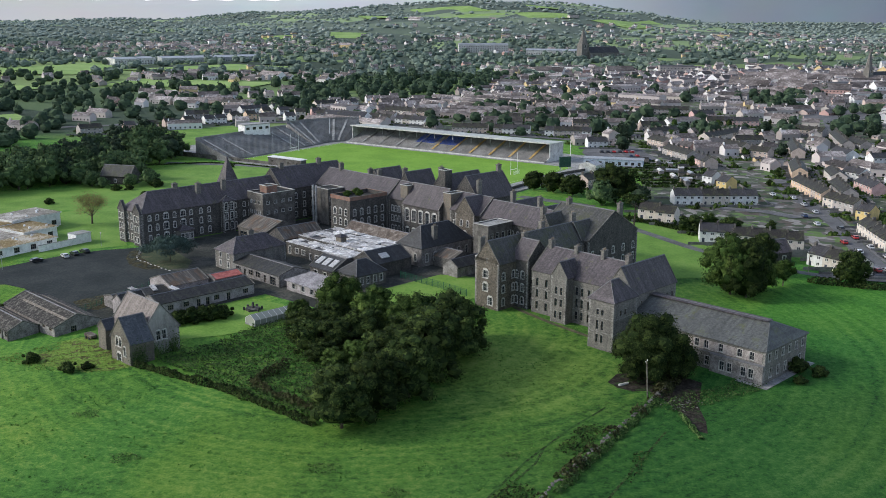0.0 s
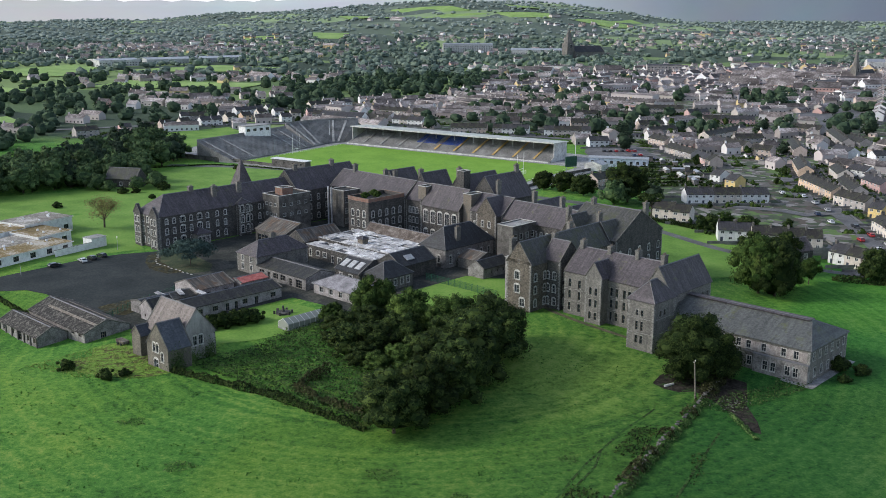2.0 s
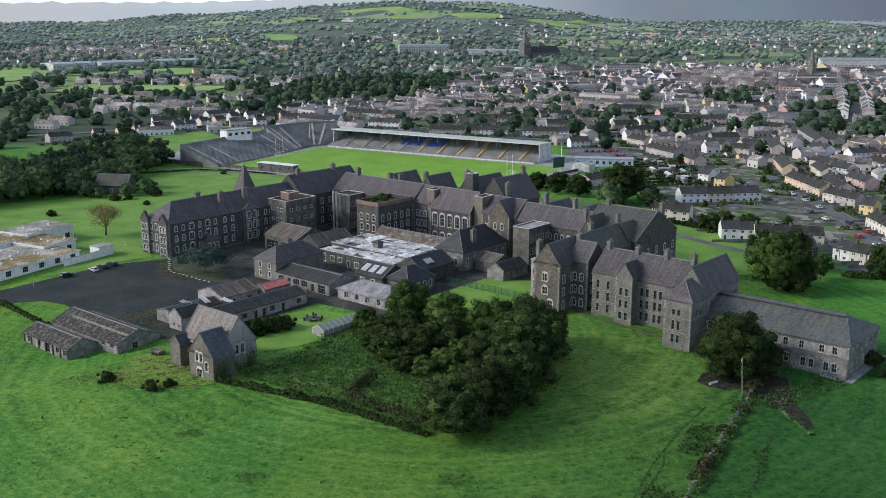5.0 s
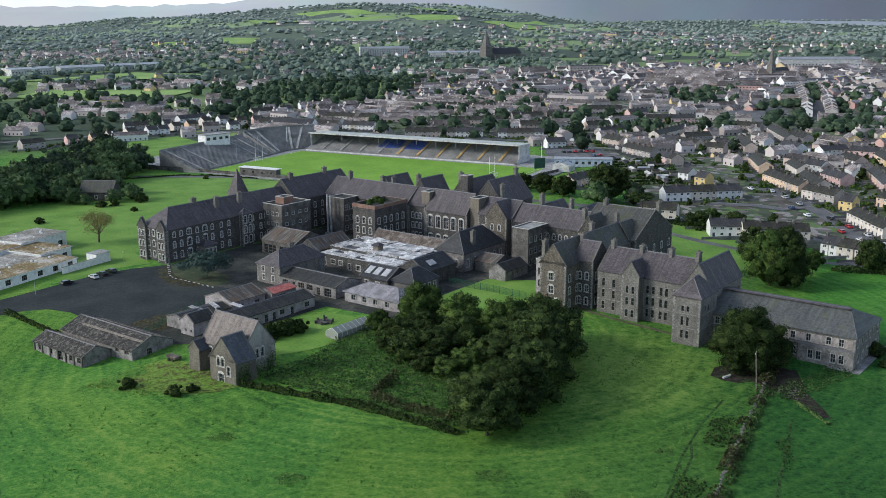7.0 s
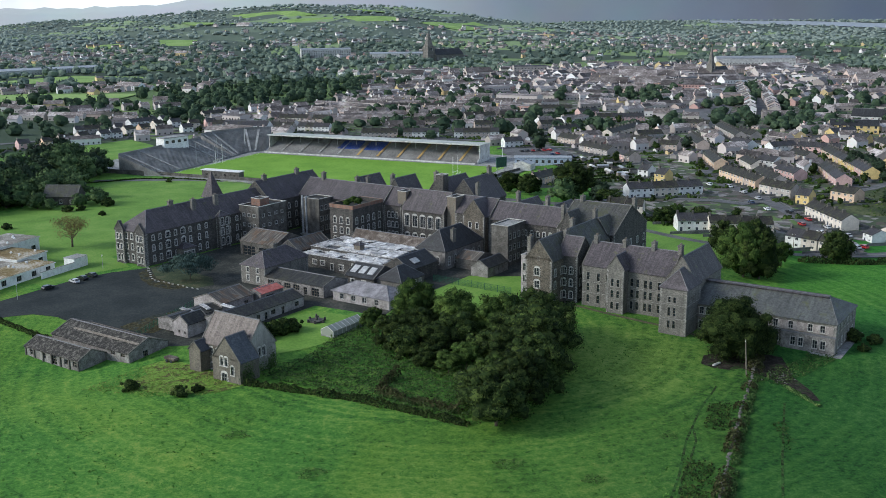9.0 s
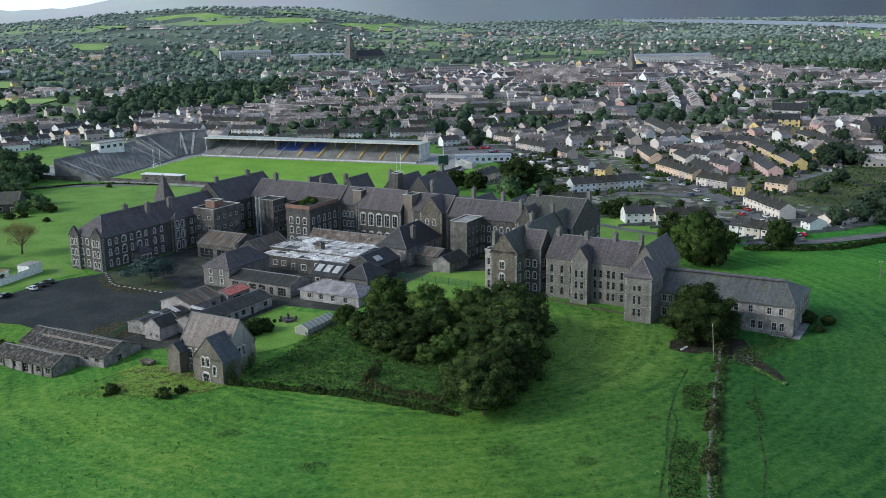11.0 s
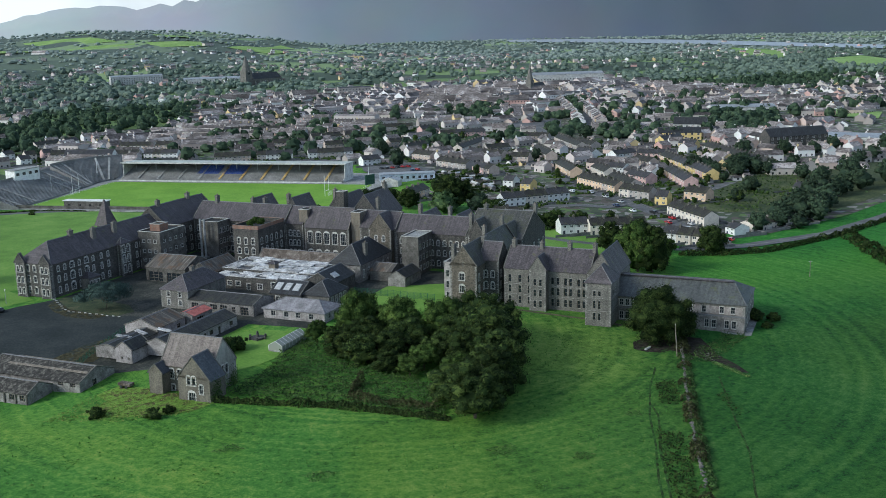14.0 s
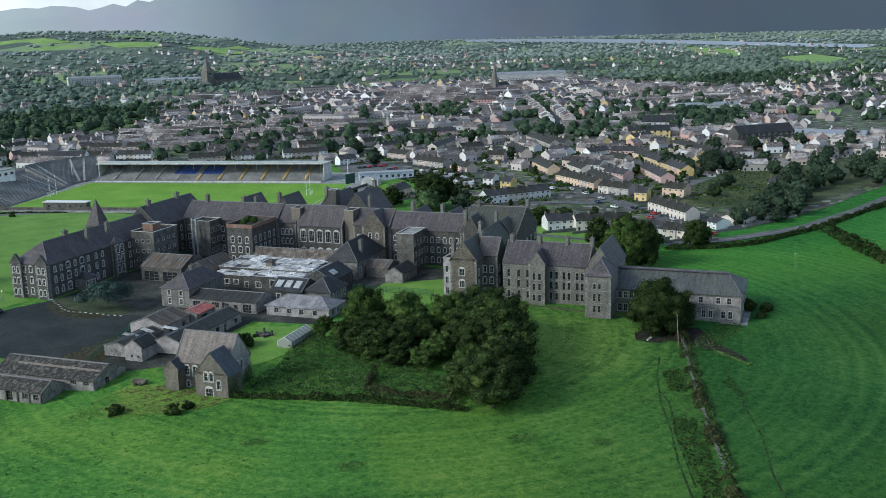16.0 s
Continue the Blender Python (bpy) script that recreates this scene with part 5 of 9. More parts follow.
chapel, chapel_r, _ = wing("old_chapel", (-235.5, -220.0, 117.6, 127.6), 4.6, 11.0, "p", ("gable", "gable"), "old stone chapel house with a pinkish weathered slate roof", "chapel", CH_STONE, CH_ROOF, {"S": [([3.2, 5.6], 3.6, 1.2, 2.4, "arched"), ([3.4, 6.6], 0.5, 1.0, 1.5, "arched")], "E": [([4.2, 5.8], 4.6, 1.1, 2.3, "arched")]}, foot=0.6)
for ob in chapel.children:
    if ob.name.startswith("wall") and ob.matrix_basis.translation.x > 0 and ob.matrix_basis.translation.y < 0:
        ob.data.materials[0] = CH_PLASTER
wing("chapel_porch", (-226.6, -217.4, 112.6, 119), 3.6, 9.0, "q", ("gable", "gable"), "gabled stone front of the old chapel with blue-grey slate roof", "chapel", CH_STONE, CH_BLUE, {"S": [([3.2, 4.7], 4.5, 0.95, 2.2, "arched"), ([6.7], 2.6, 1.0, 2.2, "arched"), ([3.9], 0.4, 1.9, 2.2, "arched")]}, foot=0.6)
wing("chapel_buttress", (-236.8, -232.8, 114.4, 117.7), 3.2, 5.2, "q", ("gable", "gable"), "small stone lean-to against the old chapel", "lean-to", CH_STONE, CH_BLUE, foot=0.6)
ivy_rng = np.random.default_rng(31)
for p_, q_, a_, hh in ((-219.7, 125.5, 45, 4.6), (-219.7, 120.5, 45, 3.4), (-217.2, 115.0, 45, 5.0)):
    x, y = at_pq(p_, q_)
    pts_ = np.stack([ivy_rng.normal(0, 1.1, 900), ivy_rng.uniform(0.0, 0.3, 900), np.abs(ivy_rng.normal(0, hh * 0.45, 900))], axis=1)
    ca, sa = math.cos(radians(a_)), math.sin(radians(a_))
    w_ = np.stack([x + pts_[:, 0] * ca + pts_[:, 1] * sa, y + pts_[:, 0] * sa - pts_[:, 1] * ca, ground_z(x, y) - 0.3 + pts_[:, 2]], axis=1)
    ivies.append(w_)

# the flat-roofed clinic with mossy roofs
MOSS_ROOF = surface("mossy_felt_roof", (0.1, 0.07, 0.028), (0.2, 0.145, 0.055), (0.42, 0.39, 0.33), 0.12, 1.2, 0.9, 0.4)
GREY_ROOF = surface("grey_felt_roof", (0.13, 0.118, 0.095), (0.24, 0.222, 0.19), (0.48, 0.46, 0.42), 0.15, 1.5, 0.9, 0.3)
def clinic_block(cx, cy, w, d, h, ang, roof):
    z = ground_z(cx, cy)
    th = thing("clinic_block", pose(cx, cy, z, 0, 0, ang), "white flat-roofed clinic block with mossy felt roof", "clinic", "blocks of the clinic")
    r = (-w / 2, w / 2, -d / 2, d / 2)
    make_walls(th, r, h, WHITE_PAINT, {"S": [(spaced(w, max(2, int(w / 6)), 3.0), 0.7, 2.2, 1.8, "bare")], "W": [(spaced(d, 3, 3.0), h - 2.2, 1.1, 1.3, "bare")]}, "", None)
    part("fascia", box_bm(r[0] - 0.4, r[1] + 0.4, r[2] - 0.4, r[3] + 0.4, h, h + 0.3), WHITE_PAINT, th)
    part("roof", box_bm(r[0] - 0.3, r[1] + 0.3, r[2] - 0.3, r[3] + 0.3, h + 0.3, h + 0.36), roof, th)
    rnd = random.Random(int(cx * 7 + cy))
    for _ in range(int(w * d / 60)):
        x, y = rnd.uniform(r[0] + 1, r[1] - 1), rnd.uniform(r[2] + 1, r[3] - 1)
        bm = bmesh.new()
        bmesh.ops.create_cone(bm, segments=8, radius1=0.45, radius2=0.35, depth=0.6, cap_ends=True, matrix=pose(x, y, h + 0.62))
        part("roof_vent", bm, WHITE_PAINT, th)
CL_O, CL_A = Vector((-136.5, 356.5)), radians(58)
CL_U, CL_N = Vector((math.cos(CL_A), math.sin(CL_A))), Vector((-math.sin(CL_A), math.cos(CL_A)))
for a0, a1, n0, n1, h, rf in ((-46, 0, 0, 11, 3.0, MOSS_ROOF), (-5, 9, 11.3, 27, 3.9, MOSS_ROOF), (-44, -5.3, 11.3, 25, 2.9, GREY_ROOF), (2, 23, 27.3, 42, 5.0, GREY_ROOF), (-40, 1.6, 27.3, 40, 4.2, MOSS_ROOF)):
    c = CL_O + CL_U * (a0 + a1) / 2 + CL_N * (n0 + n1) / 2
    clinic_block(c.x, c.y, a1 - a0, n1 - n0, h, 58, rf)
screen_wall = thing("screen_wall", pose(-139, 346, ground_z(-134, 354), 0, 0, 55), "white rendered screen wall beside the clinic", "wall")
part("panel", box_bm(0, 15, -0.15, 0.15, -0.5, 2.3), WHITE_PAINT, screen_wall)
part("panel", box_bm(15, 15.3, -0.15, 4.6, -0.5, 3.5), WHITE_PAINT, screen_wall)
part("panel", box_bm(15.3, 21.0, -0.15, 0.15, -0.5, 3.5), WHITE_PAINT, screen_wall)
part("panel", box_bm(21.0, 21.3, -0.15, 4.6, -0.5, 3.5), WHITE_PAINT, screen_wall)
part("coping", box_bm(-0.1, 15, -0.25, 0.25, 2.3, 2.42), CONCRETE, screen_wall)
part("coping", box_bm(14.8, 21.5, -0.3, 4.8, 3.5, 3.62), CONCRETE, screen_wall)
for x, y in ((-120.8, 356.3), (-141.8, 322.3)):
    lamp = thing("lamp_post", pose(x, y, ground_z(x, y)), "slim grey lamp post beside the yard", "lamp post", "lamp posts of the yard")
    bm = bmesh.new()
    bmesh.ops.create_cone(bm, segments=8, radius1=0.09, radius2=0.06, depth=4.6, cap_ends=True, matrix=pose(0, 0, 2.3))
    part("post", bm, METAL_GREY, lamp)
    bm = bmesh.new()
    bmesh.ops.create_cone(bm, segments=10, radius1=0.16, radius2=0.24, depth=0.45, cap_ends=True, matrix=pose(0, 0, 4.8))
    part("lantern", bm, WHITE_PAINT, lamp)

# the greenhouse
th, r, z, _ = hospital_block("greenhouse", (-225.5, -221.2, 151, 164), "small dusty greenhouse with a metal frame", "greenhouse")
GH = glass_mat("dusty_greenhouse_glass", (0.24, 0.255, 0.22), 0.6)
p0, p1, q0, q1 = r
bars = bmesh.new()
for k in range(8):
    q = q0 + (q1 - q0) * k / 7
    for p in (p0, p1):
        add_box(bars, p - 0.05, p + 0.05, q - 0.05, q + 0.05, 0, 1.8)
    prism(bars, [(p0, q - 0.05, 1.8), (p0, q + 0.05, 1.8), (p0, q + 0.05, 1.92), (p0, q - 0.05, 1.92)], ((p1 - p0) / 2, 0, 1.2))
    prism(bars, [(p1, q - 0.05, 1.8), (p1, q + 0.05, 1.8), (p1, q + 0.05, 1.92), (p1, q - 0.05, 1.92)], (-(p1 - p0) / 2, 0, 1.2))
part("frame", bars, WHITE_PAINT, th)
part("plinth", box_bm(p0 - 0.08, p1 + 0.08, q0 - 0.08, q1 + 0.08, 0, 0.5), CONCRETE, th)
for k in range(7):
    qa, qb = q0 + (q1 - q0) * k / 7 + 0.06, q0 + (q1 - q0) * (k + 1) / 7 - 0.06
    for s in (p0, p1):
        bm = bmesh.new()
        prism(bm, [(s, qa, 1.84), (s, qb, 1.84), ((p0 + p1) / 2, qb, 3.04), ((p0 + p1) / 2, qa, 3.04)], (0, 0, 0.03))
        part("pane", bm, GH, th)
    part("pane", box_bm(p1 - 0.02, p1 + 0.02, qa, qb, 0.5, 1.8), GH, th)
bm = bmesh.new()
prism(bm, [(p0, q0 - 0.02, 0.5), (p1, q0 - 0.02, 0.5), (p1, q0 - 0.02, 1.8), ((p0 + p1) / 2, q0 - 0.02, 3.0), (p0, q0 - 0.02, 1.8)], (0, 0.03, 0))
part("pane", bm, GH, th)

# twin boiler flues
x, y = at_pq(-314.5, 244.6)
flue = thing("boiler_flue", Matrix.Translation((x, y, ground_z(x, y))) @ GRID, "pair of tall grey metal boiler flues", "flue")
for dx in (-0.9, 0.9):
    bm = bmesh.new()
    bmesh.ops.create_cone(bm, segments=12, radius1=0.45, radius2=0.42, depth=15.5, cap_ends=True, matrix=pose(dx, 0, 7.75))
    part("pipe", bm, METAL_GREY, flue)
part("base", box_bm(-1.8, 1.8, -0.8, 0.8, 0, 0.6), CONCRETE, flue)
# rusty tank lid and derelict plinth on the lawn
x, y = at_pq(-235, 160)
fp = thing("fountain_base", Matrix.Translation((x, y, ground_z(x, y) + 0.09)) @ GRID, "derelict dark stone fountain base on the lawn", "fountain")
bm = bmesh.new()
bmesh.ops.create_cone(bm, segments=14, radius1=2.2, radius2=2.1, depth=0.5, cap_ends=True, matrix=pose(0, 0, 0.25))
part("basin", bm, STONE, fp)
bm = bmesh.new()
bmesh.ops.create_cone(bm, segments=10, radius1=0.5, radius2=0.25, depth=1.8, cap_ends=True, matrix=pose(0, 0, 1.3))
part("pedestal", bm, STONE, fp)
for a in range(6):
    part("block", box_bm(-0.25, 0.25, -0.25, 0.25, 0, 0.9), STONE, fp).matrix_basis = pose(2.5 * math.cos(a * 1.05), 2.5 * math.sin(a * 1.05), 0, 0, 0, 60 * a)
x, y = at_pq(-246.5, 117)
tr = thing("trailer", Matrix.Translation((x, y, ground_z(x, y))) @ GRID, "small rusty farm trailer on rough grass", "trailer")
part("tray", box_bm(-1.9, 1.9, -0.9, 0.9, 0.6, 1.3), RUST, tr)
for sx in (-0.8, 0.8):
    for sy in (-1, 1):
        bm = bmesh.new()
        bmesh.ops.create_cone(bm, segments=12, radius1=0.4, radius2=0.4, depth=0.25, cap_ends=True, matrix=pose(sx, sy * 0.95, 0.4, 90))
        part("wheel", bm, ASPHALT, tr)

# posts and kerb stones
def telegraph_pole(x, y, h, lean=0.0, turn=0.0):
    th = thing("utility_pole", pose(x, y, ground_z(x, y) - 0.3, lean, 0, turn), "weathered wooden pole with a crossbar and insulators", "utility pole")
    bm = bmesh.new()
    bmesh.ops.create_cone(bm, segments=10, radius1=0.16, radius2=0.1, depth=h, cap_ends=True, matrix=pose(0, 0, h / 2))
    part("post", bm, WOOD, th)
    part("crossbar", box_bm(-0.7, 0.7, -0.05, 0.05, h - 0.5, h - 0.38), WOOD, th)
    for s in (-0.6, 0.0, 0.6):
        part("insulator", box_bm(s - 0.06, s + 0.06, -0.06, 0.06, h - 0.38, h - 0.16), WHITE_PAINT, th)
telegraph_pole(46.5, 216.5, 9.5, -4, 60)
telegraph_pole(122, 330, 8.0)
telegraph_pole(136, 268, 6.0)
kerb = thing("stone_kerb", pose(0, 0, 0), "row of pale weathered kerb stones edging the yard", "kerb")
for k in range(18):
    p, q = -328 + k * 2.25, 177.5 - 12 * min(1, k / 7.6) + (0.2 if k % 3 else -0.1)
    x, y = at_pq(p, q)
    part("kerb_stone", box_bm(-0.4, 0.4, -0.13, 0.13, -0.2, 0.2), TRIM, kerb).matrix_basis = Matrix.Translation((x, y, ground_z(x, y) + 0.07)) @ GRID @ pose(0, 0, 0, 0, 0, 40 if k < 7 else 4)


# ---- cars ----
def car_kit(name, label, colour):
    m, n, l, b = material("car_paint_" + name)
    b.inputs["Base Color"].default_value = (*colour, 1)
    b.inputs["Roughness"].default_value, b.inputs["Coat Weight"].default_value = 0.3, 0.6
    th = thing("car", pose(0, 0, -50), label, "car", "parked cars")
    bm = bmesh.new()
    side = [(-2.1, 0.35), (2.1, 0.35), (2.12, 0.75), (1.9, 0.92), (1.0, 1.0), (0.45, 1.42), (-1.3, 1.45), (-2.0, 1.0), (-2.14, 0.8)]
    prism(bm, [(x, -0.86, z) for x, z in side], (0, 1.72, 0))
    bmesh.ops.bevel(bm, geom=bm.edges[:], offset=0.06, segments=1, affect="EDGES")
    part("body", bm, m, th)
    for y in (-0.875, 0.835):
        bm = bmesh.new()
        prism(bm, [(x, y, z) for x, z in [(0.85, 1.02), (0.42, 1.36), (-1.2, 1.38), (-1.75, 1.02)]], (0, 0.04, 0))
        part("side_window", bm, GLASS, th)
    bm = bmesh.new()
    prism(bm, [(1.0, -0.72, 1.03), (1.0, 0.72, 1.03), (0.5, 0.68, 1.4), (0.5, -0.68, 1.4)], (0.03, 0, 0.03))
    part("windscreen", bm, GLASS, th)
    bm = bmesh.new()
    prism(bm, [(-1.36, -0.68, 1.43), (-1.36, 0.68, 1.43), (-1.93, 0.7, 1.05), (-1.93, -0.7, 1.05)], (-0.03, 0, 0.03))
    part("rear_window", bm, GLASS, th)
    for x in (-1.3, 1.3):
        for y in (-0.8, 0.8):
            bm = bmesh.new()
            bmesh.ops.create_cone(bm, segments=14, radius1=0.33, radius2=0.33, depth=0.22, cap_ends=True, matrix=pose(x, y, 0.33, 90))
            part("wheel", bm, ASPHALT, th)
    for y in (-0.6, 0.6):
        part("headlight", box_bm(2.05, 2.16, y - 0.18, y + 0.18, 0.62, 0.76), WHITE_PAINT, th)
    return th


CARS = [car_kit("black", "small black parked hatchback car", (0.012, 0.012, 0.014)), car_kit("silver", "small silver parked hatchback car", (0.5, 0.5, 0.5)), car_kit("white", "small white parked hatchback car", (0.75, 0.75, 0.75)), car_kit("red", "small red parked hatchback car", (0.4, 0.02, 0.02)), car_kit("blue", "small dark blue parked hatchback car", (0.03, 0.05, 0.12))]
used_kits = set()


def park(kind, x, y, ang, dz=0.1):
    m = pose(x, y, ground_z(x, y) + dz, 0, 0, ang)
    if kind in used_kits:
        return copy_thing(CARS[kind], m)
    used_kits.add(kind)
    CARS[kind].matrix_basis = m
    return CARS[kind]


park(0, -134.6, 332.4, 50), park(1, -127.5, 338.7, 130), park(0, -125.5, 342.4, 135), park(0, -123.2, 345.9, 140)


# ---- the stadium ----
STAD = Matrix.Rotation(radians(-35), 4, "Z")


def at_st(a, b):
    v = STAD @ Vector((a, b, 0))
    return v.x, v.y


SG = -3.2
PITCH = surface("striped_pitch_grass", (0.12, 0.25, 0.02), (0.15, 0.295, 0.026), (0.18, 0.33, 0.036), 0.05, 0.8, 0.95, 0.15)
pitch = part("pitch", box_bm(-423.5, -259, 408, 494, SG - 1.5, SG + 0.12), PITCH, None)
pitch.matrix_world = STAD
tagged(pitch, "bright green mown sports pitch", "pitch", kind="structure")
apron = part("stadium_apron", box_bm(-490, -246, 400, 540, SG - 1.5, SG + 0.05), CONCRETE, None)
apron.matrix_world = STAD
tagged(apron, "concrete apron round the pitch", "pavement", kind="structure")
for a in (-422, -261):
    mark = part("pitch_line", box_bm(a - 0.06, a + 0.06, 410, 492, SG + 0.12, SG + 0.13), WHITE_PAINT, None)
    mark.matrix_world = STAD
    tagged(mark, "white painted line across the pitch", "line marking", kind="structure")


def goal(a, b):
    x, y = at_st(a, b)
    th = thing("goal_posts", Matrix.Translation((x, y, SG + 0.12)) @ STAD, "tall white goal posts with crossbar and net", "goal posts", "goals of the pitch")
    for s in (-3.25, 3.25):
        bm = bmesh.new()
        bmesh.ops.create_cone(bm, segments=8, radius1=0.12, radius2=0.09, depth=11, cap_ends=True, matrix=pose(0, s, 5.5))
        part("post", bm, WHITE_PAINT, th)
    part("crossbar", box_bm(-0.1, 0.1, -3.25, 3.25, 2.5, 2.68), WHITE_PAINT, th)
    bm = bmesh.new()
    side_ = -1.6 if a < -350 else 1.6
    for k in range(14):
        add_box(bm, side_ - 0.02, side_ + 0.02, -3.25 + k * 0.5 - 0.02, -3.25 + k * 0.5 + 0.02, 0, 2.2)
    for k in range(5):
        add_box(bm, side_ - 0.02, side_ + 0.02, -3.25, 3.25, 0.3 + k * 0.45, 0.34 + k * 0.45)
    part("net", bm, WHITE_PAINT, th)


goal(-420, 448), goal(-273, 456)
for a, b in ((-424, 440), (-424, 460)):
    x, y = at_st(a - 6, b)
    ns = thing("ball_net_pole", Matrix.Translation((x, y, SG)) @ STAD, "tall slim pole behind the goal", "pole", "poles behind the goal")
    bm = bmesh.new()
    bmesh.ops.create_cone(bm, segments=8, radius1=0.14, radius2=0.1, depth=13, cap_ends=True, matrix=pose(0, 0, 6.5))
    part("shaft", bm, METAL_GREY, ns)

# the covered stand
SEAT_BLUE = surface("blue_plastic_seat", (0.01, 0.03, 0.16), (0.015, 0.045, 0.22), (0.02, 0.06, 0.28), 2, 8, 0.5, 0.05)
SEAT_YELLOW = surface("faded_yellow_step", (0.3, 0.2, 0.07), (0.42, 0.29, 0.11), (0.5, 0.36, 0.16), 1, 6, 0.8, 0.1)
TERRACE = surface("grey_terrace_concrete", (0.13, 0.128, 0.125), (0.19, 0.187, 0.182), (0.26, 0.255, 0.25), 0.12, 1.5, 0.9, 0.2)
S0, S1, SB = -422, -279, 500
x, y = at_st((S0 + S1) / 2, SB)
stand = thing("covered_stand", Matrix.Translation((x, y, SG)) @ STAD, "long covered concrete stand with a pale flat roof", "grandstand")
half = (S1 - S0) / 2
bm = bmesh.new()
prof = [(0, 0), (0, 1.2)]
for k in range(16):
    prof += [(k * 1.2, 1.2 + k * 0.42), ((k + 1) * 1.2, 1.2 + k * 0.42)]
prof += [(19.6, 8.0), (19.6, 0)]
prism(bm, [(-half, b, z) for b, z in prof], (2 * half, 0, 0))
part("terrace", bm, TERRACE, stand)
part("back_wall", box_bm(-half, half, 19.6, 20.0, 0, 9.7), CONCRETE, stand)
bm = bmesh.new()
prism(bm, [(-half - 1, 3.0, 10.5), (-half - 1, 20.6, 9.7), (-half - 1, 20.6, 10.0), (-half - 1, 3.0, 10.8)], (2 * half + 2, 0, 0))
part("roof", bm, surface("pale_green_roof_sheet", (0.30, 0.32, 0.29), (0.40, 0.42, 0.38), (0.5, 0.52, 0.48), 0.15, 2, 0.7, 0.1), stand)
part("fascia", box_bm(-half - 1, half + 1, 2.6, 3.0, 10.2, 10.9), RENDER_WHITE, stand)
for s in (-half - 0.2, half + 0.2):
    bm = bmesh.new()
    prism(bm, [(s - 0.2, 1, 0), (s - 0.2, 19.6, 0), (s - 0.2, 19.6, 9.7), (s - 0.2, 4, 10.4), (s - 0.2, 4, 2.6), (s - 0.2, 1, 1.4)], (0.4, 0, 0))
    part("end_wall", bm, RENDER_WHITE, stand)
for k in range(11):
    s = -half + 4 + (2 * half - 8) * k / 10
    part("column", box_bm(s - 0.2, s + 0.2, 12.3, 12.7, 5, 10.05), METAL_GREY, stand)
    bm = bmesh.new()
    prism(bm, [(s + 7 - 0.7, 0.4, 1.3), (s + 7 + 0.7, 0.4, 1.3), (s + 7 + 0.7, 18.4, 7.65), (s + 7 - 0.7, 18.4, 7.65)], (0, 0, 0.25))
    if k < 10:
        part("stairway", bm, SEAT_YELLOW if k > 3 else CONCRETE, stand)
    else:
        bm.free()
for k in range(9):
    for s in (-16, 1):
        part("bench", box_bm(-8 + s, 6 + s, 7.3 + k * 1.2, 7.9 + k * 1.2, 1.2 + (6 + k) * 0.42 + 0.02, 1.2 + (6 + k) * 0.42 + 0.45), SEAT_BLUE, stand)
part("front_wall", box_bm(-half, half, -2.2, -1.9, -0.2, 0.8), RENDER_WHITE, stand)

# open terraces round the end of the pitch
def terrace_bank(a_pts, label, rows_=16, rise=0.36, run=1.15):
    """Stepped concrete bank rising outwards from a bent line of (a, b, outward angle)."""
    x, y = at_st(a_pts[0][0], a_pts[0][1])
    th = thing("terrace_bank", Matrix.Translation((0, 0, SG)) @ STAD, label, "terrace", "open terraces")
    bm = bmesh.new()
    prev = None
    for a, b, ang in a_pts:
        dx, dy = math.cos(radians(ang)), math.sin(radians(ang))
        ring = [(0, 0), (0, 1.0)]
        for k in range(rows_):
            ring += [(k * run, 1.0 + k * rise), ((k + 1) * run, 1.0 + k * rise)]
        ring += [(rows_ * run, 2.1 + rows_ * rise), (rows_ * run + 0.4, 2.1 + rows_ * rise), (rows_ * run + 0.4, 0)]
        vs = [bm.verts.new((a + dx * r_, b + dy * r_, z_)) for r_, z_ in ring]
        if prev:
            for i in range(len(vs) - 1):
                bm.faces.new((prev[i], vs[i], vs[i + 1], prev[i + 1]))
        else:
            bm.faces.new(vs[::-1])
        prev = vs
    bm.faces.new(prev)
    part("steps", bm, TERRACE, th)
    for (a, b, ang), (a2, b2, ang2) in zip(a_pts[::2], a_pts[1::2]):
        for f in (0.15, 0.6):
            am, bm_, an = a + (a2 - a) * f, b + (b2 - b) * f, ang + (ang2 - ang) * f
            st = bmesh.new()
            prism(st, [(0.2, -0.7, 1.05), (0.2, 0.7, 1.05), (rows_ * run, 0.7, 1.0 + rows_ * rise + 0.1), (rows_ * run, -0.7, 1.0 + rows_ * rise + 0.1)], (0, 0, 0.15))
            part("stairway", st, CONCRETE, th).matrix_basis = pose(am, bm_, 0, 0, 0, an)
            rl = bmesh.new()
            for k in range(5):
                add_box(rl, 1 + k * 3.6, 1.06 + k * 3.6, 3.0, 6.4, 2.0 + k * 1.13, 2.06 + k * 1.13)
                add_box(rl, 1 + k * 3.6, 1.06 + k * 3.6, 3.0, 3.06, 1.0 + k * 1.13, 2.0 + k * 1.13)
                add_box(rl, 1 + k * 3.6, 1.06 + k * 3.6, 6.34, 6.4, 1.0 + k * 1.13, 2.0 + k * 1.13)
            part("crush_barrier", rl, METAL_GREY, th).matrix_basis = pose(am, bm_, 0, 0, 0, an)
    return th


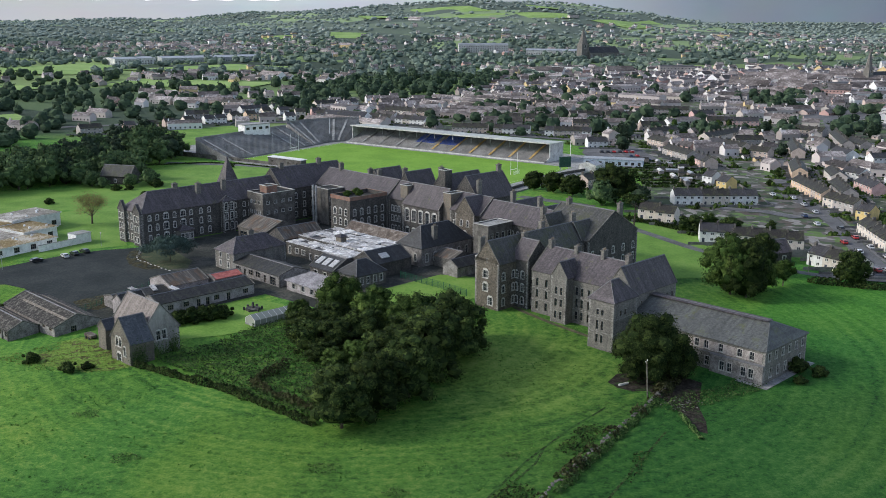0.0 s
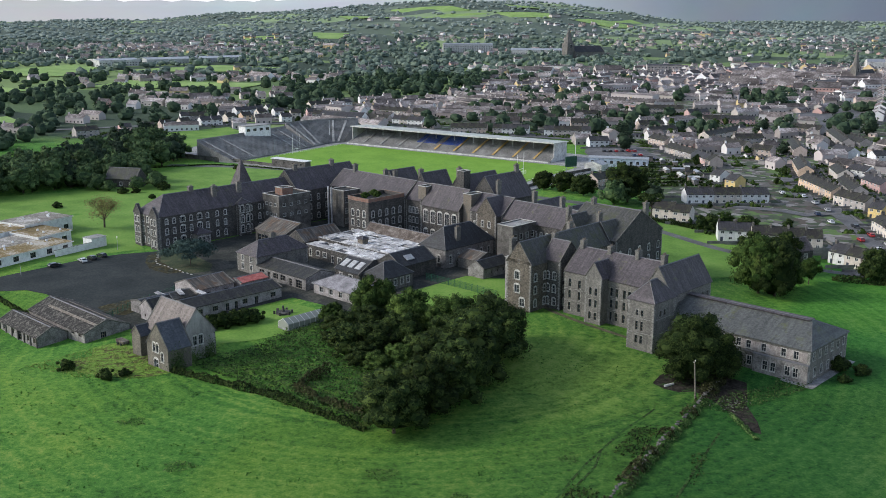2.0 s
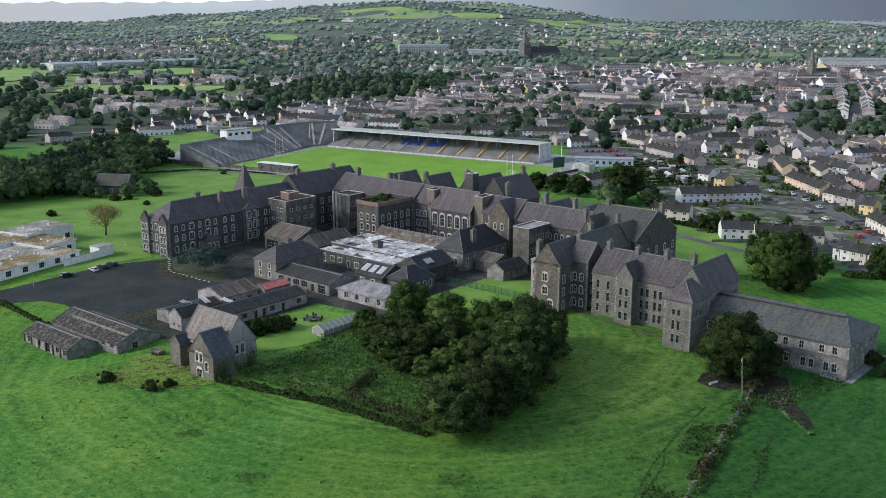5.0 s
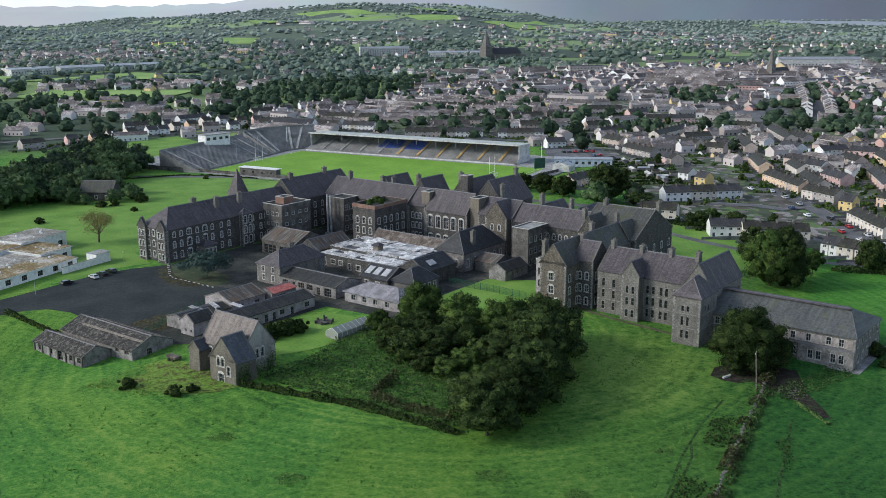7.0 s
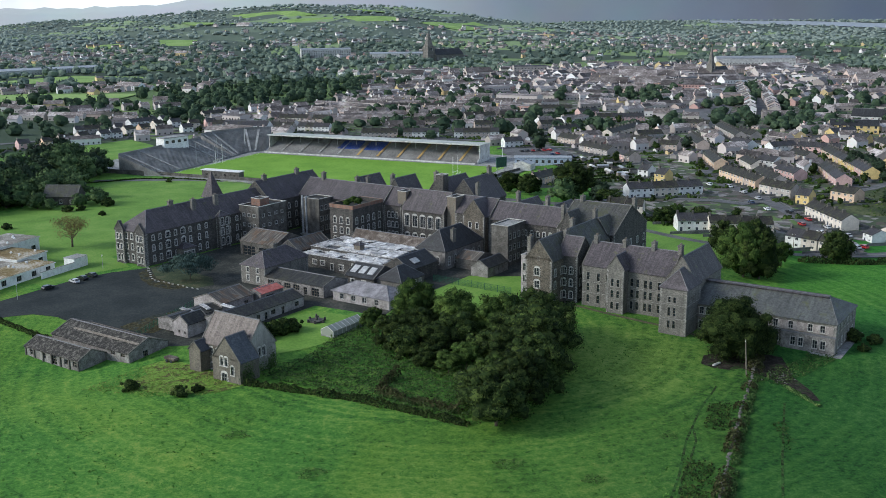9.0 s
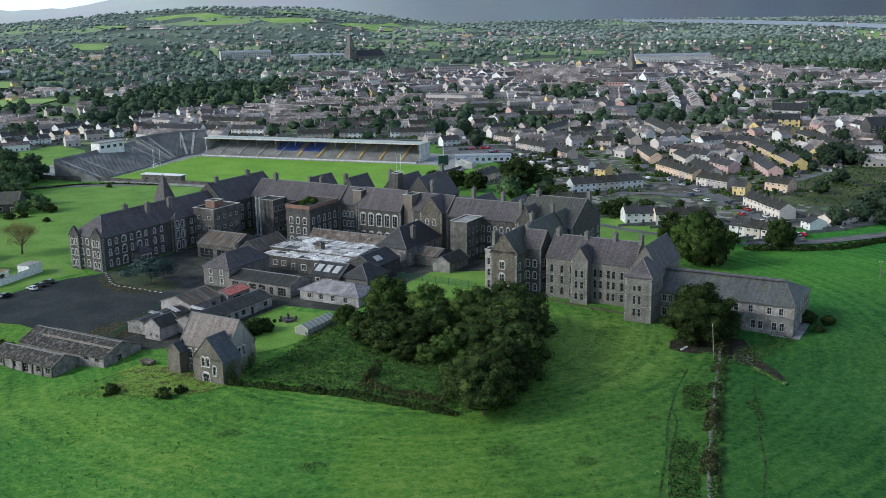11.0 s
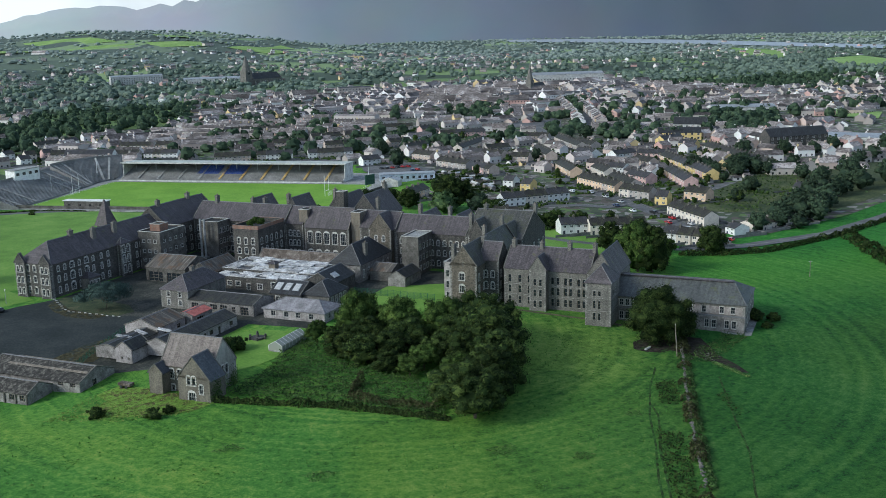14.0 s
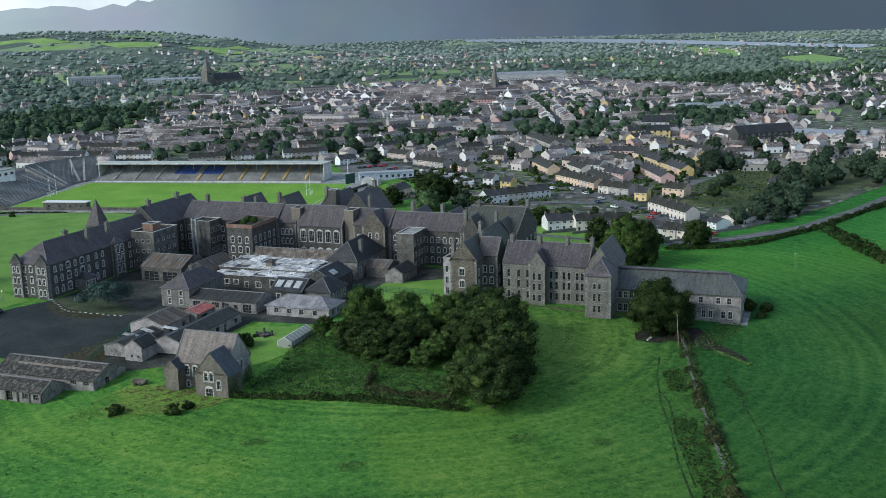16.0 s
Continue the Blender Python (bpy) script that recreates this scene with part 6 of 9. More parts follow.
terrace_bank([(-424, 400, 180), (-425, 430, 180), (-427, 455, 178), (-429, 474, 170)], "stepped dark concrete terrace behind the goal", 24)
terrace_bank([(-429, 475, 168), (-431, 486, 152), (-431, 494, 134), (-428, 501, 108)], "curved stepped terrace at the corner of the pitch", 25, 0.42)
x, y = at_st(-453, 448)
pb = thing("press_box", Matrix.Translation((x, y, SG)) @ STAD @ pose(0, 0, 0, 0, 0, 78), "white flat-roofed press box on the terrace", "press box")
make_walls(pb, (-9, 9, -3.6, 3.6), 14.2, WHITE_PAINT, {"S": [(spaced(18, 4, 2.2), 11.2, 2.4, 1.6, "bare")], "E": [(spaced(7.2, 2, 2.0), 11.2, 2.2, 1.6, "bare")]}, "", None)
part("roof", box_bm(-9.4, 9.4, -4.0, 4.0, 14.2, 14.6), CONCRETE, pb)

# walls, dugout and sheds round the ground
def long_wall(name, pts, h, t, mat, label, category, base=-0.3):
    th = thing(name, pose(0, 0, 0), label, category)
    for (ax, ay), (bx, by) in zip(pts, pts[1:]):
        length = math.hypot(bx - ax, by - ay)
        k = max(1, int(length / 14))
        for i in range(k):
            cx, cy = ax + (bx - ax) * i / k, ay + (by - ay) * i / k
            part("panel", box_bm(0, length / k + 0.02, -t / 2, t / 2, base, h), mat, th).matrix_basis = pose(cx, cy, ground_z(cx, cy), 0, 0, math.degrees(math.atan2(by - ay, bx - ax)))
    return th


long_wall("boundary_wall", [at_st(a, b) for a, b in ((-470, 396), (-420, 402), (-330, 405), (-250, 404))], 2.6, 0.4, RENDER_GREY, "grey rendered wall round the sports ground", "wall")
long_wall("boundary_wall", [at_st(a, b) for a, b in ((-250, 404), (-252, 470), (-246, 500))], 2.4, 0.4, STONE, "dark stone wall round the sports ground", "wall")
ribbon("stadium_lane", [(-150, 556), (-110, 549), (-80, 540), (-40, 508), (20, 470), (66, 436)], 6, ROAD, "service lane along the sports ground wall", "lane", 0.1)
x, y = at_st(-388, 407.5)
dug = thing("dugout", Matrix.Translation((x, y, SG + 0.1)) @ STAD, "flat-roofed pale dugout hut beside the pitch", "dugout")
make_walls(dug, (-12, 12, -2.2, 2.2), 3.6, RENDER_GREY, {"S": [(spaced(24, 4, 3), 1.0, 1.4, 1.2, "bare")]}, "", None)
part("roof", box_bm(-12.5, 12.5, -2.6, 2.6, 3.6, 3.95), WHITE_PAINT, dug)
x, y = at_st(-243, 512)
BLUE_SHEET = surface("pale_blue_cladding", (0.26, 0.31, 0.38), (0.36, 0.42, 0.5), (0.48, 0.54, 0.6), 0.6, 4, 0.6, 0.1)
hoard = thing("clubhouse", Matrix.Translation((x, y, SG)) @ STAD @ pose(0, 0, 0, 0, 0, 20), "pale blue and white clad clubhouse", "clubhouse")
make_walls(hoard, (-16, 16, -4, 4), 4.4, BLUE_SHEET, {"S": [(spaced(32, 9, 2), 1.6, 1.6, 1.6, "bare")]}, "", None)
part("roof", box_bm(-16.3, 16.3, -4.3, 4.3, 4.4, 4.7), METAL_GREY, hoard)
x, y = at_st(-247, 492)
kiosk = thing("kiosk", Matrix.Translation((x, y, SG)) @ STAD, "white shed with a shallow metal roof", "shed")
make_walls(kiosk, (-5, 5, -4, 4), 3.4, RENDER_WHITE, {}, "SN", 5.0)
make_roof(kiosk, (-5, 5, -4, 4), 3.4, 5.0, "q", ("gable", "gable"), METAL_GREY, 0.3, False)
x, y = at_st(-256, 480)
sb = thing("scoreboard", Matrix.Translation((x, y, SG)) @ STAD @ pose(0, 0, 0, 0, 0, 60), "dark green scoreboard on two posts", "scoreboard")
part("board", box_bm(-3.5, 3.5, -0.3, 0.3, 2.5, 8), surface("dark_green_board", (0.01, 0.04, 0.025), (0.015, 0.06, 0.04), (0.03, 0.085, 0.055), 1, 5, 0.6, 0.05), sb)
for s in (-2.6, 2.6):
    part("post", box_bm(s - 0.15, s + 0.15, 0.3, 0.6, 0, 8), METAL_GREY, sb)
for a, b, h in ((-262, 497, 14), (-438, 500, 14)):
    x, y = at_st(a, b)
    fl = thing("lamp_mast", Matrix.Translation((x, y, SG)), "tall slim pale mast at the end of the stand", "mast", "masts of the sports ground")
    bm = bmesh.new()
    bmesh.ops.create_cone(bm, segments=8, radius1=0.22, radius2=0.12, depth=h, cap_ends=True, matrix=pose(0, 0, h / 2))
    part("shaft", bm, WHITE_PAINT, fl)


# ---- trees and hedges ----
def quads_mesh(name, corners, mat, normals=None):
    """A mesh of loose four-cornered leaves; corners: (n, 4, 3)."""
    n_ = len(corners)
    me = bpy.data.meshes.new(name)
    me.vertices.add(4 * n_)
    me.vertices.foreach_set("co", np.ascontiguousarray(corners, dtype=np.float32).ravel())
    me.loops.add(4 * n_)
    me.loops.foreach_set("vertex_index", np.arange(4 * n_, dtype=np.int32))
    me.polygons.add(n_)
    me.polygons.foreach_set("loop_start", np.arange(0, 4 * n_, 4, dtype=np.int32))
    me.update(calc_edges=True)
    me.materials.append(mat)
    if normals is not None:
        me.polygons.foreach_set("use_smooth", [True] * n_)
        nn_ = normals / (np.linalg.norm(normals, axis=1, keepdims=True) + 1e-9)
        me.normals_split_custom_set(np.repeat(nn_, 4, axis=0).tolist())
    return me


def leaf_quads(rng, pos, nrm, size):
    n_ = len(pos)
    nrm = nrm / (np.linalg.norm(nrm, axis=1, keepdims=True) + 1e-9)
    t = rng.normal(size=(n_, 3))
    t -= nrm * (t * nrm).sum(1, keepdims=True)
    t /= np.linalg.norm(t, axis=1, keepdims=True) + 1e-9
    b = np.cross(nrm, t)
    s = size * rng.uniform(0.55, 1.4, (n_, 1))
    bend = nrm * s * rng.uniform(-0.25, 0.25, (n_, 1))
    return np.stack([pos - t * s, pos - b * s * 0.62 + bend, pos + t * s, pos + b * s * 0.62 + bend], axis=1)


def clump_places(seed, h, r, lumps, base, top):
    """Where the clumps of a crown sit, and how large they are."""
    rng = np.random.default_rng(seed)
    zc, rz = h * (base + top) / 2, h * (top - base) / 2
    d = rng.normal(size=(lumps, 3))
    d /= np.linalg.norm(d, axis=1, keepdims=True)
    d[:, 2] = np.where(d[:, 2] < -0.5, -d[:, 2], d[:, 2])
    f = rng.uniform(0.55, 1.0, (lumps, 1))
    c = d * f * np.array([r, r, rz]) + np.array([0, 0, zc])
    return rng, d, c, r * rng.uniform(0.16, 0.32, lumps), zc, rz


def clump_quads(seed, h, r, lumps, base, top, flat, seg=6, rings=4):
    """The dense inside of each clump: a small uneven ball, shaded as a whole."""
    rng, d, c, lr, zc, rz = clump_places(seed, h, r, lumps, base, top)
    out, nrm = [], []
    for i in range(lumps):
        g = np.zeros((rings + 1, seg, 3))
        for a in range(rings + 1):
            th_ = math.pi * (0.04 + 0.92 * a / rings)
            for b_ in range(seg):
                ph = 2 * math.pi * (b_ + 0.5 * (a % 2)) / seg
                g[a, b_] = (math.sin(th_) * math.cos(ph), math.sin(th_) * math.sin(ph), math.cos(th_))
        g *= rng.uniform(0.5, 0.82, (rings + 1, seg, 1))
        n_ = np.roll(g, -1, axis=1)
        q = np.stack([g[:-1], g[1:], n_[1:], n_[:-1]], axis=2).reshape(-1, 4, 3)
        nrm.append(q.mean(axis=1) + 0.6 * d[i])
        out.append(q * lr[i] * np.array([1, 1, 0.8 * flat]) + c[i])
    return np.concatenate(out), np.concatenate(nrm)


def crown_quads(seed, h, r, lumps, leaves, size, base=0.12, top=1.0, flat=1.0, rounded=False):
    rng, d, c, lr, zc, rz = clump_places(seed, h, r, lumps, base, top)
    out, round_ = [], []
    for i in range(lumps):
        e = rng.normal(size=(leaves, 3))
        e /= np.linalg.norm(e, axis=1, keepdims=True)
        p = c[i] + e * (lr[i] * rng.uniform(0.62, 1.16, (leaves, 1))) * np.array([1, 1, 0.8 * flat])
        keep = np.linalg.norm((p - [0, 0, zc]) / [r, r, rz], axis=1) > 0.55
        p, e = p[keep], e[keep]
        g = e * 0.9 + rng.normal(size=e.shape) * 0.3 + [0, 0, 0.2]
        out.append(leaf_quads(rng, p, g, size))
        round_.append(0.7 * e + 0.6 * g + 0.5 * d[i])
    if rounded:
        return np.concatenate(out), np.concatenate(round_)
    return np.concatenate(out)


def shell_quads(rng, h, r, base, top, seg, rings, k):
    """The closed inner mass of a crown: an uneven lumpy skin."""
    zc, rz = h * (base + top) / 2, h * (top - base) / 2
    off = rng.uniform(0, 50)
    g = np.zeros((rings + 1, seg, 3))
    for i in range(rings + 1):
        th_ = math.pi * (0.03 + 0.94 * i / rings)
        for j in range(seg):
            ph = 2 * math.pi * (j + 0.5 * (i % 2)) / seg
            d = np.array([math.sin(th_) * math.cos(ph), math.sin(th_) * math.sin(ph), math.cos(th_)])
            v = k * (1 + 0.42 * noise.noise((d[0] * 1.9 + off, d[1] * 1.9, d[2] * 1.9)) + 0.2 * noise.noise((d[0] * 4.5, d[1] * 4.5 + off, d[2] * 4.5)))
            g[i, j] = d * v * [r, r, rz] + [0, 0, zc]
    n_ = np.roll(g, -1, axis=1)
    return np.stack([g[:-1], g[1:], n_[1:], n_[:-1]], axis=2).reshape(-1, 4, 3)


def limb(bm, a, b, ra, rb, seg=6):
    a, b = Vector(a), Vector(b)
    q = (b - a).to_track_quat("Z", "Y").to_matrix().to_4x4()
    bmesh.ops.create_cone(bm, segments=seg, radius1=ra, radius2=rb, depth=(b - a).length, cap_ends=True, matrix=Matrix.Translation((a + b) / 2) @ q)


def trunk_bm(seed, h, r, limbs=7):
    rnd = random.Random(seed)
    bm = bmesh.new()
    limb(bm, (0, 0, -0.4), (0.1, 0, h * 0.45), h * 0.03, h * 0.018, 8)
    for i in range(limbs):
        a = i * 2.4 + rnd.random()
        z0_ = h * rnd.uniform(0.2, 0.45)
        e = (math.cos(a) * r * rnd.uniform(0.4, 0.7), math.sin(a) * r * rnd.uniform(0.4, 0.7), h * rnd.uniform(0.5, 0.82))
        limb(bm, (0.05, 0, z0_), e, h * 0.014, h * 0.004, 5)
    return bm


tree_kits = {}


def tree_kit(key, h, r, lumps, leaves, size, mat, label, name="tree", base=0.1, flat=1.0, seed=1, clumps=True):
    th = thing(name, pose(0, 0, -80), label, "tree")
    leaf, leaf_n = crown_quads(seed, h, r, lumps, leaves, size, base, 1.0, flat, True)
    skin = shell_quads(np.random.default_rng(seed), h, r, base, 1.0, 14, 9, 0.62 if flat > 0.6 else 0.3)
    if clumps:
        blob, blob_n = clump_quads(seed, h, r, lumps, base, 1.0, flat)
        leaf, leaf_n = np.concatenate([leaf, blob]), np.concatenate([leaf_n, blob_n])
    me_crown = quads_mesh("crown", np.concatenate([leaf, skin]), mat, np.concatenate([leaf_n, skin.mean(axis=1) - [0, 0, h * (base + 1) / 2]]))
    part("trunk", trunk_bm(seed, h, r), BARK, th)
    share("crown", me_crown, th)
    tree_kits[key] = [th, False]


def plant(key, x, y, scale=1.0, turn_=0.0, label="", group="", dz=-0.15, squash=1.0):
    kit = tree_kits[key]
    m = pose(x, y, ground_z(x, y) + dz, 0, 0, turn_) @ Matrix.Diagonal((scale, scale, scale * squash, 1))
    if kit[1]:
        ob = copy_thing(kit[0], m)
        ob.matrix_basis = m
    else:
        ob, kit[1] = kit[0], True
        ob.matrix_basis = m
    return tagged(ob, label, group=group)


tree_kit("oak_a", 13, 7.4, 60, 170, 0.21, LEAF_DARK, "large dark green broadleaf tree", base=-0.12, seed=11)
tree_kit("oak_b", 13, 7.0, 60, 170, 0.21, LEAF_DARK, "large dense dark broadleaf tree", base=-0.14, seed=23)
tree_kit("oak_c", 12, 6.8, 60, 170, 0.21, LEAF_MID, "large green broadleaf tree", base=-0.1, seed=37)
tree_kit("field_tree", 14.5, 9.0, 110, 300, 0.2, LEAF_DARK, "broad dense dark broadleaf tree", base=-0.16, seed=61)
tree_kit("grove_a", 14, 7.4, 36, 42, 0.5, LEAF_GROVE, "tall dark broadleaf tree", base=-0.1, seed=51)
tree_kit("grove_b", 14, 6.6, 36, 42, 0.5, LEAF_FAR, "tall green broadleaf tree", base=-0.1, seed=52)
tree_kit("round", 8, 4.6, 50, 90, 0.22, LEAF_DARK, "round dark green tree", base=-0.15, seed=5)
tree_kit("light", 9, 4.6, 50, 90, 0.22, LEAF_MID, "light green broadleaf tree", base=0.1, seed=8)
tree_kit("shrub", 2.2, 1.7, 16, 130, 0.14, LEAF_DARK, "low rounded dark shrub", "shrub", base=-0.15, seed=3)
tree_kit("garden", 5.5, 2.6, 16, 30, 0.28, LEAF_MID, "small green garden tree", base=0.12, seed=9)
tree_kit("garden_dark", 6.5, 2.8, 16, 30, 0.28, LEAF_DARK, "dark green garden tree", base=0.08, seed=19)
tree_kit("cedar", 5.0, 7.5, 60, 150, 0.2, foliage("blue_green_cedar_foliage", (0.022, 0.038, 0.033), (0.045, 0.072, 0.063), (0.085, 0.125, 0.108)), "low spreading blue-green cedar", base=0.25, flat=0.35, seed=14, clumps=False)

# the copse in front of the hospital
for k, x, y, s, q in (("oak_a", -19.8, 198.6, 0.98, 1.0), ("oak_b", -13, 207, 0.98, 1.0), ("oak_a", -21, 208, 0.8, 0.95), ("oak_a", -6.5, 215, 1.02, 1.02), ("oak_b", -3, 224, 1.08, 1.02), ("oak_a", 1, 233, 1.1, 1.04),
                      ("oak_b", 4, 242, 1.08, 1.04), ("oak_a", 3, 251, 1.02, 1.0), ("oak_c", -7, 249, 1.08, 1.05), ("oak_b", -10, 225, 0.98, 0.95), ("oak_a", -5, 239, 1.0, 1.0), ("oak_c", -16, 217, 0.82, 0.9),
                      ("oak_c", -17, 257, 1.02, 1.05), ("oak_c", -26, 265, 1.0, 1.2), ("oak_a", -28, 253, 0.86, 0.85), ("oak_b", -34, 253, 0.74, 0.85), ("round", -32, 244, 1.2, 0.9), ("round", -25, 242, 1.3, 0.9),
                      ("oak_a", -19, 247, 0.9, 0.88), ("light", -24, 230, 0.8, 0.8), ("light", -19, 233, 0.9, 0.85), ("round", -28, 236, 0.9, 0.8), ("light", -38, 268, 0.7, 1.0), ("round", -13, 235, 1.2, 0.95)):
    plant(k, x - 0.5, y, s * 1.03, (x * 37 + y * 11) % 360, "dense dark green tree in the copse", "trees of the copse", squash=q)
plant("field_tree", 50.4, 230, 1.0, 40, "broad dark tree beside bare earth in the pasture")
for k, x, y, s in (("oak_c", 88, 301, 1.2), ("oak_b", 92, 298, 1.0), ("oak_c", 99, 307, 0.7), ("oak_a", 104, 327, 0.85), ("oak_b", 96, 333, 0.75), ("round", 131, 316, 1.2), ("light", 108, 313, 0.8)):
    plant(k, x, y, s, x * 13 % 360, "tall green tree beside the lawn and drive", "trees by the drive", squash=1.25)
for k, x, y, s in (("oak_a", 77, 446, 1.35), ("grove_a", 70, 440, 0.9), ("round", 52, 470, 1.3), ("round", 44, 480, 1.2), ("round", 60, 462, 1.3), ("round", 98, 388, 0.95), ("light", 104, 392, 0.8), ("round", 111, 384, 1.0), ("grove_b", 86, 436, 0.75)):
    plant(k, x, y, s, x * 29 % 360, "dark mature tree behind the long range", "trees behind the hospital")
# grove beyond the lawn
rg = random.Random(4)
GROVE_EDGE = ((-226, 446), (-206, 457), (-188, 474), (-173, 490), (-163, 516), (-158, 550), (-151, 584))
for row in range(3):
    for i in range(17):
        k = i / 16 * 5.999
        (ax, ay), (bx, by) = GROVE_EDGE[int(k)], GROVE_EDGE[int(k) + 1]
        f = k - int(k)
        x, y = ax + (bx - ax) * f - 13 * row + rg.uniform(-3, 3), ay + (by - ay) * f + 9 * row + rg.uniform(-3, 3)
        plant(rg.choice(("grove_a", "grove_a", "grove_b")), x, y, rg.uniform(0.9, 1.2) + 0.08 * row, rg.uniform(0, 360), "tall dense tree in the grove beyond the lawn", "grove trees", squash=rg.uniform(0.9, 1.15))
for x, y, s in ((-168, 433, 1.3), (-149.5, 467, 1.5), (-144, 469, 1.3), (-134, 478, 1.9), (-133.5, 455, 1.0), (-111, 541, 1.0), (-66, 470, 1.4), (-60, 474, 1.2), (24, 498, 1.0)):
    plant("shrub", x, y, s, x * 7 % 360, "low dark rounded shrub on the mown lawn", "lawn shrubs")
for x, y, s in ((-100, 239, 1.3), (-88, 230, 1.25), (-84, 232, 0.9), (86, 234, 1.7), (90, 231, 1.3), (84, 226, 1.0)):
    plant("shrub", x, y, s, x * 17 % 360, "small dark bush in rough pasture", "pasture bushes")
for p, q, s in ((-239, 138.5, 1.9), (-238, 141.5, 2.0), (-237, 144.5, 2.0), (-236, 147.5, 1.95), (-235, 150.2, 1.7)):
    x, y = at_pq(p, q)
    plant("shrub", x, y, s, p * 31 % 360, "clipped dark green hedge bush beside the lawn", "clipped hedge")
x, y = at_pq(-300, 172)
plant("cedar", x, y, 1.1, 20, "low spreading blue-green cedar beside the yard", dz=0, squash=1.5)
for p, q in ((-289, 240), (-287, 244), (-291, 246)):
    x, y = at_pq(p, q)
    ob = plant("light", x, y, 0.36, p * 5 % 360, "self-sown green shrub growing on the flat roof", "roof shrubs")
    ob.location.z = 12.7

plant("garden", -36, 261.5, 1.1, 30, "narrow pointed dark bush above the brambles", "bushes by the lawn", squash=1.1)
# the bare autumn tree on the lawn
aut = thing("autumn_tree", pose(-136.5, 394, ground_z(-136.5, 394)), "sparse yellow-brown autumn tree on the lawn", "tree")
bm = bmesh.new()
ra = random.Random(6)
limb(bm, (0, 0, -0.3), (0.2, 0, 4.4), 0.42, 0.3, 8)
tips = []
for i in range(11):
    a = i * 2.4
    b = Vector((0.2 + math.cos(a) * ra.uniform(1.6, 3.2), math.sin(a) * ra.uniform(1.6, 3.2), ra.uniform(4.6, 8.6)))
    limb(bm, (0.2, 0, ra.uniform(2.6, 4.4)), b, 0.16, 0.08, 5)
    for j in range(5):
        c = b + Vector((ra.uniform(-2, 2) + math.cos(a) * 1.3, ra.uniform(-2, 2) + math.sin(a) * 1.3, ra.uniform(0.4, 3.0)))
        limb(bm, b, c, 0.06, 0.025, 4)
        tips.append(c)
part("trunk", bm, BARK, aut)
rng = np.random.default_rng(6)
tp = np.array([tuple(c) for c in tips])
tp = np.repeat(tp, 60, axis=0) + rng.normal(size=(len(tp) * 60, 3)) * 0.9
share("crown", quads_mesh("crown", leaf_quads(rng, tp, rng.normal(size=tp.shape), 0.2), LEAF_AUTUMN), aut)
# tall flat-topped pine behind the gable block
pine = thing("pine_tree", pose(76, 396, ground_z(76, 396)), "tall flat-topped pine with a bare trunk", "tree")
bm = bmesh.new()
limb(bm, (0, 0, -0.3), (0.4, 0, 10), 0.32, 0.2, 8)
for i in range(7):
    limb(bm, (0.3, 0, 7 + 0.4 * i), (math.cos(i * 2.2) * 4, math.sin(i * 2.2) * 4, 10.5 + (i % 3) * 0.6), 0.1, 0.04, 5)
part("trunk", bm, BARK, pine)
cq = crown_quads(31, 4.2, 6.0, 22, 90, 0.3, 0.1, 1.0, 0.5) + np.array([0, 0, 9.0])
share("crown", quads_mesh("crown", cq, LEAF_DARK), pine)


def inside(x, y, poly):
    ok = False
    for (x0, y0), (x1, y1) in zip(poly, poly[1:] + poly[:1]):
        if (y0 > y) != (y1 > y) and x < (x1 - x0) * (y - y0) / (y1 - y0) + x0:
            ok = not ok
    return ok


def scrub(name, poly, per_m2, height, size, mat, label, category, seed, step=2.6):
    """A tangle of low growth: many small leaves over uneven mounds."""
    rng = np.random.default_rng(seed)
    xs, ys = [p[0] for p in poly], [p[1] for p in poly]
    pts = []
    count = int((max(xs) - min(xs)) * (max(ys) - min(ys)) * per_m2)
    for x, y in zip(rng.uniform(min(xs), max(xs), count), rng.uniform(min(ys), max(ys), count)):
        if inside(x, y, poly):
            hh = height * (0.45 + 0.55 * noise.noise((x / step, y / step, seed)) + 0.35 * noise.noise((x, y, seed)))
            if hh > 0.05:
                pts.append((x, y, ground_z(x, y) + hh * rng.uniform(0.5, 1.0)))
    pts = np.array(pts)
    nn = rng.normal(size=pts.shape) * 0.5 + [0, 0, 0.9]
    return tagged(new(name, quads_mesh(name, leaf_quads(rng, pts, nn, size), mat)), label, category, kind="stuff")


def hedge(name, pts, width, height, per_m, size, mat, label, seed, gap=0.0):
    rng = np.random.default_rng(seed)
    out, nn = [], []
    for (x0, y0), (x1, y1) in zip(pts, pts[1:]):
        length = math.hypot(x1 - x0, y1 - y0)
        d = ((x1 - x0) / length, (y1 - y0) / length)
        for _ in range(int(length * per_m)):
            s = rng.uniform(0, length)
            x, y = x0 + d[0] * s, y0 + d[1] * s
            v = 0.65 + 0.5 * noise.noise((x / 3.5, y / 3.5, seed)) + 0.25 * noise.noise((x, y, seed + 1))
            if v < gap:
                continue
            a = rng.uniform(0, math.pi)
            rr = rng.uniform(0.75, 1.05)
            off, up = math.cos(a) * width / 2 * v * rr, math.sin(a) * height * v * rr
            gx_, gy_ = x - d[1] * off, y + d[0] * off
            out.append((gx_, gy_, ground_z(gx_, gy_) + up))
            nn.append((-d[1] * math.cos(a), d[0] * math.cos(a), math.sin(a)))
    out, nn = np.array(out), np.array(nn)
    nn = nn + rng.normal(size=nn.shape) * 0.5
    return tagged(new(name, quads_mesh(name, leaf_quads(rng, out, nn, size), mat)), label, "hedge", kind="stuff")


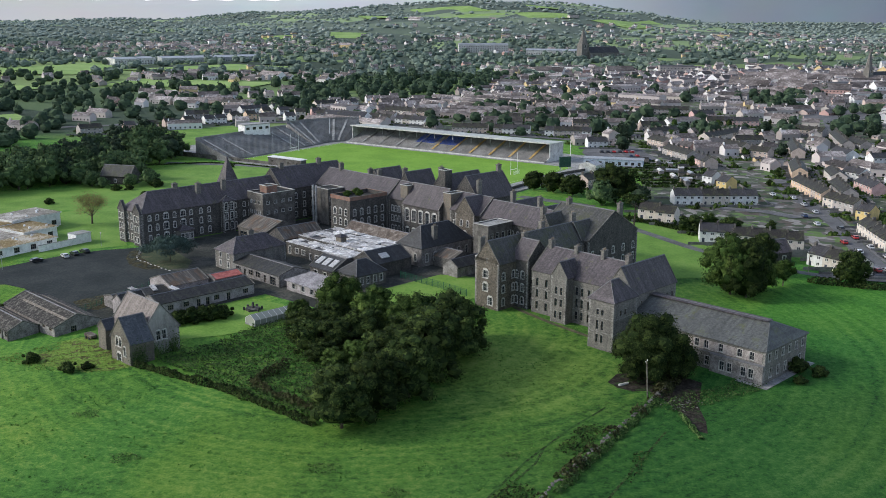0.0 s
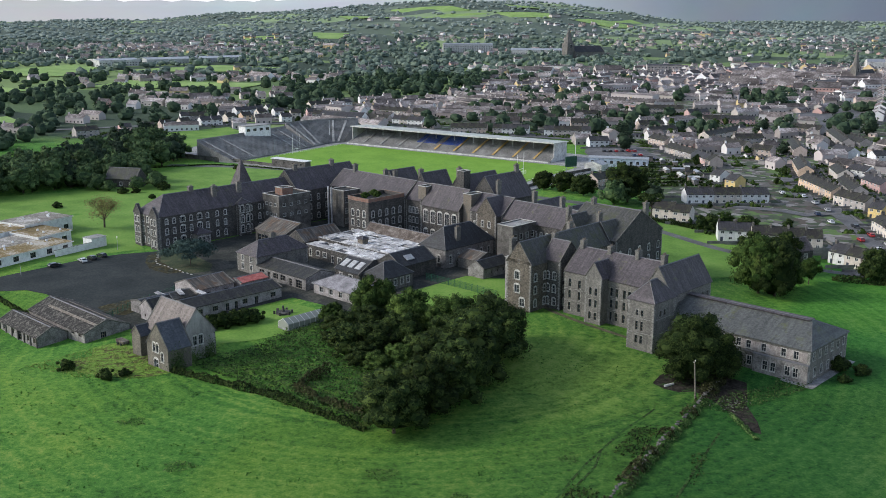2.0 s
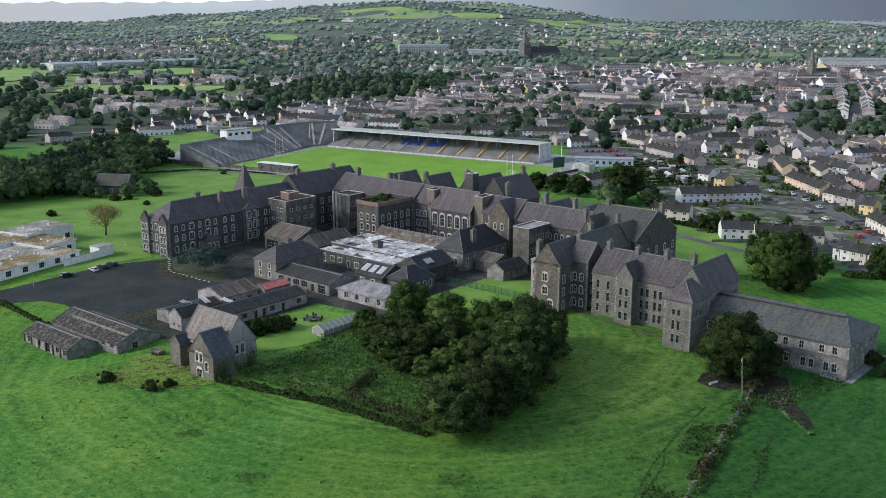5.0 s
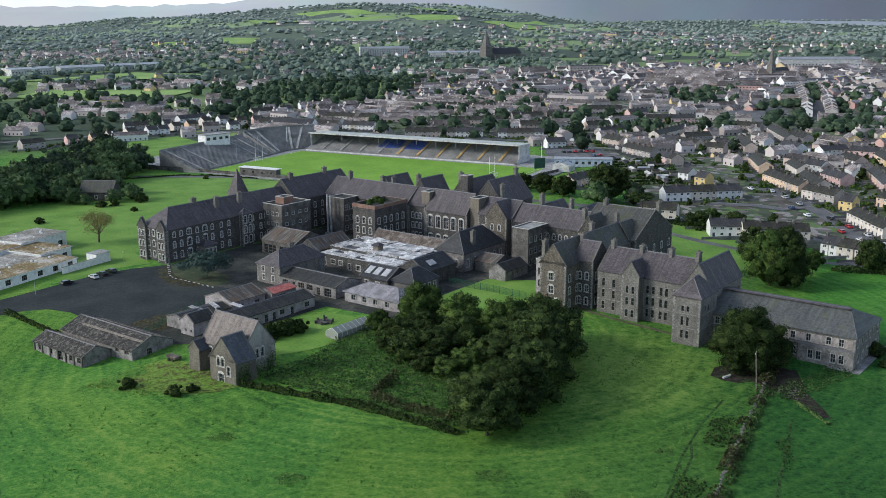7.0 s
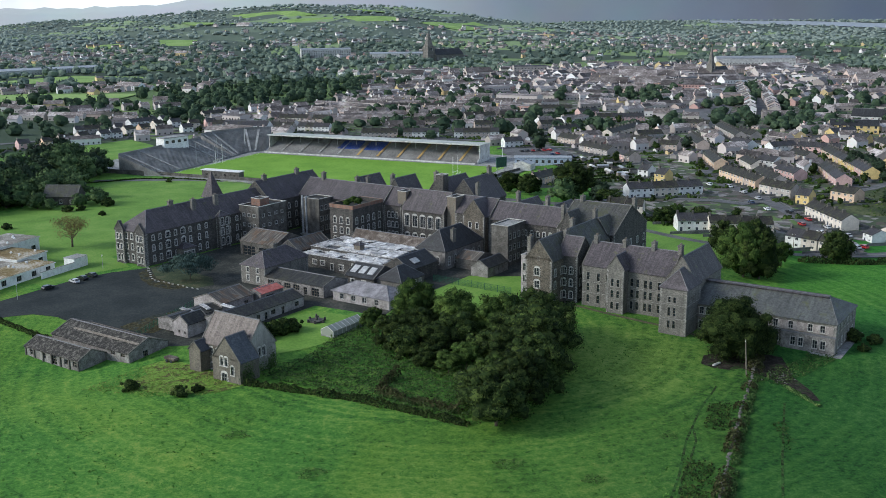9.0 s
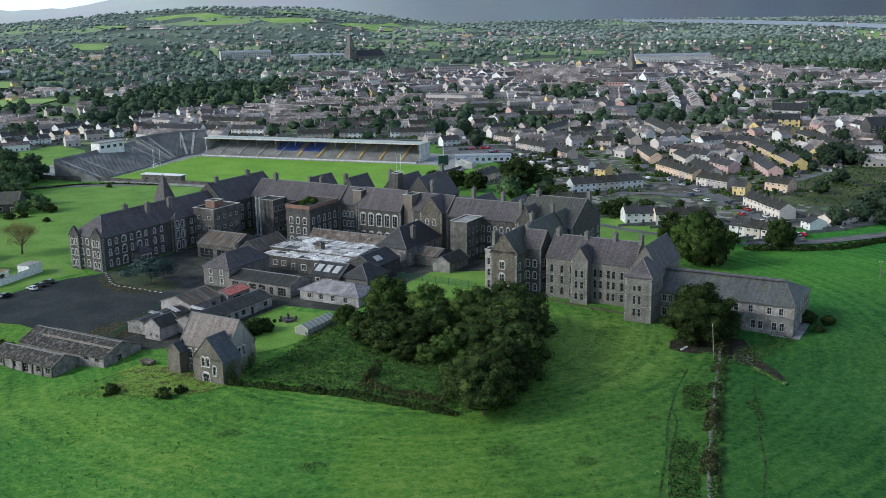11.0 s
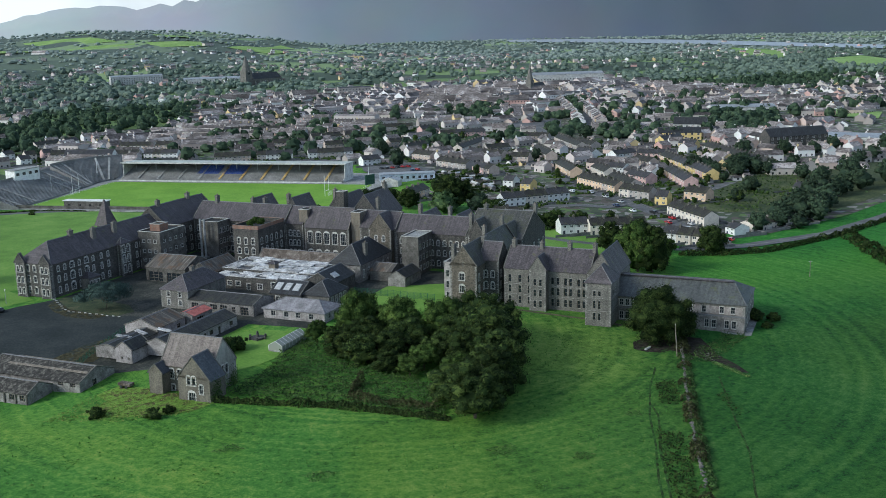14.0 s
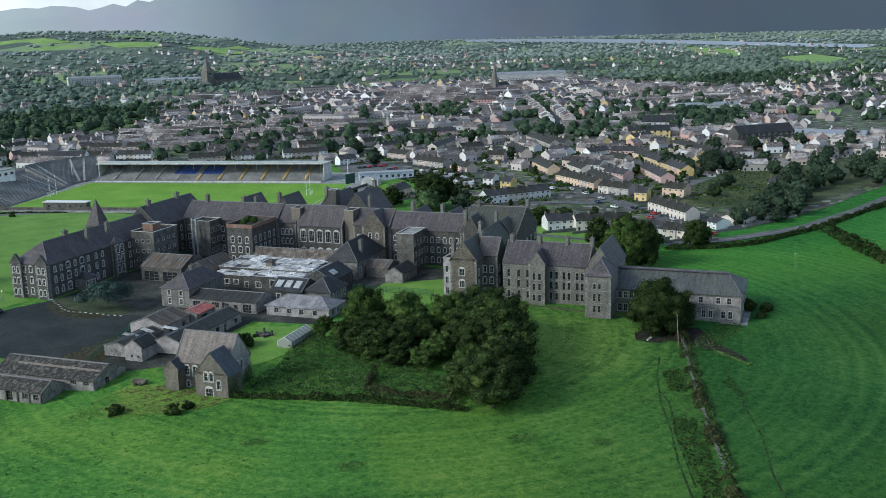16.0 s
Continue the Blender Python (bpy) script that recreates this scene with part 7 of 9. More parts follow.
for k, w_ in enumerate(ivies):
    rng_ = np.random.default_rng(90 + k)
    tagged(new("ivy", quads_mesh("ivy", leaf_quads(rng_, w_, rng_.normal(size=w_.shape) * 0.5 + [0.6, -0.6, 0.3], 0.16), LEAF_BRAMBLE)), "ivy and brambles climbing the old chapel wall", "ivy", kind="stuff")
HEDGE_BROWN = foliage("brown_green_hedge_foliage", (0.018, 0.024, 0.01), (0.045, 0.05, 0.02), (0.11, 0.115, 0.05))
scrub("brambles", [(-70, 238), (-47, 218.5), (-27, 202), (-20, 212), (-26, 236), (-36, 262), (-42, 279), (-48, 268), (-56, 252)], 9.0, 1.7, 0.26, LEAF_BRAMBLE, "tangle of brambles and nettles beside the copse", "brambles", 3)
drape("rough_ground", [(-104, 243), (-95, 235), (-86, 231), (-79, 230), (-73, 233), (-76, 240), (-82, 246), (-88, 254), (-93, 259), (-99, 256), (-97, 249)], trampled("thin_rough_sward", (0.075, 0.07, 0.03), (0.12, 0.2, 0.035), 0.42), "thin yellow-green sward with bare soil beside the chapel", "rough ground", 0.09, 3.0)
scrub("rough_grass", [(-112, 244), (-96, 232), (-80, 228), (-76, 240), (-86, 252), (-100, 256)], 3.2, 0.5, 0.2, foliage("rough_yellow_green_grass", (0.07, 0.105, 0.022), (0.15, 0.2, 0.045), (0.27, 0.28, 0.09), 0.2), "patch of tall rough yellow-green grass", "rough grass", 5)
for k, (wx, wy, wr) in enumerate(((-22, 180, 3.4), (-61, 184, 3.2), (30, 199, 2.4), (-8, 171, 2.6), (-75, 205, 3.0), (14, 186, 2.2))):
    scrub("weeds", [(wx + wr * math.cos(a) * (1 + 0.4 * math.sin(3 * a + k)), wy + wr * 0.8 * math.sin(a)) for a in (0, 0.8, 1.6, 2.4, 3.2, 4.0, 4.8, 5.6)], 15.0, 0.5, 0.14, LEAF_BRAMBLE, "low patch of docks and nettles in the pasture", "weeds", 40 + k)
scrub("weeds", [(44, 214), (52, 208), (74, 222), (80, 232), (76, 238), (66, 224)], 6.0, 0.9, 0.24, LEAF_BRAMBLE, "weeds along the foot of the annex", "weeds", 9)
hedge("hedge_front", [(-73, 233.5), (-47.5, 217.5), (-26, 199.5)], 2.8, 2.3, 80, 0.26, LEAF_DARK, "overgrown hedge along the field's edge", 2)
hedge("hedge_inner", [(-36.5, 232.6), (-43.2, 221.6), (-36.5, 214.0), (-26.4, 206.3)], 2.0, 3.0, 90, 0.24, HEDGE_BROWN, "dark hedge on an old wall inside the brambles", 4)
hedge("hedge_farm", [(-146, 305), (-128, 287), (-122, 284)], 3.0, 2.0, 70, 0.26, LEAF_DARK, "dark hedge beside the farm sheds", 7)
hedge("hedge_field", [(57, 231), (46.5, 213), (34.6, 196), (20.4, 172), (5.6, 148), (-6, 128)], 4.6, 2.4, 105, 0.26, HEDGE_BROWN, "straggling hedge along the field wall", 8, 0.66)
hedge("hedge_growth", [(48, 214.5), (36, 195.5), (21.4, 171.4), (7, 147)], 2.6, 1.2, 40, 0.24, LEAF_BRAMBLE, "low green growth at the foot of the field wall", 28, 0.5)
scrub("nettles", [(29.7, 201.6), (35.1, 201.5), (31, 193), (26.7, 186.8), (22.6, 188.5)], 7.0, 0.9, 0.25, LEAF_DARK, "dark patch of nettles beside the field wall", "nettles", 12, 1.8)
scrub("nettles", [(12.5, 175.5), (18.0, 173), (10, 158), (1.4, 144), (-8, 128), (-11, 130), (-2.5, 146)], 7.0, 0.9, 0.25, LEAF_DARK, "dark strip of nettles beside the field wall", "nettles", 13, 2.2)
scrub("nettles", [(38, 188), (42, 190), (38, 178), (34, 174)], 4.0, 0.6, 0.24, LEAF_DARK, "thin nettles across the field wall", "nettles", 14, 1.6)
hedge("hedge_earth", [(52, 208), (53.5, 195)], 2.0, 1.0, 40, 0.24, LEAF_BRAMBLE, "short hedge beside the earth patch", 13)
hedge("hedge_road", [(118, 319), (135, 312), (153, 309.5), (195, 319), (242, 336), (300, 352)], 4.0, 3.0, 60, 0.34, LEAF_DARK, "roadside hedge at the edge of the pasture", 14)
hedge("hedge_side", [(197, 315), (182, 285), (172, 262), (160, 230)], 9.0, 5.0, 70, 0.42, LEAF_DARK, "tall dark hedge down the pasture's side", 15)
hedge("hedge_drive", [(64, 418), (84, 404), (104, 380), (118, 362)], 3.0, 2.4, 60, 0.32, LEAF_DARK, "hedge behind the gardens by the drive", 16)
hedge("hedge_lane", [(-160, 545), (-128, 556), (-84, 548)], 1.8, 1.0, 40, 0.3, LEAF_DARK, "low hedge along the lane", 17)
# field wall of loose stone under the hedge
fw = thing("field_wall", pose(0, 0, 0), "low dry-stone field wall half hidden by growth", "wall")
stone_me = []
for i in range(5):
    bm = bmesh.new()
    bmesh.ops.create_icosphere(bm, subdivisions=1, radius=0.5)
    for v in bm.verts:
        v.co *= 0.75 + 0.5 * noise.noise(v.co * 1.7 + Vector((i * 5, 0, 0)))
        v.co.z *= 0.6
    me = bpy.data.meshes.new("stone")
    bm.to_mesh(me)
    bm.free()
    me.materials.append(STONE_GREY)
    stone_me.append(me)
rs = random.Random(9)
line = [(57, 231), (46, 213), (35, 196), (20, 172), (6, 148)]
for (ax, ay), (bx, by) in zip(line, line[1:]):
    length = math.hypot(bx - ax, by - ay)
    for i in range(int(length / 0.7)):
        f = i * 0.7 / length
        x, y = ax + (bx - ax) * f + rs.uniform(-0.25, 0.25), ay + (by - ay) * f + rs.uniform(-0.25, 0.25)
        share("stone", rs.choice(stone_me), fw, pose(x, y, ground_z(x, y) + rs.choice((0.15, 0.55, 0.8)), rs.uniform(-20, 20), rs.uniform(-20, 20), rs.uniform(0, 360)))
for i in range(36):
    a, rr = rs.uniform(0, 6.28), rs.uniform(0, 1)
    x, y = 53.5 + 5 * rr * math.cos(a), 213 + 4 * rr * math.sin(a)
    rub = share("rubble_stone", rs.choice(stone_me), None, pose(x, y, ground_z(x, y) + 0.12, 0, 0, rs.uniform(0, 360)) @ Matrix.Diagonal((0.6, 0.6, 0.6, 1)))
    tagged(rub, "loose grey rubble stone on bare earth", "stone", "rubble on the bare earth")
tagged(part("feed_trough", box_bm(-1.4, 1.4, -0.25, 0.25, 0, 0.4), TRIM, None), "pale concrete feed trough on bare earth", "trough").matrix_world = pose(42.5, 224.5, ground_z(42.5, 224.5) + 0.08, 0, 0, 30)
# tufts over the near pasture
rng = np.random.default_rng(77)
tx, ty = rng.uniform(-150, 130, 42000), rng.uniform(95, 245, 42000)
keep = np.array([noise.noise((a / 7, b / 7, 2.0)) + 0.5 * noise.noise((a / 2.2, b / 2.2, 4.0)) > 0.05 and 0.853 * (a + 6) - 0.522 * (b - 128) < -2 for a, b in zip(tx, ty)])
tx, ty = tx[keep], ty[keep]
tz = np.array([ground_z(a, b) + 0.08 for a, b in zip(tx, ty)])
tp = np.stack([tx, ty, tz], axis=1)
GRASS_TUFT = foliage("pasture_tuft_grass", (0.03, 0.085, 0.014), (0.06, 0.15, 0.026), (0.10, 0.19, 0.04), 0.06)
tagged(new("pasture_tufts", quads_mesh("pasture_tufts", leaf_quads(rng, tp, rng.normal(size=tp.shape) * 0.4 + [0, 0, 0.7], 0.24), GRASS_TUFT)), "tufts of longer grass over the pasture", "grass", kind="stuff")
# green mesh fence by the rear lawn
fence = thing("mesh_fence", pose(0, 0, 0), "green metal mesh fence beside the rear lawn", "fence")
GREEN_METAL = surface("green_painted_metal", (0.01, 0.06, 0.035), (0.015, 0.085, 0.05), (0.03, 0.11, 0.07), 2, 8, 0.5, 0.05)
a0, b0 = at_pq(-232, 214), at_pq(-203, 214)
for k in range(13):
    x, y = a0[0] + (b0[0] - a0[0]) * k / 12, a0[1] + (b0[1] - a0[1]) * k / 12
    part("post", box_bm(-0.06, 0.06, -0.06, 0.06, 0, 2.4), GREEN_METAL, fence).matrix_basis = Matrix.Translation((x, y, ground_z(x, y))) @ GRID
    if k < 12:
        bm = bmesh.new()
        w = math.hypot(b0[0] - a0[0], b0[1] - a0[1]) / 12
        for j in range(5):
            add_box(bm, 0, w, -0.015, 0.015, 0.2 + j * 0.5, 0.24 + j * 0.5)
        for j in range(10):
            add_box(bm, j * w / 10, j * w / 10 + 0.03, -0.015, 0.015, 0.2, 2.3)
        part("mesh_panel", bm, GREEN_METAL, fence).matrix_basis = Matrix.Translation((x, y, ground_z(x, y))) @ GRID

# dark wire fence along the edge of the yard
yard_fence = thing("yard_fence", pose(0, 0, 0), "rusty dark wire fence along the yard's edge", "fence")
fl = [(-102.4, 280.6), (-97.5, 289.1), (-91.6, 297.6), (-84.9, 309.9)]
for (ax, ay), (bx, by) in zip(fl, fl[1:]):
    for k in range(5):
        x, y = ax + (bx - ax) * k / 5, ay + (by - ay) * k / 5
        turn_ = math.degrees(math.atan2(by - ay, bx - ax))
        part("post", box_bm(-0.06, 0.06, -0.06, 0.06, -0.1, 2.1), GREEN_METAL, yard_fence).matrix_basis = pose(x, y, ground_z(x, y), 0, 0, turn_)
        bm = bmesh.new()
        w = math.hypot(bx - ax, by - ay) / 5
        for j in range(4):
            add_box(bm, 0.07, w - 0.07, -0.015, 0.015, 0.3 + j * 0.55, 0.34 + j * 0.55)
        for j in range(1, 7):
            add_box(bm, j * w / 7, j * w / 7 + 0.03, -0.012, 0.012, 0.3, 2.0)
        part("wire_panel", bm, GREEN_METAL, yard_fence).matrix_basis = pose(x, y, ground_z(x, y), 0, 0, turn_)


# ---- houses ----
def coat(name, col):
    return surface(name, tuple(c * 0.78 for c in col), col, tuple(min(0.85, c * 1.1) for c in col), 0.5, 3, 0.85, 0.1, vary=0.08)


COATS = [coat("cream_house_paint", (0.6, 0.54, 0.47)), coat("white_house_paint", (0.66, 0.66, 0.64)), coat("grey_pebbledash", (0.34, 0.31, 0.29)), coat("beige_pebbledash", (0.44, 0.36, 0.31)), coat("pink_house_paint", (0.55, 0.37, 0.34)), coat("yellow_house_paint", (0.62, 0.47, 0.20)), coat("peach_house_paint", (0.60, 0.44, 0.31))]
TILES = [slate("brown_roof_tile", (0.014, 0.0125, 0.011), (0.026, 0.023, 0.0195), (0.05, 0.045, 0.038), 0.3), slate("grey_roof_tile", (0.022, 0.021, 0.023), (0.04, 0.038, 0.041), (0.072, 0.069, 0.074), 0.2)]


def house_window():
    """One mesh for a house window: white frame, sill and dark pane."""
    holes = [(0.09, 0.61, 0.09, 1.11), (0.69, 1.21, 0.09, 1.11)]
    bm = wall_mesh(1.3, 1.2, holes, None, 0.1)
    bm.faces.ensure_lookup_table()
    bm.faces.remove(bm.faces[-1])
    k = len(bm.faces)
    for a, b, c, d in holes:
        bm.faces.new([bm.verts.new(v) for v in ((a, 0.1, c), (b, 0.1, c), (b, 0.1, d), (a, 0.1, d))])
    for f in bm.faces:
        f.material_index = 0
    bm.faces.ensure_lookup_table()
    for f in bm.faces[k:]:
        f.material_index = 1
    bmesh.ops.remove_doubles(bm, verts=bm.verts[:], dist=0.001)
    for v in bm.verts:
        v.co.y -= 0.03
    bm.normal_update()
    me = bpy.data.meshes.new("window")
    bm.to_mesh(me)
    me.materials.append(WHITE_PAINT), me.materials.append(GLASS)
    bm.free()
    return me


HOUSE_WINDOW = house_window()
DOOR_PAINT = surface("dark_door_paint", (0.02, 0.03, 0.05), (0.035, 0.045, 0.07), (0.06, 0.07, 0.1), 1, 6, 0.5, 0.05)


STACK = surface("soot_grey_chimney_render", (0.07, 0.064, 0.057), (0.13, 0.12, 0.105), (0.21, 0.19, 0.17), 0.8, 4, 0.9, 0.2, vary=0.3)


def house_kit(k, w, d, eave, ridge, coat_, tile, label):
    th = thing("house", pose(0, 0, -90), label, "house", "houses of the town")
    r = (-w / 2, w / 2, -d / 2, d / 2)
    bm = bmesh.new()
    spots_ = {"S": [(1.6, 3.5), (w - 1.6, 3.5), (w - 1.7, 0.9)]}
    for side in "SENW":
        m_ = side_matrix(side, *r)
        length = w if side in "SN" else d
        op = [(c - 0.65, c + 0.65, z_, z_ + 1.2) for c, z_ in spots_.get(side, [])]
        if side == "S":
            op.append((0.9, 1.9, 0.02, 2.1))
        wm = wall_mesh(length, eave, op, ridge if side in "EW" else None, 0.15)
        wm.transform(m_)
        me_ = bpy.data.meshes.new("tmp")
        wm.to_mesh(me_)
        wm.free()
        bm.from_mesh(me_)
        bpy.data.meshes.remove(me_)
        for c, z_ in spots_.get(side, []):
            share("window", HOUSE_WINDOW, th, m_ @ pose(c - 0.65, 0, z_))
    part("wall", bm, coat_, th)
    part("door", box_bm(-w / 2 + 0.92, -w / 2 + 1.88, -d / 2 + 0.08, -d / 2 + 0.14, 0.02, 2.08), DOOR_PAINT, th)
    rf = bmesh.new()
    o, t = 0.3, (0, 0, 0.14)
    zo = eave - o * (ridge - eave) / (d / 2)
    prism(rf, [(-w / 2 - 0.05, -d / 2 - o, zo), (w / 2 + 0.05, -d / 2 - o, zo), (w / 2 + 0.05, 0, ridge), (-w / 2 - 0.05, 0, ridge)], t)
    prism(rf, [(w / 2 + 0.05, d / 2 + o, zo), (-w / 2 - 0.05, d / 2 + o, zo), (-w / 2 - 0.05, 0, ridge), (w / 2 + 0.05, 0, ridge)], t)
    prism(rf, [(-w / 2, -0.18, ridge + 0.06), (-w / 2, 0.18, ridge + 0.06), (-w / 2, 0, ridge + 0.24)], (w, 0, 0))
    part("roof", rf, tile, th)
    ch = bmesh.new()
    x_ = -w / 2 + 0.5
    add_box(ch, x_ - 0.35, x_ + 0.35, -0.65, 0.65, ridge - 1.2, ridge + 1.0)
    add_box(ch, x_ - 0.42, x_ + 0.42, -0.72, 0.72, ridge + 1.0, ridge + 1.14)
    for o_ in (-0.3, 0.3):
        add_box(ch, x_ - 0.12, x_ + 0.12, o_ - 0.12, o_ + 0.12, ridge + 1.14, ridge + 1.5)
    part("chimney", ch, STACK, th)
    return th


HOUSES = []
for i, (c, t_, lab) in enumerate(((0, 0, "cream two-storey house with a brown tiled roof"), (1, 1, "white two-storey house with a grey slate roof"), (2, 0, "grey pebbledashed house with a brown tiled roof"), (3, 0, "beige pebbledashed house with a brown roof"), (4, 1, "pink two-storey house with a grey slate roof"), (5, 1, "yellow two-storey house with a grey slate roof"), (6, 0, "peach two-storey house with a brown tiled roof"))):
    HOUSES.append([house_kit(i, 6.2, 7.6, 5.2, 8.0, COATS[c], TILES[t_], lab), False])


def set_house(kind, x, y, ang, sx=1.0, sz=1.0):
    kit = HOUSES[kind]
    m = pose(x, y, ground_z(x, y) - 0.1, 0, 0, ang) @ Matrix.Diagonal((sx, 1.0, sz * 0.84, 1))
    if kit[1]:
        ob = copy_thing(kit[0], m)
        ob.matrix_basis = m
        return ob
    kit[1] = True
    kit[0].matrix_basis = m
    return kit[0]


rh = random.Random(21)
taken = []


def house_row(x0, y0, x1, y1, kinds, gap=0.0, joined=4, tall=1.0):
    """A row of houses along its front line, in short terraces."""
    length = math.hypot(x1 - x0, y1 - y0)
    ang = math.degrees(math.atan2(y1 - y0, x1 - x0))
    d = ((x1 - x0) / length, (y1 - y0) / length)
    s, i = min(3.1, length / 2), 0
    kind = rh.choice(kinds)
    while s < max(length - 1.5, 3.2):
        x, y = x0 + d[0] * s, y0 + d[1] * s
        hx, hy = x - d[1] * 3.8, y + d[0] * 3.8
        set_house(rh.choice(kinds) if rh.random() < 0.35 else kind, hx, hy, ang, 1.0, tall)
        taken.append((hx, hy))
        i += 1
        s += 6.2
        if i % joined == 0:
            s += gap
            kind = rh.choice(kinds)
    return ang


# ridge lines of the terraces of the estate, each with the coats of its houses
RIDGES = [
    (102, 446, 142, 448, (1, 0,)),
    (131, 500, 135, 494, (1,)),
    (134, 485, 138, 479, (5,)),
    (169, 638, 182, 610, (4, 3,)),
    (181, 597, 189, 589, (3,)),
    (134, 604, 142, 573, (2, 3,)),
    (142, 564, 145, 543, (4, 3,)),
    (140, 725, 159, 729, (3,)),
    (94, 737, 123, 735, (2, 3,)),
    (70, 693, 103, 687, (1, 2,)),
    (127, 795, 153, 791, (2, 3,)),
    (196, 761, 233, 756, (4, 3,)),
    (169, 660, 208, 702, (0,)),
    (242, 711, 262, 690, (3, 2,)),
    (263, 685, 249, 626, (3, 2,)),
    (190, 546, 179, 506, (6,)),
    (172, 488, 173, 452, (6, 3,)),
    (171, 445, 178, 427, (2, 0,)),
    (175, 419, 178, 415, (5,)),
    (167, 394, 165, 359, (0,)),
    (165, 348, 165, 341, (1,)),
    (172, 348, 204, 353, (0,)),
    (129, 345, 135, 336, (1, 0,)),
    (97, 377, 108, 375, (1,)),
    (108, 371, 131, 365, (2, 0,)),
    (238, 567, 256, 571, (1,)),
    (256, 565, 274, 549, (1, 4,)),
    (239, 539, 239, 519, (3,)),
    (264, 545, 238, 460, (4, 5, 6,)),
    (228, 487, 213, 445, (4, 6,)),
    (195, 423, 200, 411, (3, 6,)),
    (317, 574, 290, 472, (3, 2,)),
    (312, 624, 334, 633, (5,)),
    (313, 599, 318, 589, (4, 5,)),
    (247, 405, 253, 392, (1, 4,)),
    (260, 648, 259, 620, (2,)),
    (231, 598, 234, 576, (1, 2,)),
    (134, 649, 140, 632, (3,)),
    (195, 804, 215, 810, (4,)),
    (170, 842, 204, 835, (2,)),
    (99, 795, 123, 797, (2,)),
    (90, 634, 106, 636, (1,)),
    (207, 518, 212, 505, (1,)),
    (201, 485, 202, 466, (4,)),
    (188, 482, 182, 449, (2,)),
    (67, 483, 82, 497, (3, 6,)),
    (138, 685, 159, 698, (2,)),
    (185, 648, 203, 650, (2,)),
    (217, 631, 205, 585, (3,)),
    (200, 521, 195, 498, (0,)),
]
ROWS_NORTH = [(-157, 813, -129, 837), (-96, 789, -69, 783), (-60, 768, -9, 742), (7, 704, 60, 694), (-46, 820, -9, 802), (34, 774, 88, 764), (-191, 771, -160, 785), (-104, 861, -69, 888), (48, 896, 105, 876), (-188, 879, -160, 853)]
for x0, y0, x1, y1, coats in RIDGES:
    u = Vector((x1 - x0, y1 - y0)).normalized()
    house_row(x0 + u.y * 3.8, y0 - u.x * 3.8, x1 + u.y * 3.8, y1 - u.x * 3.8, kinds=coats, joined=2, tall=0.72 if y0 < 350 and x0 > 160 else 1.0)
for row in ROWS_NORTH:
    house_row(*row, kinds=(0, 1, 2, 3), gap=4.0)
for kind, x, y, ang in ((2, -238, 684, 40), (2, -232, 689, 40), (4, -214, 704, 30), (6, -200, 711, 30), (0, -182, 739, 40), (1, -169, 747, 35), (1, -162, 752, 35), (0, -155, 770, 40), (6, -145, 780, 35), (0, -137, 803, 40), (1, -125, 812, 30), (3, -192, 725, 35), (0, -110, 800, 20), (4, -98, 806, 20), (1, -114, 772, 25), (0, 138, 331, -70), (0, 86, 415, -30), (0, 92, 409, -30)):
    set_house(kind, x, y, ang, 1.25)
    taken.append((x, y))
# the stone lodge by the drive
lodge = thing("lodge", pose(114, 346, ground_z(114, 346), 0, 0, 20), "dark stone gate lodge with a slate roof", "lodge")
make_walls(lodge, (-6, 6, -4, 4), 4.0, STONE, {"S": [([3, 9], 1.0, 1.2, 1.6, "stone")], "W": [([4], 1.0, 1.4, 1.8, "stone")]}, "EW", 7.6)
make_roof(lodge, (-6, 6, -4, 4), 4.0, 7.6, "p", ("gable", "gable"), SLATE)

ruin = thing("ruined_house", pose(-154, 488, ground_z(-154, 488), 0, 0, -14), "derelict stone house with a mossy roof in the grove", "house")
make_walls(ruin, (-8, 8, -4.5, 4.5), 4.2, STONE, {"S": [([3, 8, 13], 1.0, 1.1, 1.5, "stone")]}, "EW", 8.6)
make_roof(ruin, (-8, 8, -4.5, 4.5), 4.2, 8.6, "p", ("gable", "gable"), SLATE_MOSS)

FOOTWAY = surface("grey_footway", (0.1, 0.1, 0.096), (0.155, 0.153, 0.147), (0.22, 0.215, 0.205), 0.3, 2.5, 0.9, 0.2)
for x, y, s in ((-164, 477, 0.62), (-158, 474, 0.42), (-146, 478, 0.5), (-139, 484, 0.62), (-150, 500, 1.0), (-163, 498, 1.05), (-172, 484, 0.9)):
    plant("grove_a", x, y, s, x * 19 % 360, "dense green tree crowding the ruined house", "grove trees")
# the ground of the estate: plots of lawn, soil, paving and weeds
m, n, l, b = material("garden_plots")
pos = n.new("ShaderNodeNewGeometry").outputs["Position"]
warp = noise_node(n, l, 0.07, 3, 0.6, pos)
va = n.new("ShaderNodeVectorMath")
va.operation = "MULTIPLY_ADD"
va.inputs[1].default_value = (7, 7, 0)
l.new(warp.outputs["Color"], va.inputs[0]), l.new(pos, va.inputs[2])
plots = n.new("ShaderNodeTexVoronoi")
plots.inputs["Scale"].default_value = 0.27
l.new(va.outputs[0], plots.inputs["Vector"])
sc = n.new("ShaderNodeSeparateColor")
l.new(plots.outputs["Color"], sc.inputs[0])
pr = ramp_node(n, [(0.0, (0.04, 0.058, 0.024)), (0.22, (0.1, 0.09, 0.08)), (0.38, (0.024, 0.036, 0.016)), (0.55, (0.08, 0.14, 0.03)), (0.68, (0.07, 0.056, 0.042)), (0.8, (0.22, 0.205, 0.19)), (0.92, (0.045, 0.07, 0.026))])
pr.color_ramp.interpolation = "CONSTANT"
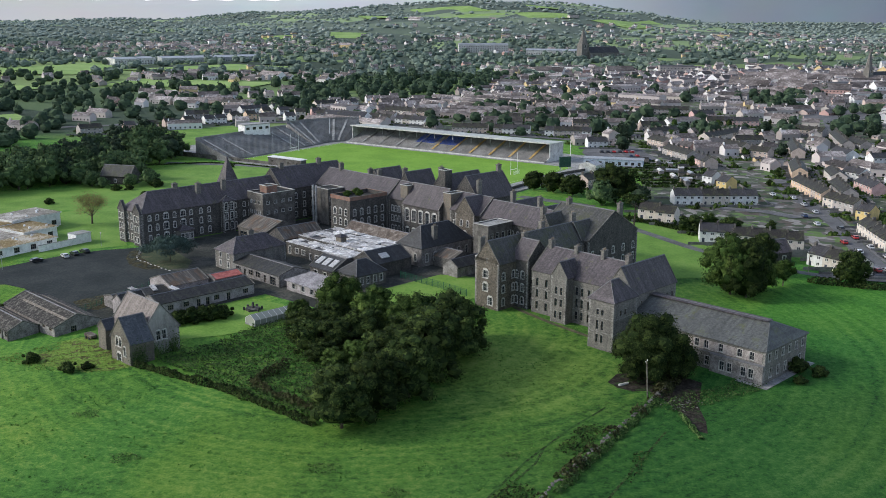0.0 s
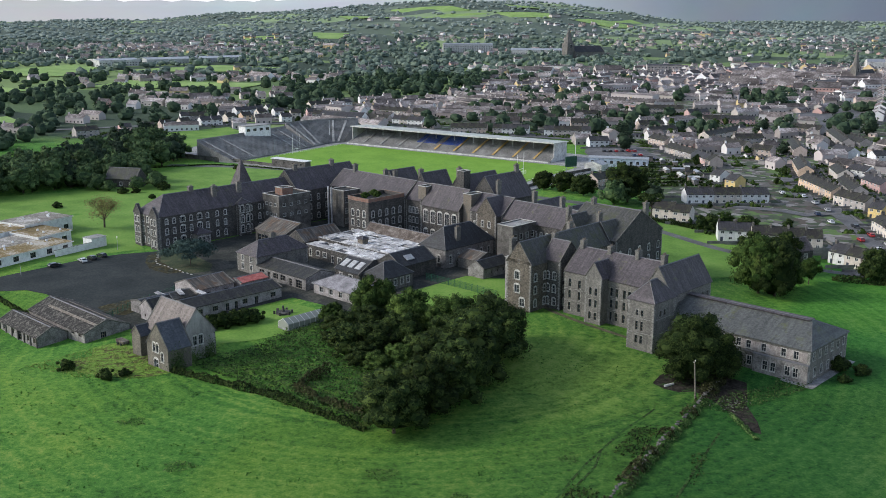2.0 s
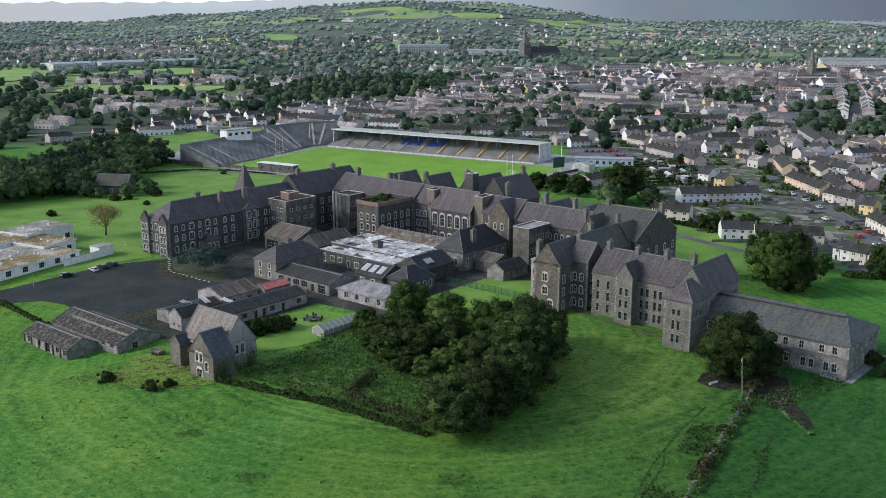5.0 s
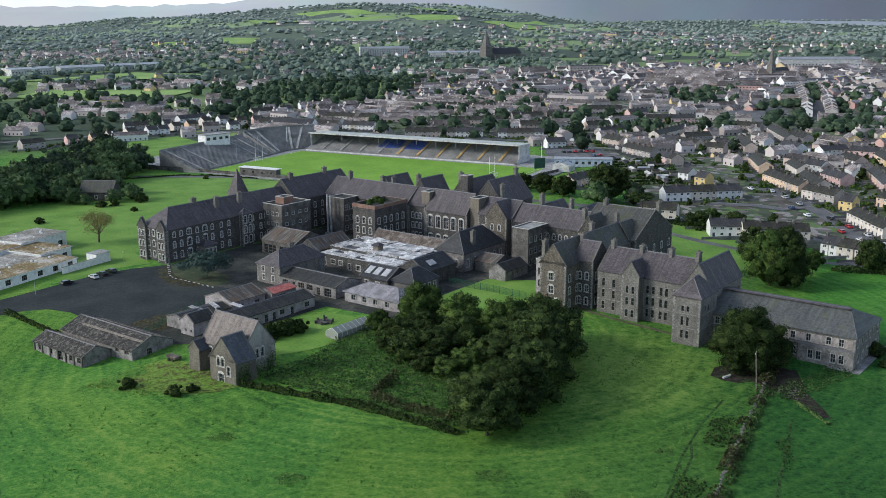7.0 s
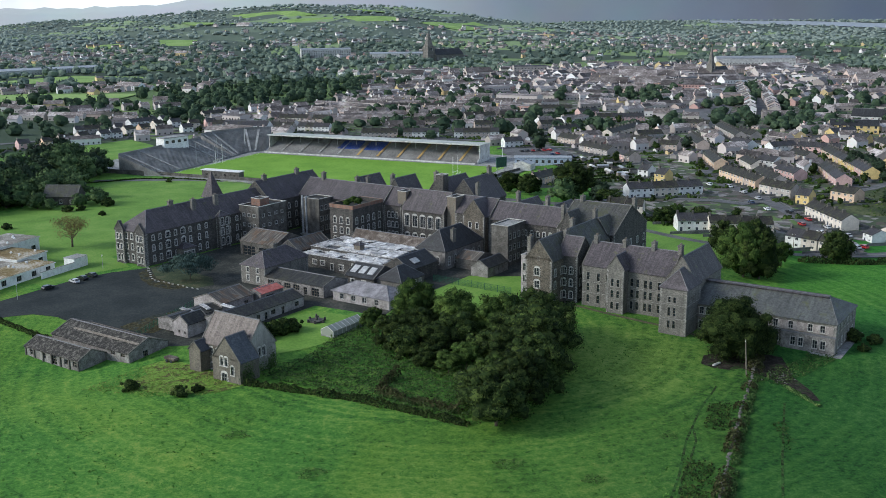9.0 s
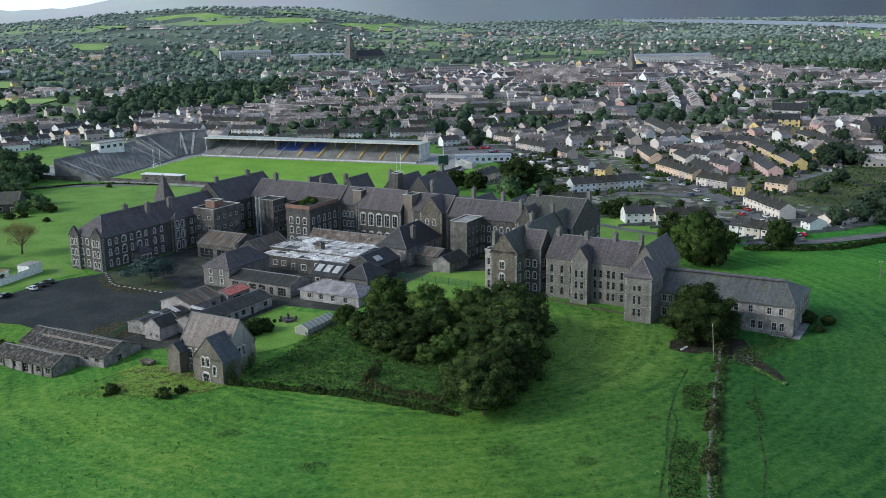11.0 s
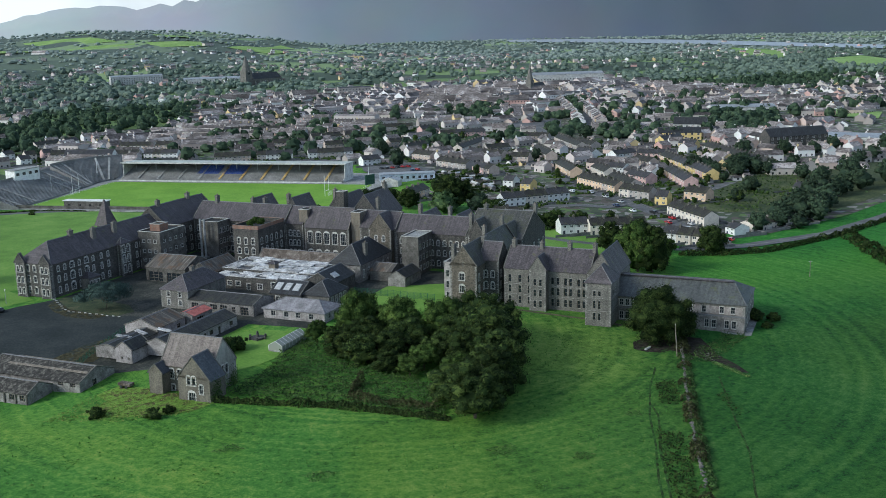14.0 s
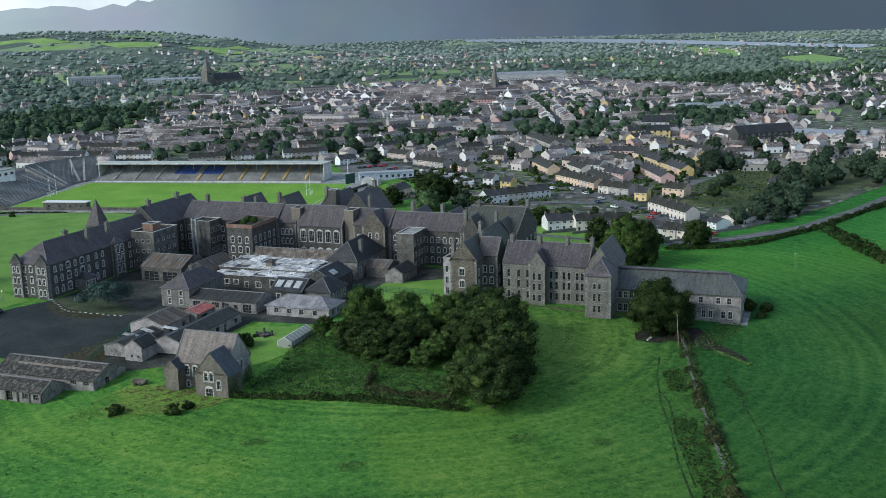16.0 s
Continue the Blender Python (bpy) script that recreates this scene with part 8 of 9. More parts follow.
l.new(sc.outputs[0], pr.inputs["Fac"])
fine = noise_node(n, l, 0.9, 6, 0.8, pos)
mm = n.new("ShaderNodeMix")
mm.data_type, mm.blend_type = "RGBA", "OVERLAY"
mm.inputs[0].default_value = 0.85
l.new(pr.outputs["Color"], mm.inputs[6]), l.new(fine.outputs["Fac"], mm.inputs[7])
l.new(mm.outputs[2], b.inputs["Base Color"])
b.inputs["Roughness"].default_value = 0.95
PLOTS = m
drape("garden_ground", [(118, 372), (140, 356), (175, 338), (232, 352), (300, 380), (360, 430), (520, 560), (760, 760), (860, 1000), (760, 1320), (300, 1380), (120, 1060), (-130, 960), (-190, 800), (-70, 757), (60, 694), (97, 664), (105, 590), (104, 540), (96, 478), (84, 440), (92, 402)], PLOTS, "garden plots of lawn, soil and paving between the houses", "gardens", 0.16, 16)
# roads of the estate
for pts, w in (([(128, 326), (146, 330), (150, 342), (153, 366), (159, 398), (162, 425), (162, 448), (160, 463), (167, 496), (179, 538), (191, 573), (223, 620), (256, 678), (281, 740), (300, 800), (343, 775)], 7), ([(128, 326), (152, 322), (195, 325), (242, 340), (320, 372), (420, 420)], 7),
               ([(191, 573), (168, 594), (152, 613), (146, 658), (127, 705), (91, 632), (103, 545)], 7), ([(162, 425), (147, 420), (138, 430), (120, 436)], 6), ([(242, 450), (217, 436), (226, 469), (240, 520)], 6), ([(103, 545), (99, 665), (60, 684), (-70, 762), (-200, 750), (-330, 690)], 8),
               ([(343, 775), (380, 850), (430, 960), (500, 1121), (560, 1250)], 10), ([(343, 775), (420, 740), (520, 720), (640, 700)], 8), ([(256, 678), (300, 640), (360, 600), (400, 560)], 7)):
    ribbon("road", pts, w, ROAD, "grey tarmac residential road", "road", 0.34)
    ribbon("pavement", [(x + 0.62 * w, y) for x, y in pts], 1.3, FOOTWAY, "grey footway beside the road", "pavement", 0.4)
drape("car_park", [(283, 811), (321, 790), (360, 859), (330, 912)], ROAD, "tarmac car park at the edge of the town centre", "car park", 0.3, 20)
drape("car_park", [(90, 560), (125, 570), (120, 640), (95, 655), (84, 610)], ROAD, "tarmac car park beside the sports ground", "car park", 0.3)
for i in range(46):
    k = i % 23
    if i < 23:
        x, y, a = (143 + (k % 4) * 3.0, 333 + (k // 4) * 1.2, 100) if k < 6 else (150.5 + 0.06 * (k - 4) ** 1.2 + (7 if k % 2 else 0), 345 + (k - 6) * 7.5, 88)
    else:
        x, y, a = 92 + (k % 8) * 3.6, 575 + (k // 8) * 17, 95
    if rh.random() < 0.75:
        park(rh.randrange(5), x, y, a + rh.uniform(-5, 5), 0.34)
# garden trees among the houses
for i in range(95):
    bx, by = rh.choice(taken)
    x, y = bx + rh.uniform(-17, 17), by + rh.uniform(-17, 17)
    if any((x - a) ** 2 + (y - b) ** 2 < 42 for a, b in taken) or y < 372:
        continue
    plant(rh.choice(("garden", "garden_dark")), x, y, rh.uniform(0.5, 1.25), rh.uniform(0, 360), "small tree in a house garden", "garden trees")
walls_v, walls_f = [], []
for bx, by in taken:
    for (ax, ay, cx_, cy_) in ((bx - 9, by - 8, bx + 9, by - 8), (bx - 9, by + 10, bx + 9, by + 10), (bx + 9, by - 8, bx + 9, by + 10)):
        n0 = len(walls_v)
        zz = ground_z(ax, ay)
        for z in (zz - 0.2, zz + 1.1):
            walls_v += [(ax, ay, z), (cx_, cy_, z), (cx_ + 0.2, cy_ + 0.2, z), (ax + 0.2, ay + 0.2, z)]
        walls_f += [tuple(n0 + j for j in f) for f in ((4, 5, 6, 7), (0, 1, 5, 4), (1, 2, 6, 5), (2, 3, 7, 6), (3, 0, 4, 7))]
tagged(new("garden_walls", mesh_of("garden_walls", walls_v, walls_f, FOOTWAY)), "low pale walls between the house gardens", "garden walls", kind="stuff")

# ---- the town further off ----
m, n, l, b = material("mixed_town_walls")
geo = n.new("ShaderNodeNewGeometry")
rr = ramp_node(n, [(0.0, (0.50, 0.45, 0.41)), (0.2, (0.54, 0.48, 0.46)), (0.4, (0.68, 0.65, 0.63)), (0.56, (0.34, 0.3, 0.28)), (0.68, (0.58, 0.46, 0.40)), (0.80, (0.76, 0.75, 0.74)), (0.9, (0.52, 0.33, 0.29)), (0.96, (0.62, 0.48, 0.25))])
rr.color_ramp.interpolation = "CONSTANT"
l.new(geo.outputs["Random Per Island"], rr.inputs["Fac"])
nz = noise_node(n, l, 0.5, 4, 0.7, geo.outputs["Position"])
mm = n.new("ShaderNodeMix")
mm.data_type, mm.blend_type = "RGBA", "MULTIPLY"
mm.inputs[0].default_value = 0.22
l.new(rr.outputs["Color"], mm.inputs[6]), l.new(nz.outputs["Color"], mm.inputs[7])
l.new(mm.outputs[2], b.inputs["Base Color"])
b.inputs["Roughness"].default_value = 0.85
TOWN_WALL = m
TOWN_ROOF = surface("mixed_town_roofs", (0.06, 0.05, 0.046), (0.148, 0.127, 0.119), (0.355, 0.322, 0.308), 0.05, 0.6, 0.7, 0.0, vary=0.62, island=True)


class TownMesh:
    def __init__(self):
        self.v, self.f, self.i = [], [], []

    def house(self, x, y, ang, w, d, e, r, z):
        e, r = e * 0.88, r * 0.88
        c, s = math.cos(ang), math.sin(ang)
        def at(a, b_, h):
            self.v.append((x + a * c - b_ * s, y + a * s + b_ * c, z + h))
            return len(self.v) - 1
        p = [at(a, b_, h) for h in (0, e) for a, b_ in ((-w, -d), (w, -d), (w, d), (-w, d))]
        g0, g1 = at(-w, 0, r), at(w, 0, r)
        self.f += [(p[0], p[1], p[5], p[4]), (p[1], p[2], p[6], g1, p[5]), (p[2], p[3], p[7], p[6]), (p[3], p[0], p[4], g0, p[7])]
        self.i += [0] * 4
        o = 0.35
        k = (r - e) / d
        q = [at(-w - 0.2, -d - o, e - k * o + 0.12), at(w + 0.2, -d - o, e - k * o + 0.12), at(w + 0.2, 0, r + 0.12), at(-w - 0.2, 0, r + 0.12), at(-w - 0.2, d + o, e - k * o + 0.12), at(w + 0.2, d + o, e - k * o + 0.12)]
        self.f += [(q[0], q[1], q[2], q[3]), (q[3], q[2], q[5], q[4])]
        self.i += [1] * 2
        if e > 3:
            cx0 = -w + 0.3
            m_ = [at(a, b_, h) for h in (r - 0.9, r + 1.2) for a, b_ in ((cx0, -0.6), (cx0 + 0.8, -0.6), (cx0 + 0.8, 0.6), (cx0, 0.6))]
            self.f += [(m_[0], m_[1], m_[5], m_[4]), (m_[1], m_[2], m_[6], m_[5]), (m_[2], m_[3], m_[7], m_[6]), (m_[3], m_[0], m_[4], m_[7]), (m_[4], m_[5], m_[6], m_[7])]
            self.i += [0] * 5
        for fl in range(max(1, int(e / 2.7))):
            for j in range(max(1, int(w / 1.6))):
                a = -w + (2 * w) * (j + 0.5) / max(1, int(w / 1.6))
                for side in (-1, 1):
                    yy = side * (d + 0.04)
                    u = [at(a - 0.55, yy, 0.9 + fl * 2.7), at(a + 0.55, yy, 0.9 + fl * 2.7), at(a + 0.55, yy, 2.1 + fl * 2.7), at(a - 0.55, yy, 2.1 + fl * 2.7)]
                    self.f.append(tuple(u if side < 0 else u[::-1]))
                    self.i.append(2)

    def finish(self, name, label):
        return tagged(new(name, mesh_of(name, self.v, self.f, [TOWN_WALL, TOWN_ROOF, GLASS], self.i)), label, "town houses", kind="stuff")


def bearing_ok(x, y, margin=3):
    a = math.degrees(math.atan2(x + 60, y))
    return -29 - margin < a < 50 + margin


def town_density(x, y):
    """How thickly the land is built over: the core, its suburbs and outlying estates."""
    core = 1.05 * math.exp(-(((x - 470) / 400) ** 2 + ((y - 1130) / 280) ** 2))
    north = 0.62 * math.exp(-(((x - 20) / 230) ** 2 + ((y - 900) / 150) ** 2))
    west = 0.6 * math.exp(-(((x + 420) / 300) ** 2 + ((y - 2000) / 240) ** 2))
    mid = 0.3 * math.exp(-(((x - 150) / 420) ** 2 + ((y - 2050) / 260) ** 2))
    south = 0.6 * math.exp(-(((x - 640) / 260) ** 2 + ((y - 760) / 160) ** 2))
    far = 0.2 * math.exp(-(((x - 900) / 800) ** 2 + ((y - 2300) / 420) ** 2))
    rows_ = 0.55 * math.exp(-(((x + 205) / 130) ** 2 + ((y - 1200) / 50) ** 2))
    v = max(core, north, west, mid, south, far, rows_)
    return v * (0.75 + 0.6 * noise.noise((x / 130, y / 130, 11)))


WOODS = [[(-150, 1007), (-112, 1185), (-32, 1368), (37, 1443), (83, 1285), (33, 1016), (-49, 943), (-110, 880)], [(278, 1722), (342, 1665), (272, 1402), (218, 1448)], [(673, 1276), (720, 1169), (759, 1050), (897, 1090), (1063, 1275), (1006, 1426), (857, 1530)], [(404, 705), (504, 821), (567, 854), (536, 765), (439, 658), (390, 635)],
         [(282, 1004), (346, 1004), (314, 882), (268, 870)], [(-160, 869), (-138, 943), (-93, 872), (-110, 800), (-146, 800)], [(-81, 1858), (57, 1956), (349, 2042), (378, 2176), (72, 2140), (-77, 2098)], [(1063, 1275), (1006, 1426), (1500, 2000), (1600, 1900), (1250, 1380)], [(900, 2200), (1500, 2900), (1700, 2700), (1300, 2000)]]


def in_woods(x, y):
    return any(inside(x, y, f) for f in WOODS)


STREETS = [[(343, 775), (380, 850), (430, 960), (500, 1121), (560, 1250)], [(343, 775), (420, 740), (520, 720), (640, 700)], [(256, 678), (281, 740), (300, 800), (343, 775)], [(283, 811), (321, 790), (350, 830), (345, 880)], [(256, 678), (300, 640), (360, 600), (400, 560)]]


def off_street(x, y, gap):
    """Whether a place keeps clear of the town's streets."""
    for line_ in STREETS:
        for (ax, ay), (bx, by) in zip(line_, line_[1:]):
            k = max(0.0, min(1.0, ((x - ax) * (bx - ax) + (y - ay) * (by - ay)) / ((bx - ax) ** 2 + (by - ay) ** 2)))
            if math.hypot(x - ax - k * (bx - ax), y - ay - k * (by - ay)) < gap:
                return False
    return True


rt = random.Random(33)
near_town, far_town = TownMesh(), TownMesh()
spots = []
y = 600.0
while y < 2900:
    step = 15 if y < 1500 else 22
    x = -0.62 * y - 120
    while x < 1.15 * y + 120:
        px_, py_ = x + rt.uniform(-3, 3), y + rt.uniform(-3, 3)
        if bearing_ok(px_, py_) and rt.random() < town_density(px_, py_) * 1.25 and not any(abs(px_ - a) + abs(py_ - c) < 16 for a, c in taken):
            ok = off_street(px_, py_, 17 if px_ > 330 else 9) and not in_woods(px_, py_) and not (-175 < px_ < 135 and py_ < 700) and not (py_ < 640 and px_ < 320)
            if ok:
                street = math.floor(px_ / 170 + noise.noise((px_ / 300, py_ / 300, 2)) * 1.5) * 0.63 + math.floor(py_ / 140) * 1.1
                ang = (street % 1.6) - 0.8 + rt.uniform(-0.08, 0.08)
                core_ = math.exp(-(((px_ - 520) / 230) ** 2 + ((py_ - 1180) / 170) ** 2))
                big = rt.random() < 0.03 + 0.3 * core_
                w = rt.uniform(8, 22) if big else rt.uniform(3.6, 7.5)
                d = rt.uniform(5, 9) if big else rt.uniform(3.2, 4.6)
                e = (rt.uniform(4, 9) + 4 * core_) if big else rt.choice((2.8, 5.0, 5.2, 5.4)) + 3 * core_
                if py_ < 1150 and not big and rt.random() < 0.4:
                    w, d, e = rt.uniform(8, 15), 3.7, 5.0
                tm = near_town if py_ < 1300 else far_town
                tm.house(px_, py_, ang, w, d, e, e + (1.2 if big and rt.random() < 0.6 else d * rt.uniform(0.55, 0.85)), ground_z(px_, py_) - 0.3)
                spots.append((px_, py_))
        x += step
    y += step * 0.9
# shops shoulder to shoulder along the main street
for (ax, ay), (bx, by) in zip(STREETS[0], STREETS[0][1:]):
    length = math.hypot(bx - ax, by - ay)
    ang = math.atan2(by - ay, bx - ax)
    for side in (-1, 1):
        k = 5.0
        while k < length - 4:
            w = rt.uniform(3.0, 5.5)
            px_, py_ = ax + (bx - ax) * k / length - math.sin(ang) * side * 9.5, ay + (by - ay) * k / length + math.cos(ang) * side * 9.5
            e = rt.uniform(5.0, 8.0)
            near_town.house(px_, py_, ang, w, 4.6, e, e + 2.6, ground_z(px_, py_) - 0.3)
            k += 2 * w
for _ in range(1500):
    px_, py_ = rt.uniform(84, 470), rt.uniform(385, 690)
    if py_ < 700 - px_ * 0.9 and px_ < 150:
        continue
    if not bearing_ok(px_, py_) or any(abs(px_ - a) + abs(py_ - c) < 13 for a, c in taken) or any(abs(px_ - a) + abs(py_ - c) < 12 for a, c in spots):
        continue
    if not off_street(px_, py_, 7) or px_ > 175 and py_ < 452 or (py_ < 640 and px_ < 130 and py_ > 500) or (145 < px_ < 172 and py_ < 600) or (px_ < 110 and py_ < 480):
        continue
    if rt.random() < 0.62:
        near_town.house(px_, py_, rt.choice((0.3, -0.9, 1.2, -0.3)), rt.uniform(1.4, 2.6), rt.uniform(1.2, 1.9), 2.3, 3.2, ground_z(px_, py_) - 0.2)
    else:
        near_town.house(px_, py_, rt.choice((0.2, -1.25, 1.35, -0.4)), rt.uniform(4, 9), rt.uniform(3.2, 4.2), 5.1, 7.8, ground_z(px_, py_) - 0.2)
    spots.append((px_, py_))
near_town.finish("town_houses", "crowded slate-roofed houses and shops of the town")
far_town.finish("outlying_houses", "scattered pale houses on the far side of town")

# larger buildings that stand out
def big_block(name, x, y, ang, w, d, h, ridge, mat, roof, label, rows_=2, category="building"):
    th = thing(name, pose(x, y, ground_z(x, y) - 0.2, 0, 0, ang), label, category)
    r = (-w / 2, w / 2, -d / 2, d / 2)
    cols = max(2, int(w / 4.2))
    fr = [(spaced(w, cols, 2.2), 1.2 + 3.1 * k, 1.5, 1.6, "plain") for k in range(rows_)]
    make_walls(th, r, h, mat, {"S": fr, "E": [(spaced(d, max(2, int(d / 5)), 2.2), 1.2 + 3.1 * k, 1.5, 1.6, "plain") for k in range(rows_)]}, "EW", ridge)
    make_roof(th, r, h, ridge, "p", ("gable", "gable"), roof, 0.3, False)
    return th


big_block("school", 374, 556, -5, 46, 12, 9.5, 14.5, STONE, SLATE_DARK, "large grey stone school with steep slate roofs", 3, "school")
big_block("factory", 433, 566, -50, 70, 30, 5.0, 6.5, RENDER_WHITE, METAL_GREY, "long white low factory with a pale roof", 1, "factory")
big_block("warehouse", 520, 800, -20, 60, 22, 7, 9, RENDER_WHITE, METAL_GREY, "large pale warehouse with a shallow roof", 1, "warehouse")
big_block("hall", 385, 690, -40, 26, 13, 7, 12, RENDER_WHITE, SLATE_DARK, "white gabled hall with a steep slate roof", 2, "hall")
big_block("hall", 345, 648, -30, 32, 12, 6, 9.5, COATS[5], SLATE_DARK, "orange-yellow gabled building with slate roof", 2, "building")
big_block("shopping_centre", 455, 1085, -12, 110, 30, 8, 9, RENDER_WHITE, TILES[1], "long pale flat shopping building", 2, "shopping centre")
big_block("hotel", 600, 1290, -12, 105, 16, 18, 21, RENDER_WHITE, METAL_GREY, "long pale hotel of several storeys", 4, "hotel")
big_block("hotel", 300, 1330, -5, 44, 14, 11, 12, COATS[2], TILES[1], "grey office block with window bands", 3, "office block")
big_block("apartments", 75, 1900, 4, 90, 15, 15, 17, RENDER_WHITE, METAL_GREY, "long white apartment building", 4, "apartments")
big_block("retail_shed", 215, 1850, -8, 130, 40, 8, 10, RENDER_WHITE, METAL_GREY, "long white retail shed with a pale roof", 1, "retail shed")
big_block("factory", -440, 1470, 40, 60, 40, 9, 10.5, RENDER_WHITE, METAL_GREY, "white factory with a flat pale roof", 2, "factory")
big_block("factory", -350, 1560, 32, 150, 40, 7, 9, METAL_GREY, METAL_GREY, "long grey factory shed", 1, "factory")
big_block("nursing_home", -70, 760, -20, 34, 14, 5.4, 9, COATS[1], TILES[1], "white hipped care home beside the estate", 2, "care home")

# church spires
def spire_church(x, y, h, w, label, body=30):
    th = thing("church", pose(x, y, ground_z(x, y) - 0.2, 0, 0, 30), label, "church")
    make_walls(th, (-w / 2, w / 2, -w / 2, w / 2), h * 0.5, STONE_GREY, {"S": [([w / 2], h * 0.36, w * 0.3, h * 0.1, "stone")]}, "", None)
    bm = bmesh.new()
    bmesh.ops.create_cone(bm, segments=8, radius1=w * 0.55, radius2=0.1, depth=h * 0.5, cap_ends=True, matrix=pose(0, 0, h * 0.75))
    part("spire", bm, STONE_GREY, th)
    r = (w / 2, w / 2 + body, -w * 0.8, w * 0.8)
    make_walls(th, r, h * 0.22, STONE_GREY, {"S": [(spaced(body, 6, 3), 2.0, 1.6, 5, "arched")]}, "EW", h * 0.4)
    make_roof(th, r, h * 0.22, h * 0.4, "p", ("gable", "gable"), SLATE_DARK)


spire_church(470, 1145, 41, 7.5, "grey stone church with a tall spire", 26)
spire_church(228, 1690, 50, 14, "grey stone cathedral with a broad tower", 60)

# ---- woods and far trees ----
def far_kit(seed, h, r, lumps, leaves, size, seg, rings):
    rng = np.random.default_rng(seed)
    skin = shell_quads(rng, h, r, -0.05, 0.95, seg, rings, 0.88)
    return np.concatenate([skin, crown_quads(seed, h, r * 1.05, lumps, leaves, size, 0.0, 1.0)])


KITS_NEAR = [far_kit(s, 10, 5.2, 8, 7, 0.9, 10, 6) for s in (1, 2, 3, 4, 12)]
KITS_FAR = [far_kit(s, 10, 6.0, 4, 3, 1.6, 7, 3) for s in (5, 6, 7, 15)]
KITS_HILL = [far_kit(s, 9, 6.4, 2, 1, 1.8, 6, 3) for s in (25, 26, 27, 28)]
KITS_BUSH = [far_kit(s, 10, 5.2, 2, 3, 1.8, 5, 3) for s in (8, 9)]


def woodland(name, points, kits, label, seed, mat=None, spread=1.0):
    rng = np.random.default_rng(seed)
    out = []
    for x, y, s in points:
        a = rng.uniform(0, 6.28)
        q = kits[rng.integers(len(kits))]
        c, s_ = math.cos(a), math.sin(a)
        rot = np.array([[c, -s_, 0], [s_, c, 0], [0, 0, 1]])
        out.append((q.reshape(-1, 3) @ rot.T * [s * spread * rng.uniform(0.9, 1.2), s * spread, s * rng.uniform(0.8, 1.25) / spread ** 0.6] + [x, y, ground_z(x, y) - 0.4]).reshape(-1, 4, 3))
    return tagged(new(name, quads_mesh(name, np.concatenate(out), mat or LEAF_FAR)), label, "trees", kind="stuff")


LAKE = [(1572, 3512), (1695, 3247), (1782, 3022), (1860, 2795), (1910, 2572), (1950, 2328), (1980, 2000), (2140, 2076), (2100, 2450), (2060, 2850), (1990, 3250), (1920, 3600), (1750, 3900)]
FIELDS = [[(-620, 1260), (-500, 1480), (-420, 1390), (-440, 1240)], [(-420, 1330), (-300, 1480), (-190, 1420), (-200, 1340)], [(-360, 1080), (-340, 1180), (-180, 1140), (-200, 1060)], [(-420, 720), (-330, 800), (-290, 740), (-330, 690)], [(-520, 980), (-440, 1080), (-400, 1040), (-450, 950)]]
# fields on the hillside and towards the lake
FIELDS += [[(378, 2677), (587, 2974), (640, 2728), (456, 2510)], [(196, 2873), (337, 2828), (332, 2716), (218, 2759)], [(20, 2976), (173, 2880), (159, 2740), (70, 2745)], [(-242, 2966), (12, 3040), (27, 2880), (-197, 2770)], [(-121, 3366), (79, 3130), (138, 2960), (-37, 3090)],
           [(-263, 2449), (-172, 2393), (-163, 2255), (-247, 2280)], [(-401, 2360), (-334, 2368), (-320, 2255), (-385, 2245)], [(-511, 2361), (-468, 2369), (-456, 2306), (-499, 2306)], [(380, 3000), (470, 3110), (520, 3010), (420, 2860)], [(240, 3060), (330, 3160), (360, 3020), (250, 2960)],
           [(1803, 2510), (1763, 2203), (1421, 1811), (1494, 2041)], [(1458, 1747), (1633, 1813), (1501, 1583), (1317, 1416), (1271, 1494)], [(608, 787), (623, 728), (575, 684), (557, 724)]]
def open_field(x, y):
    return any(inside(x, y, f) for f in FIELDS)


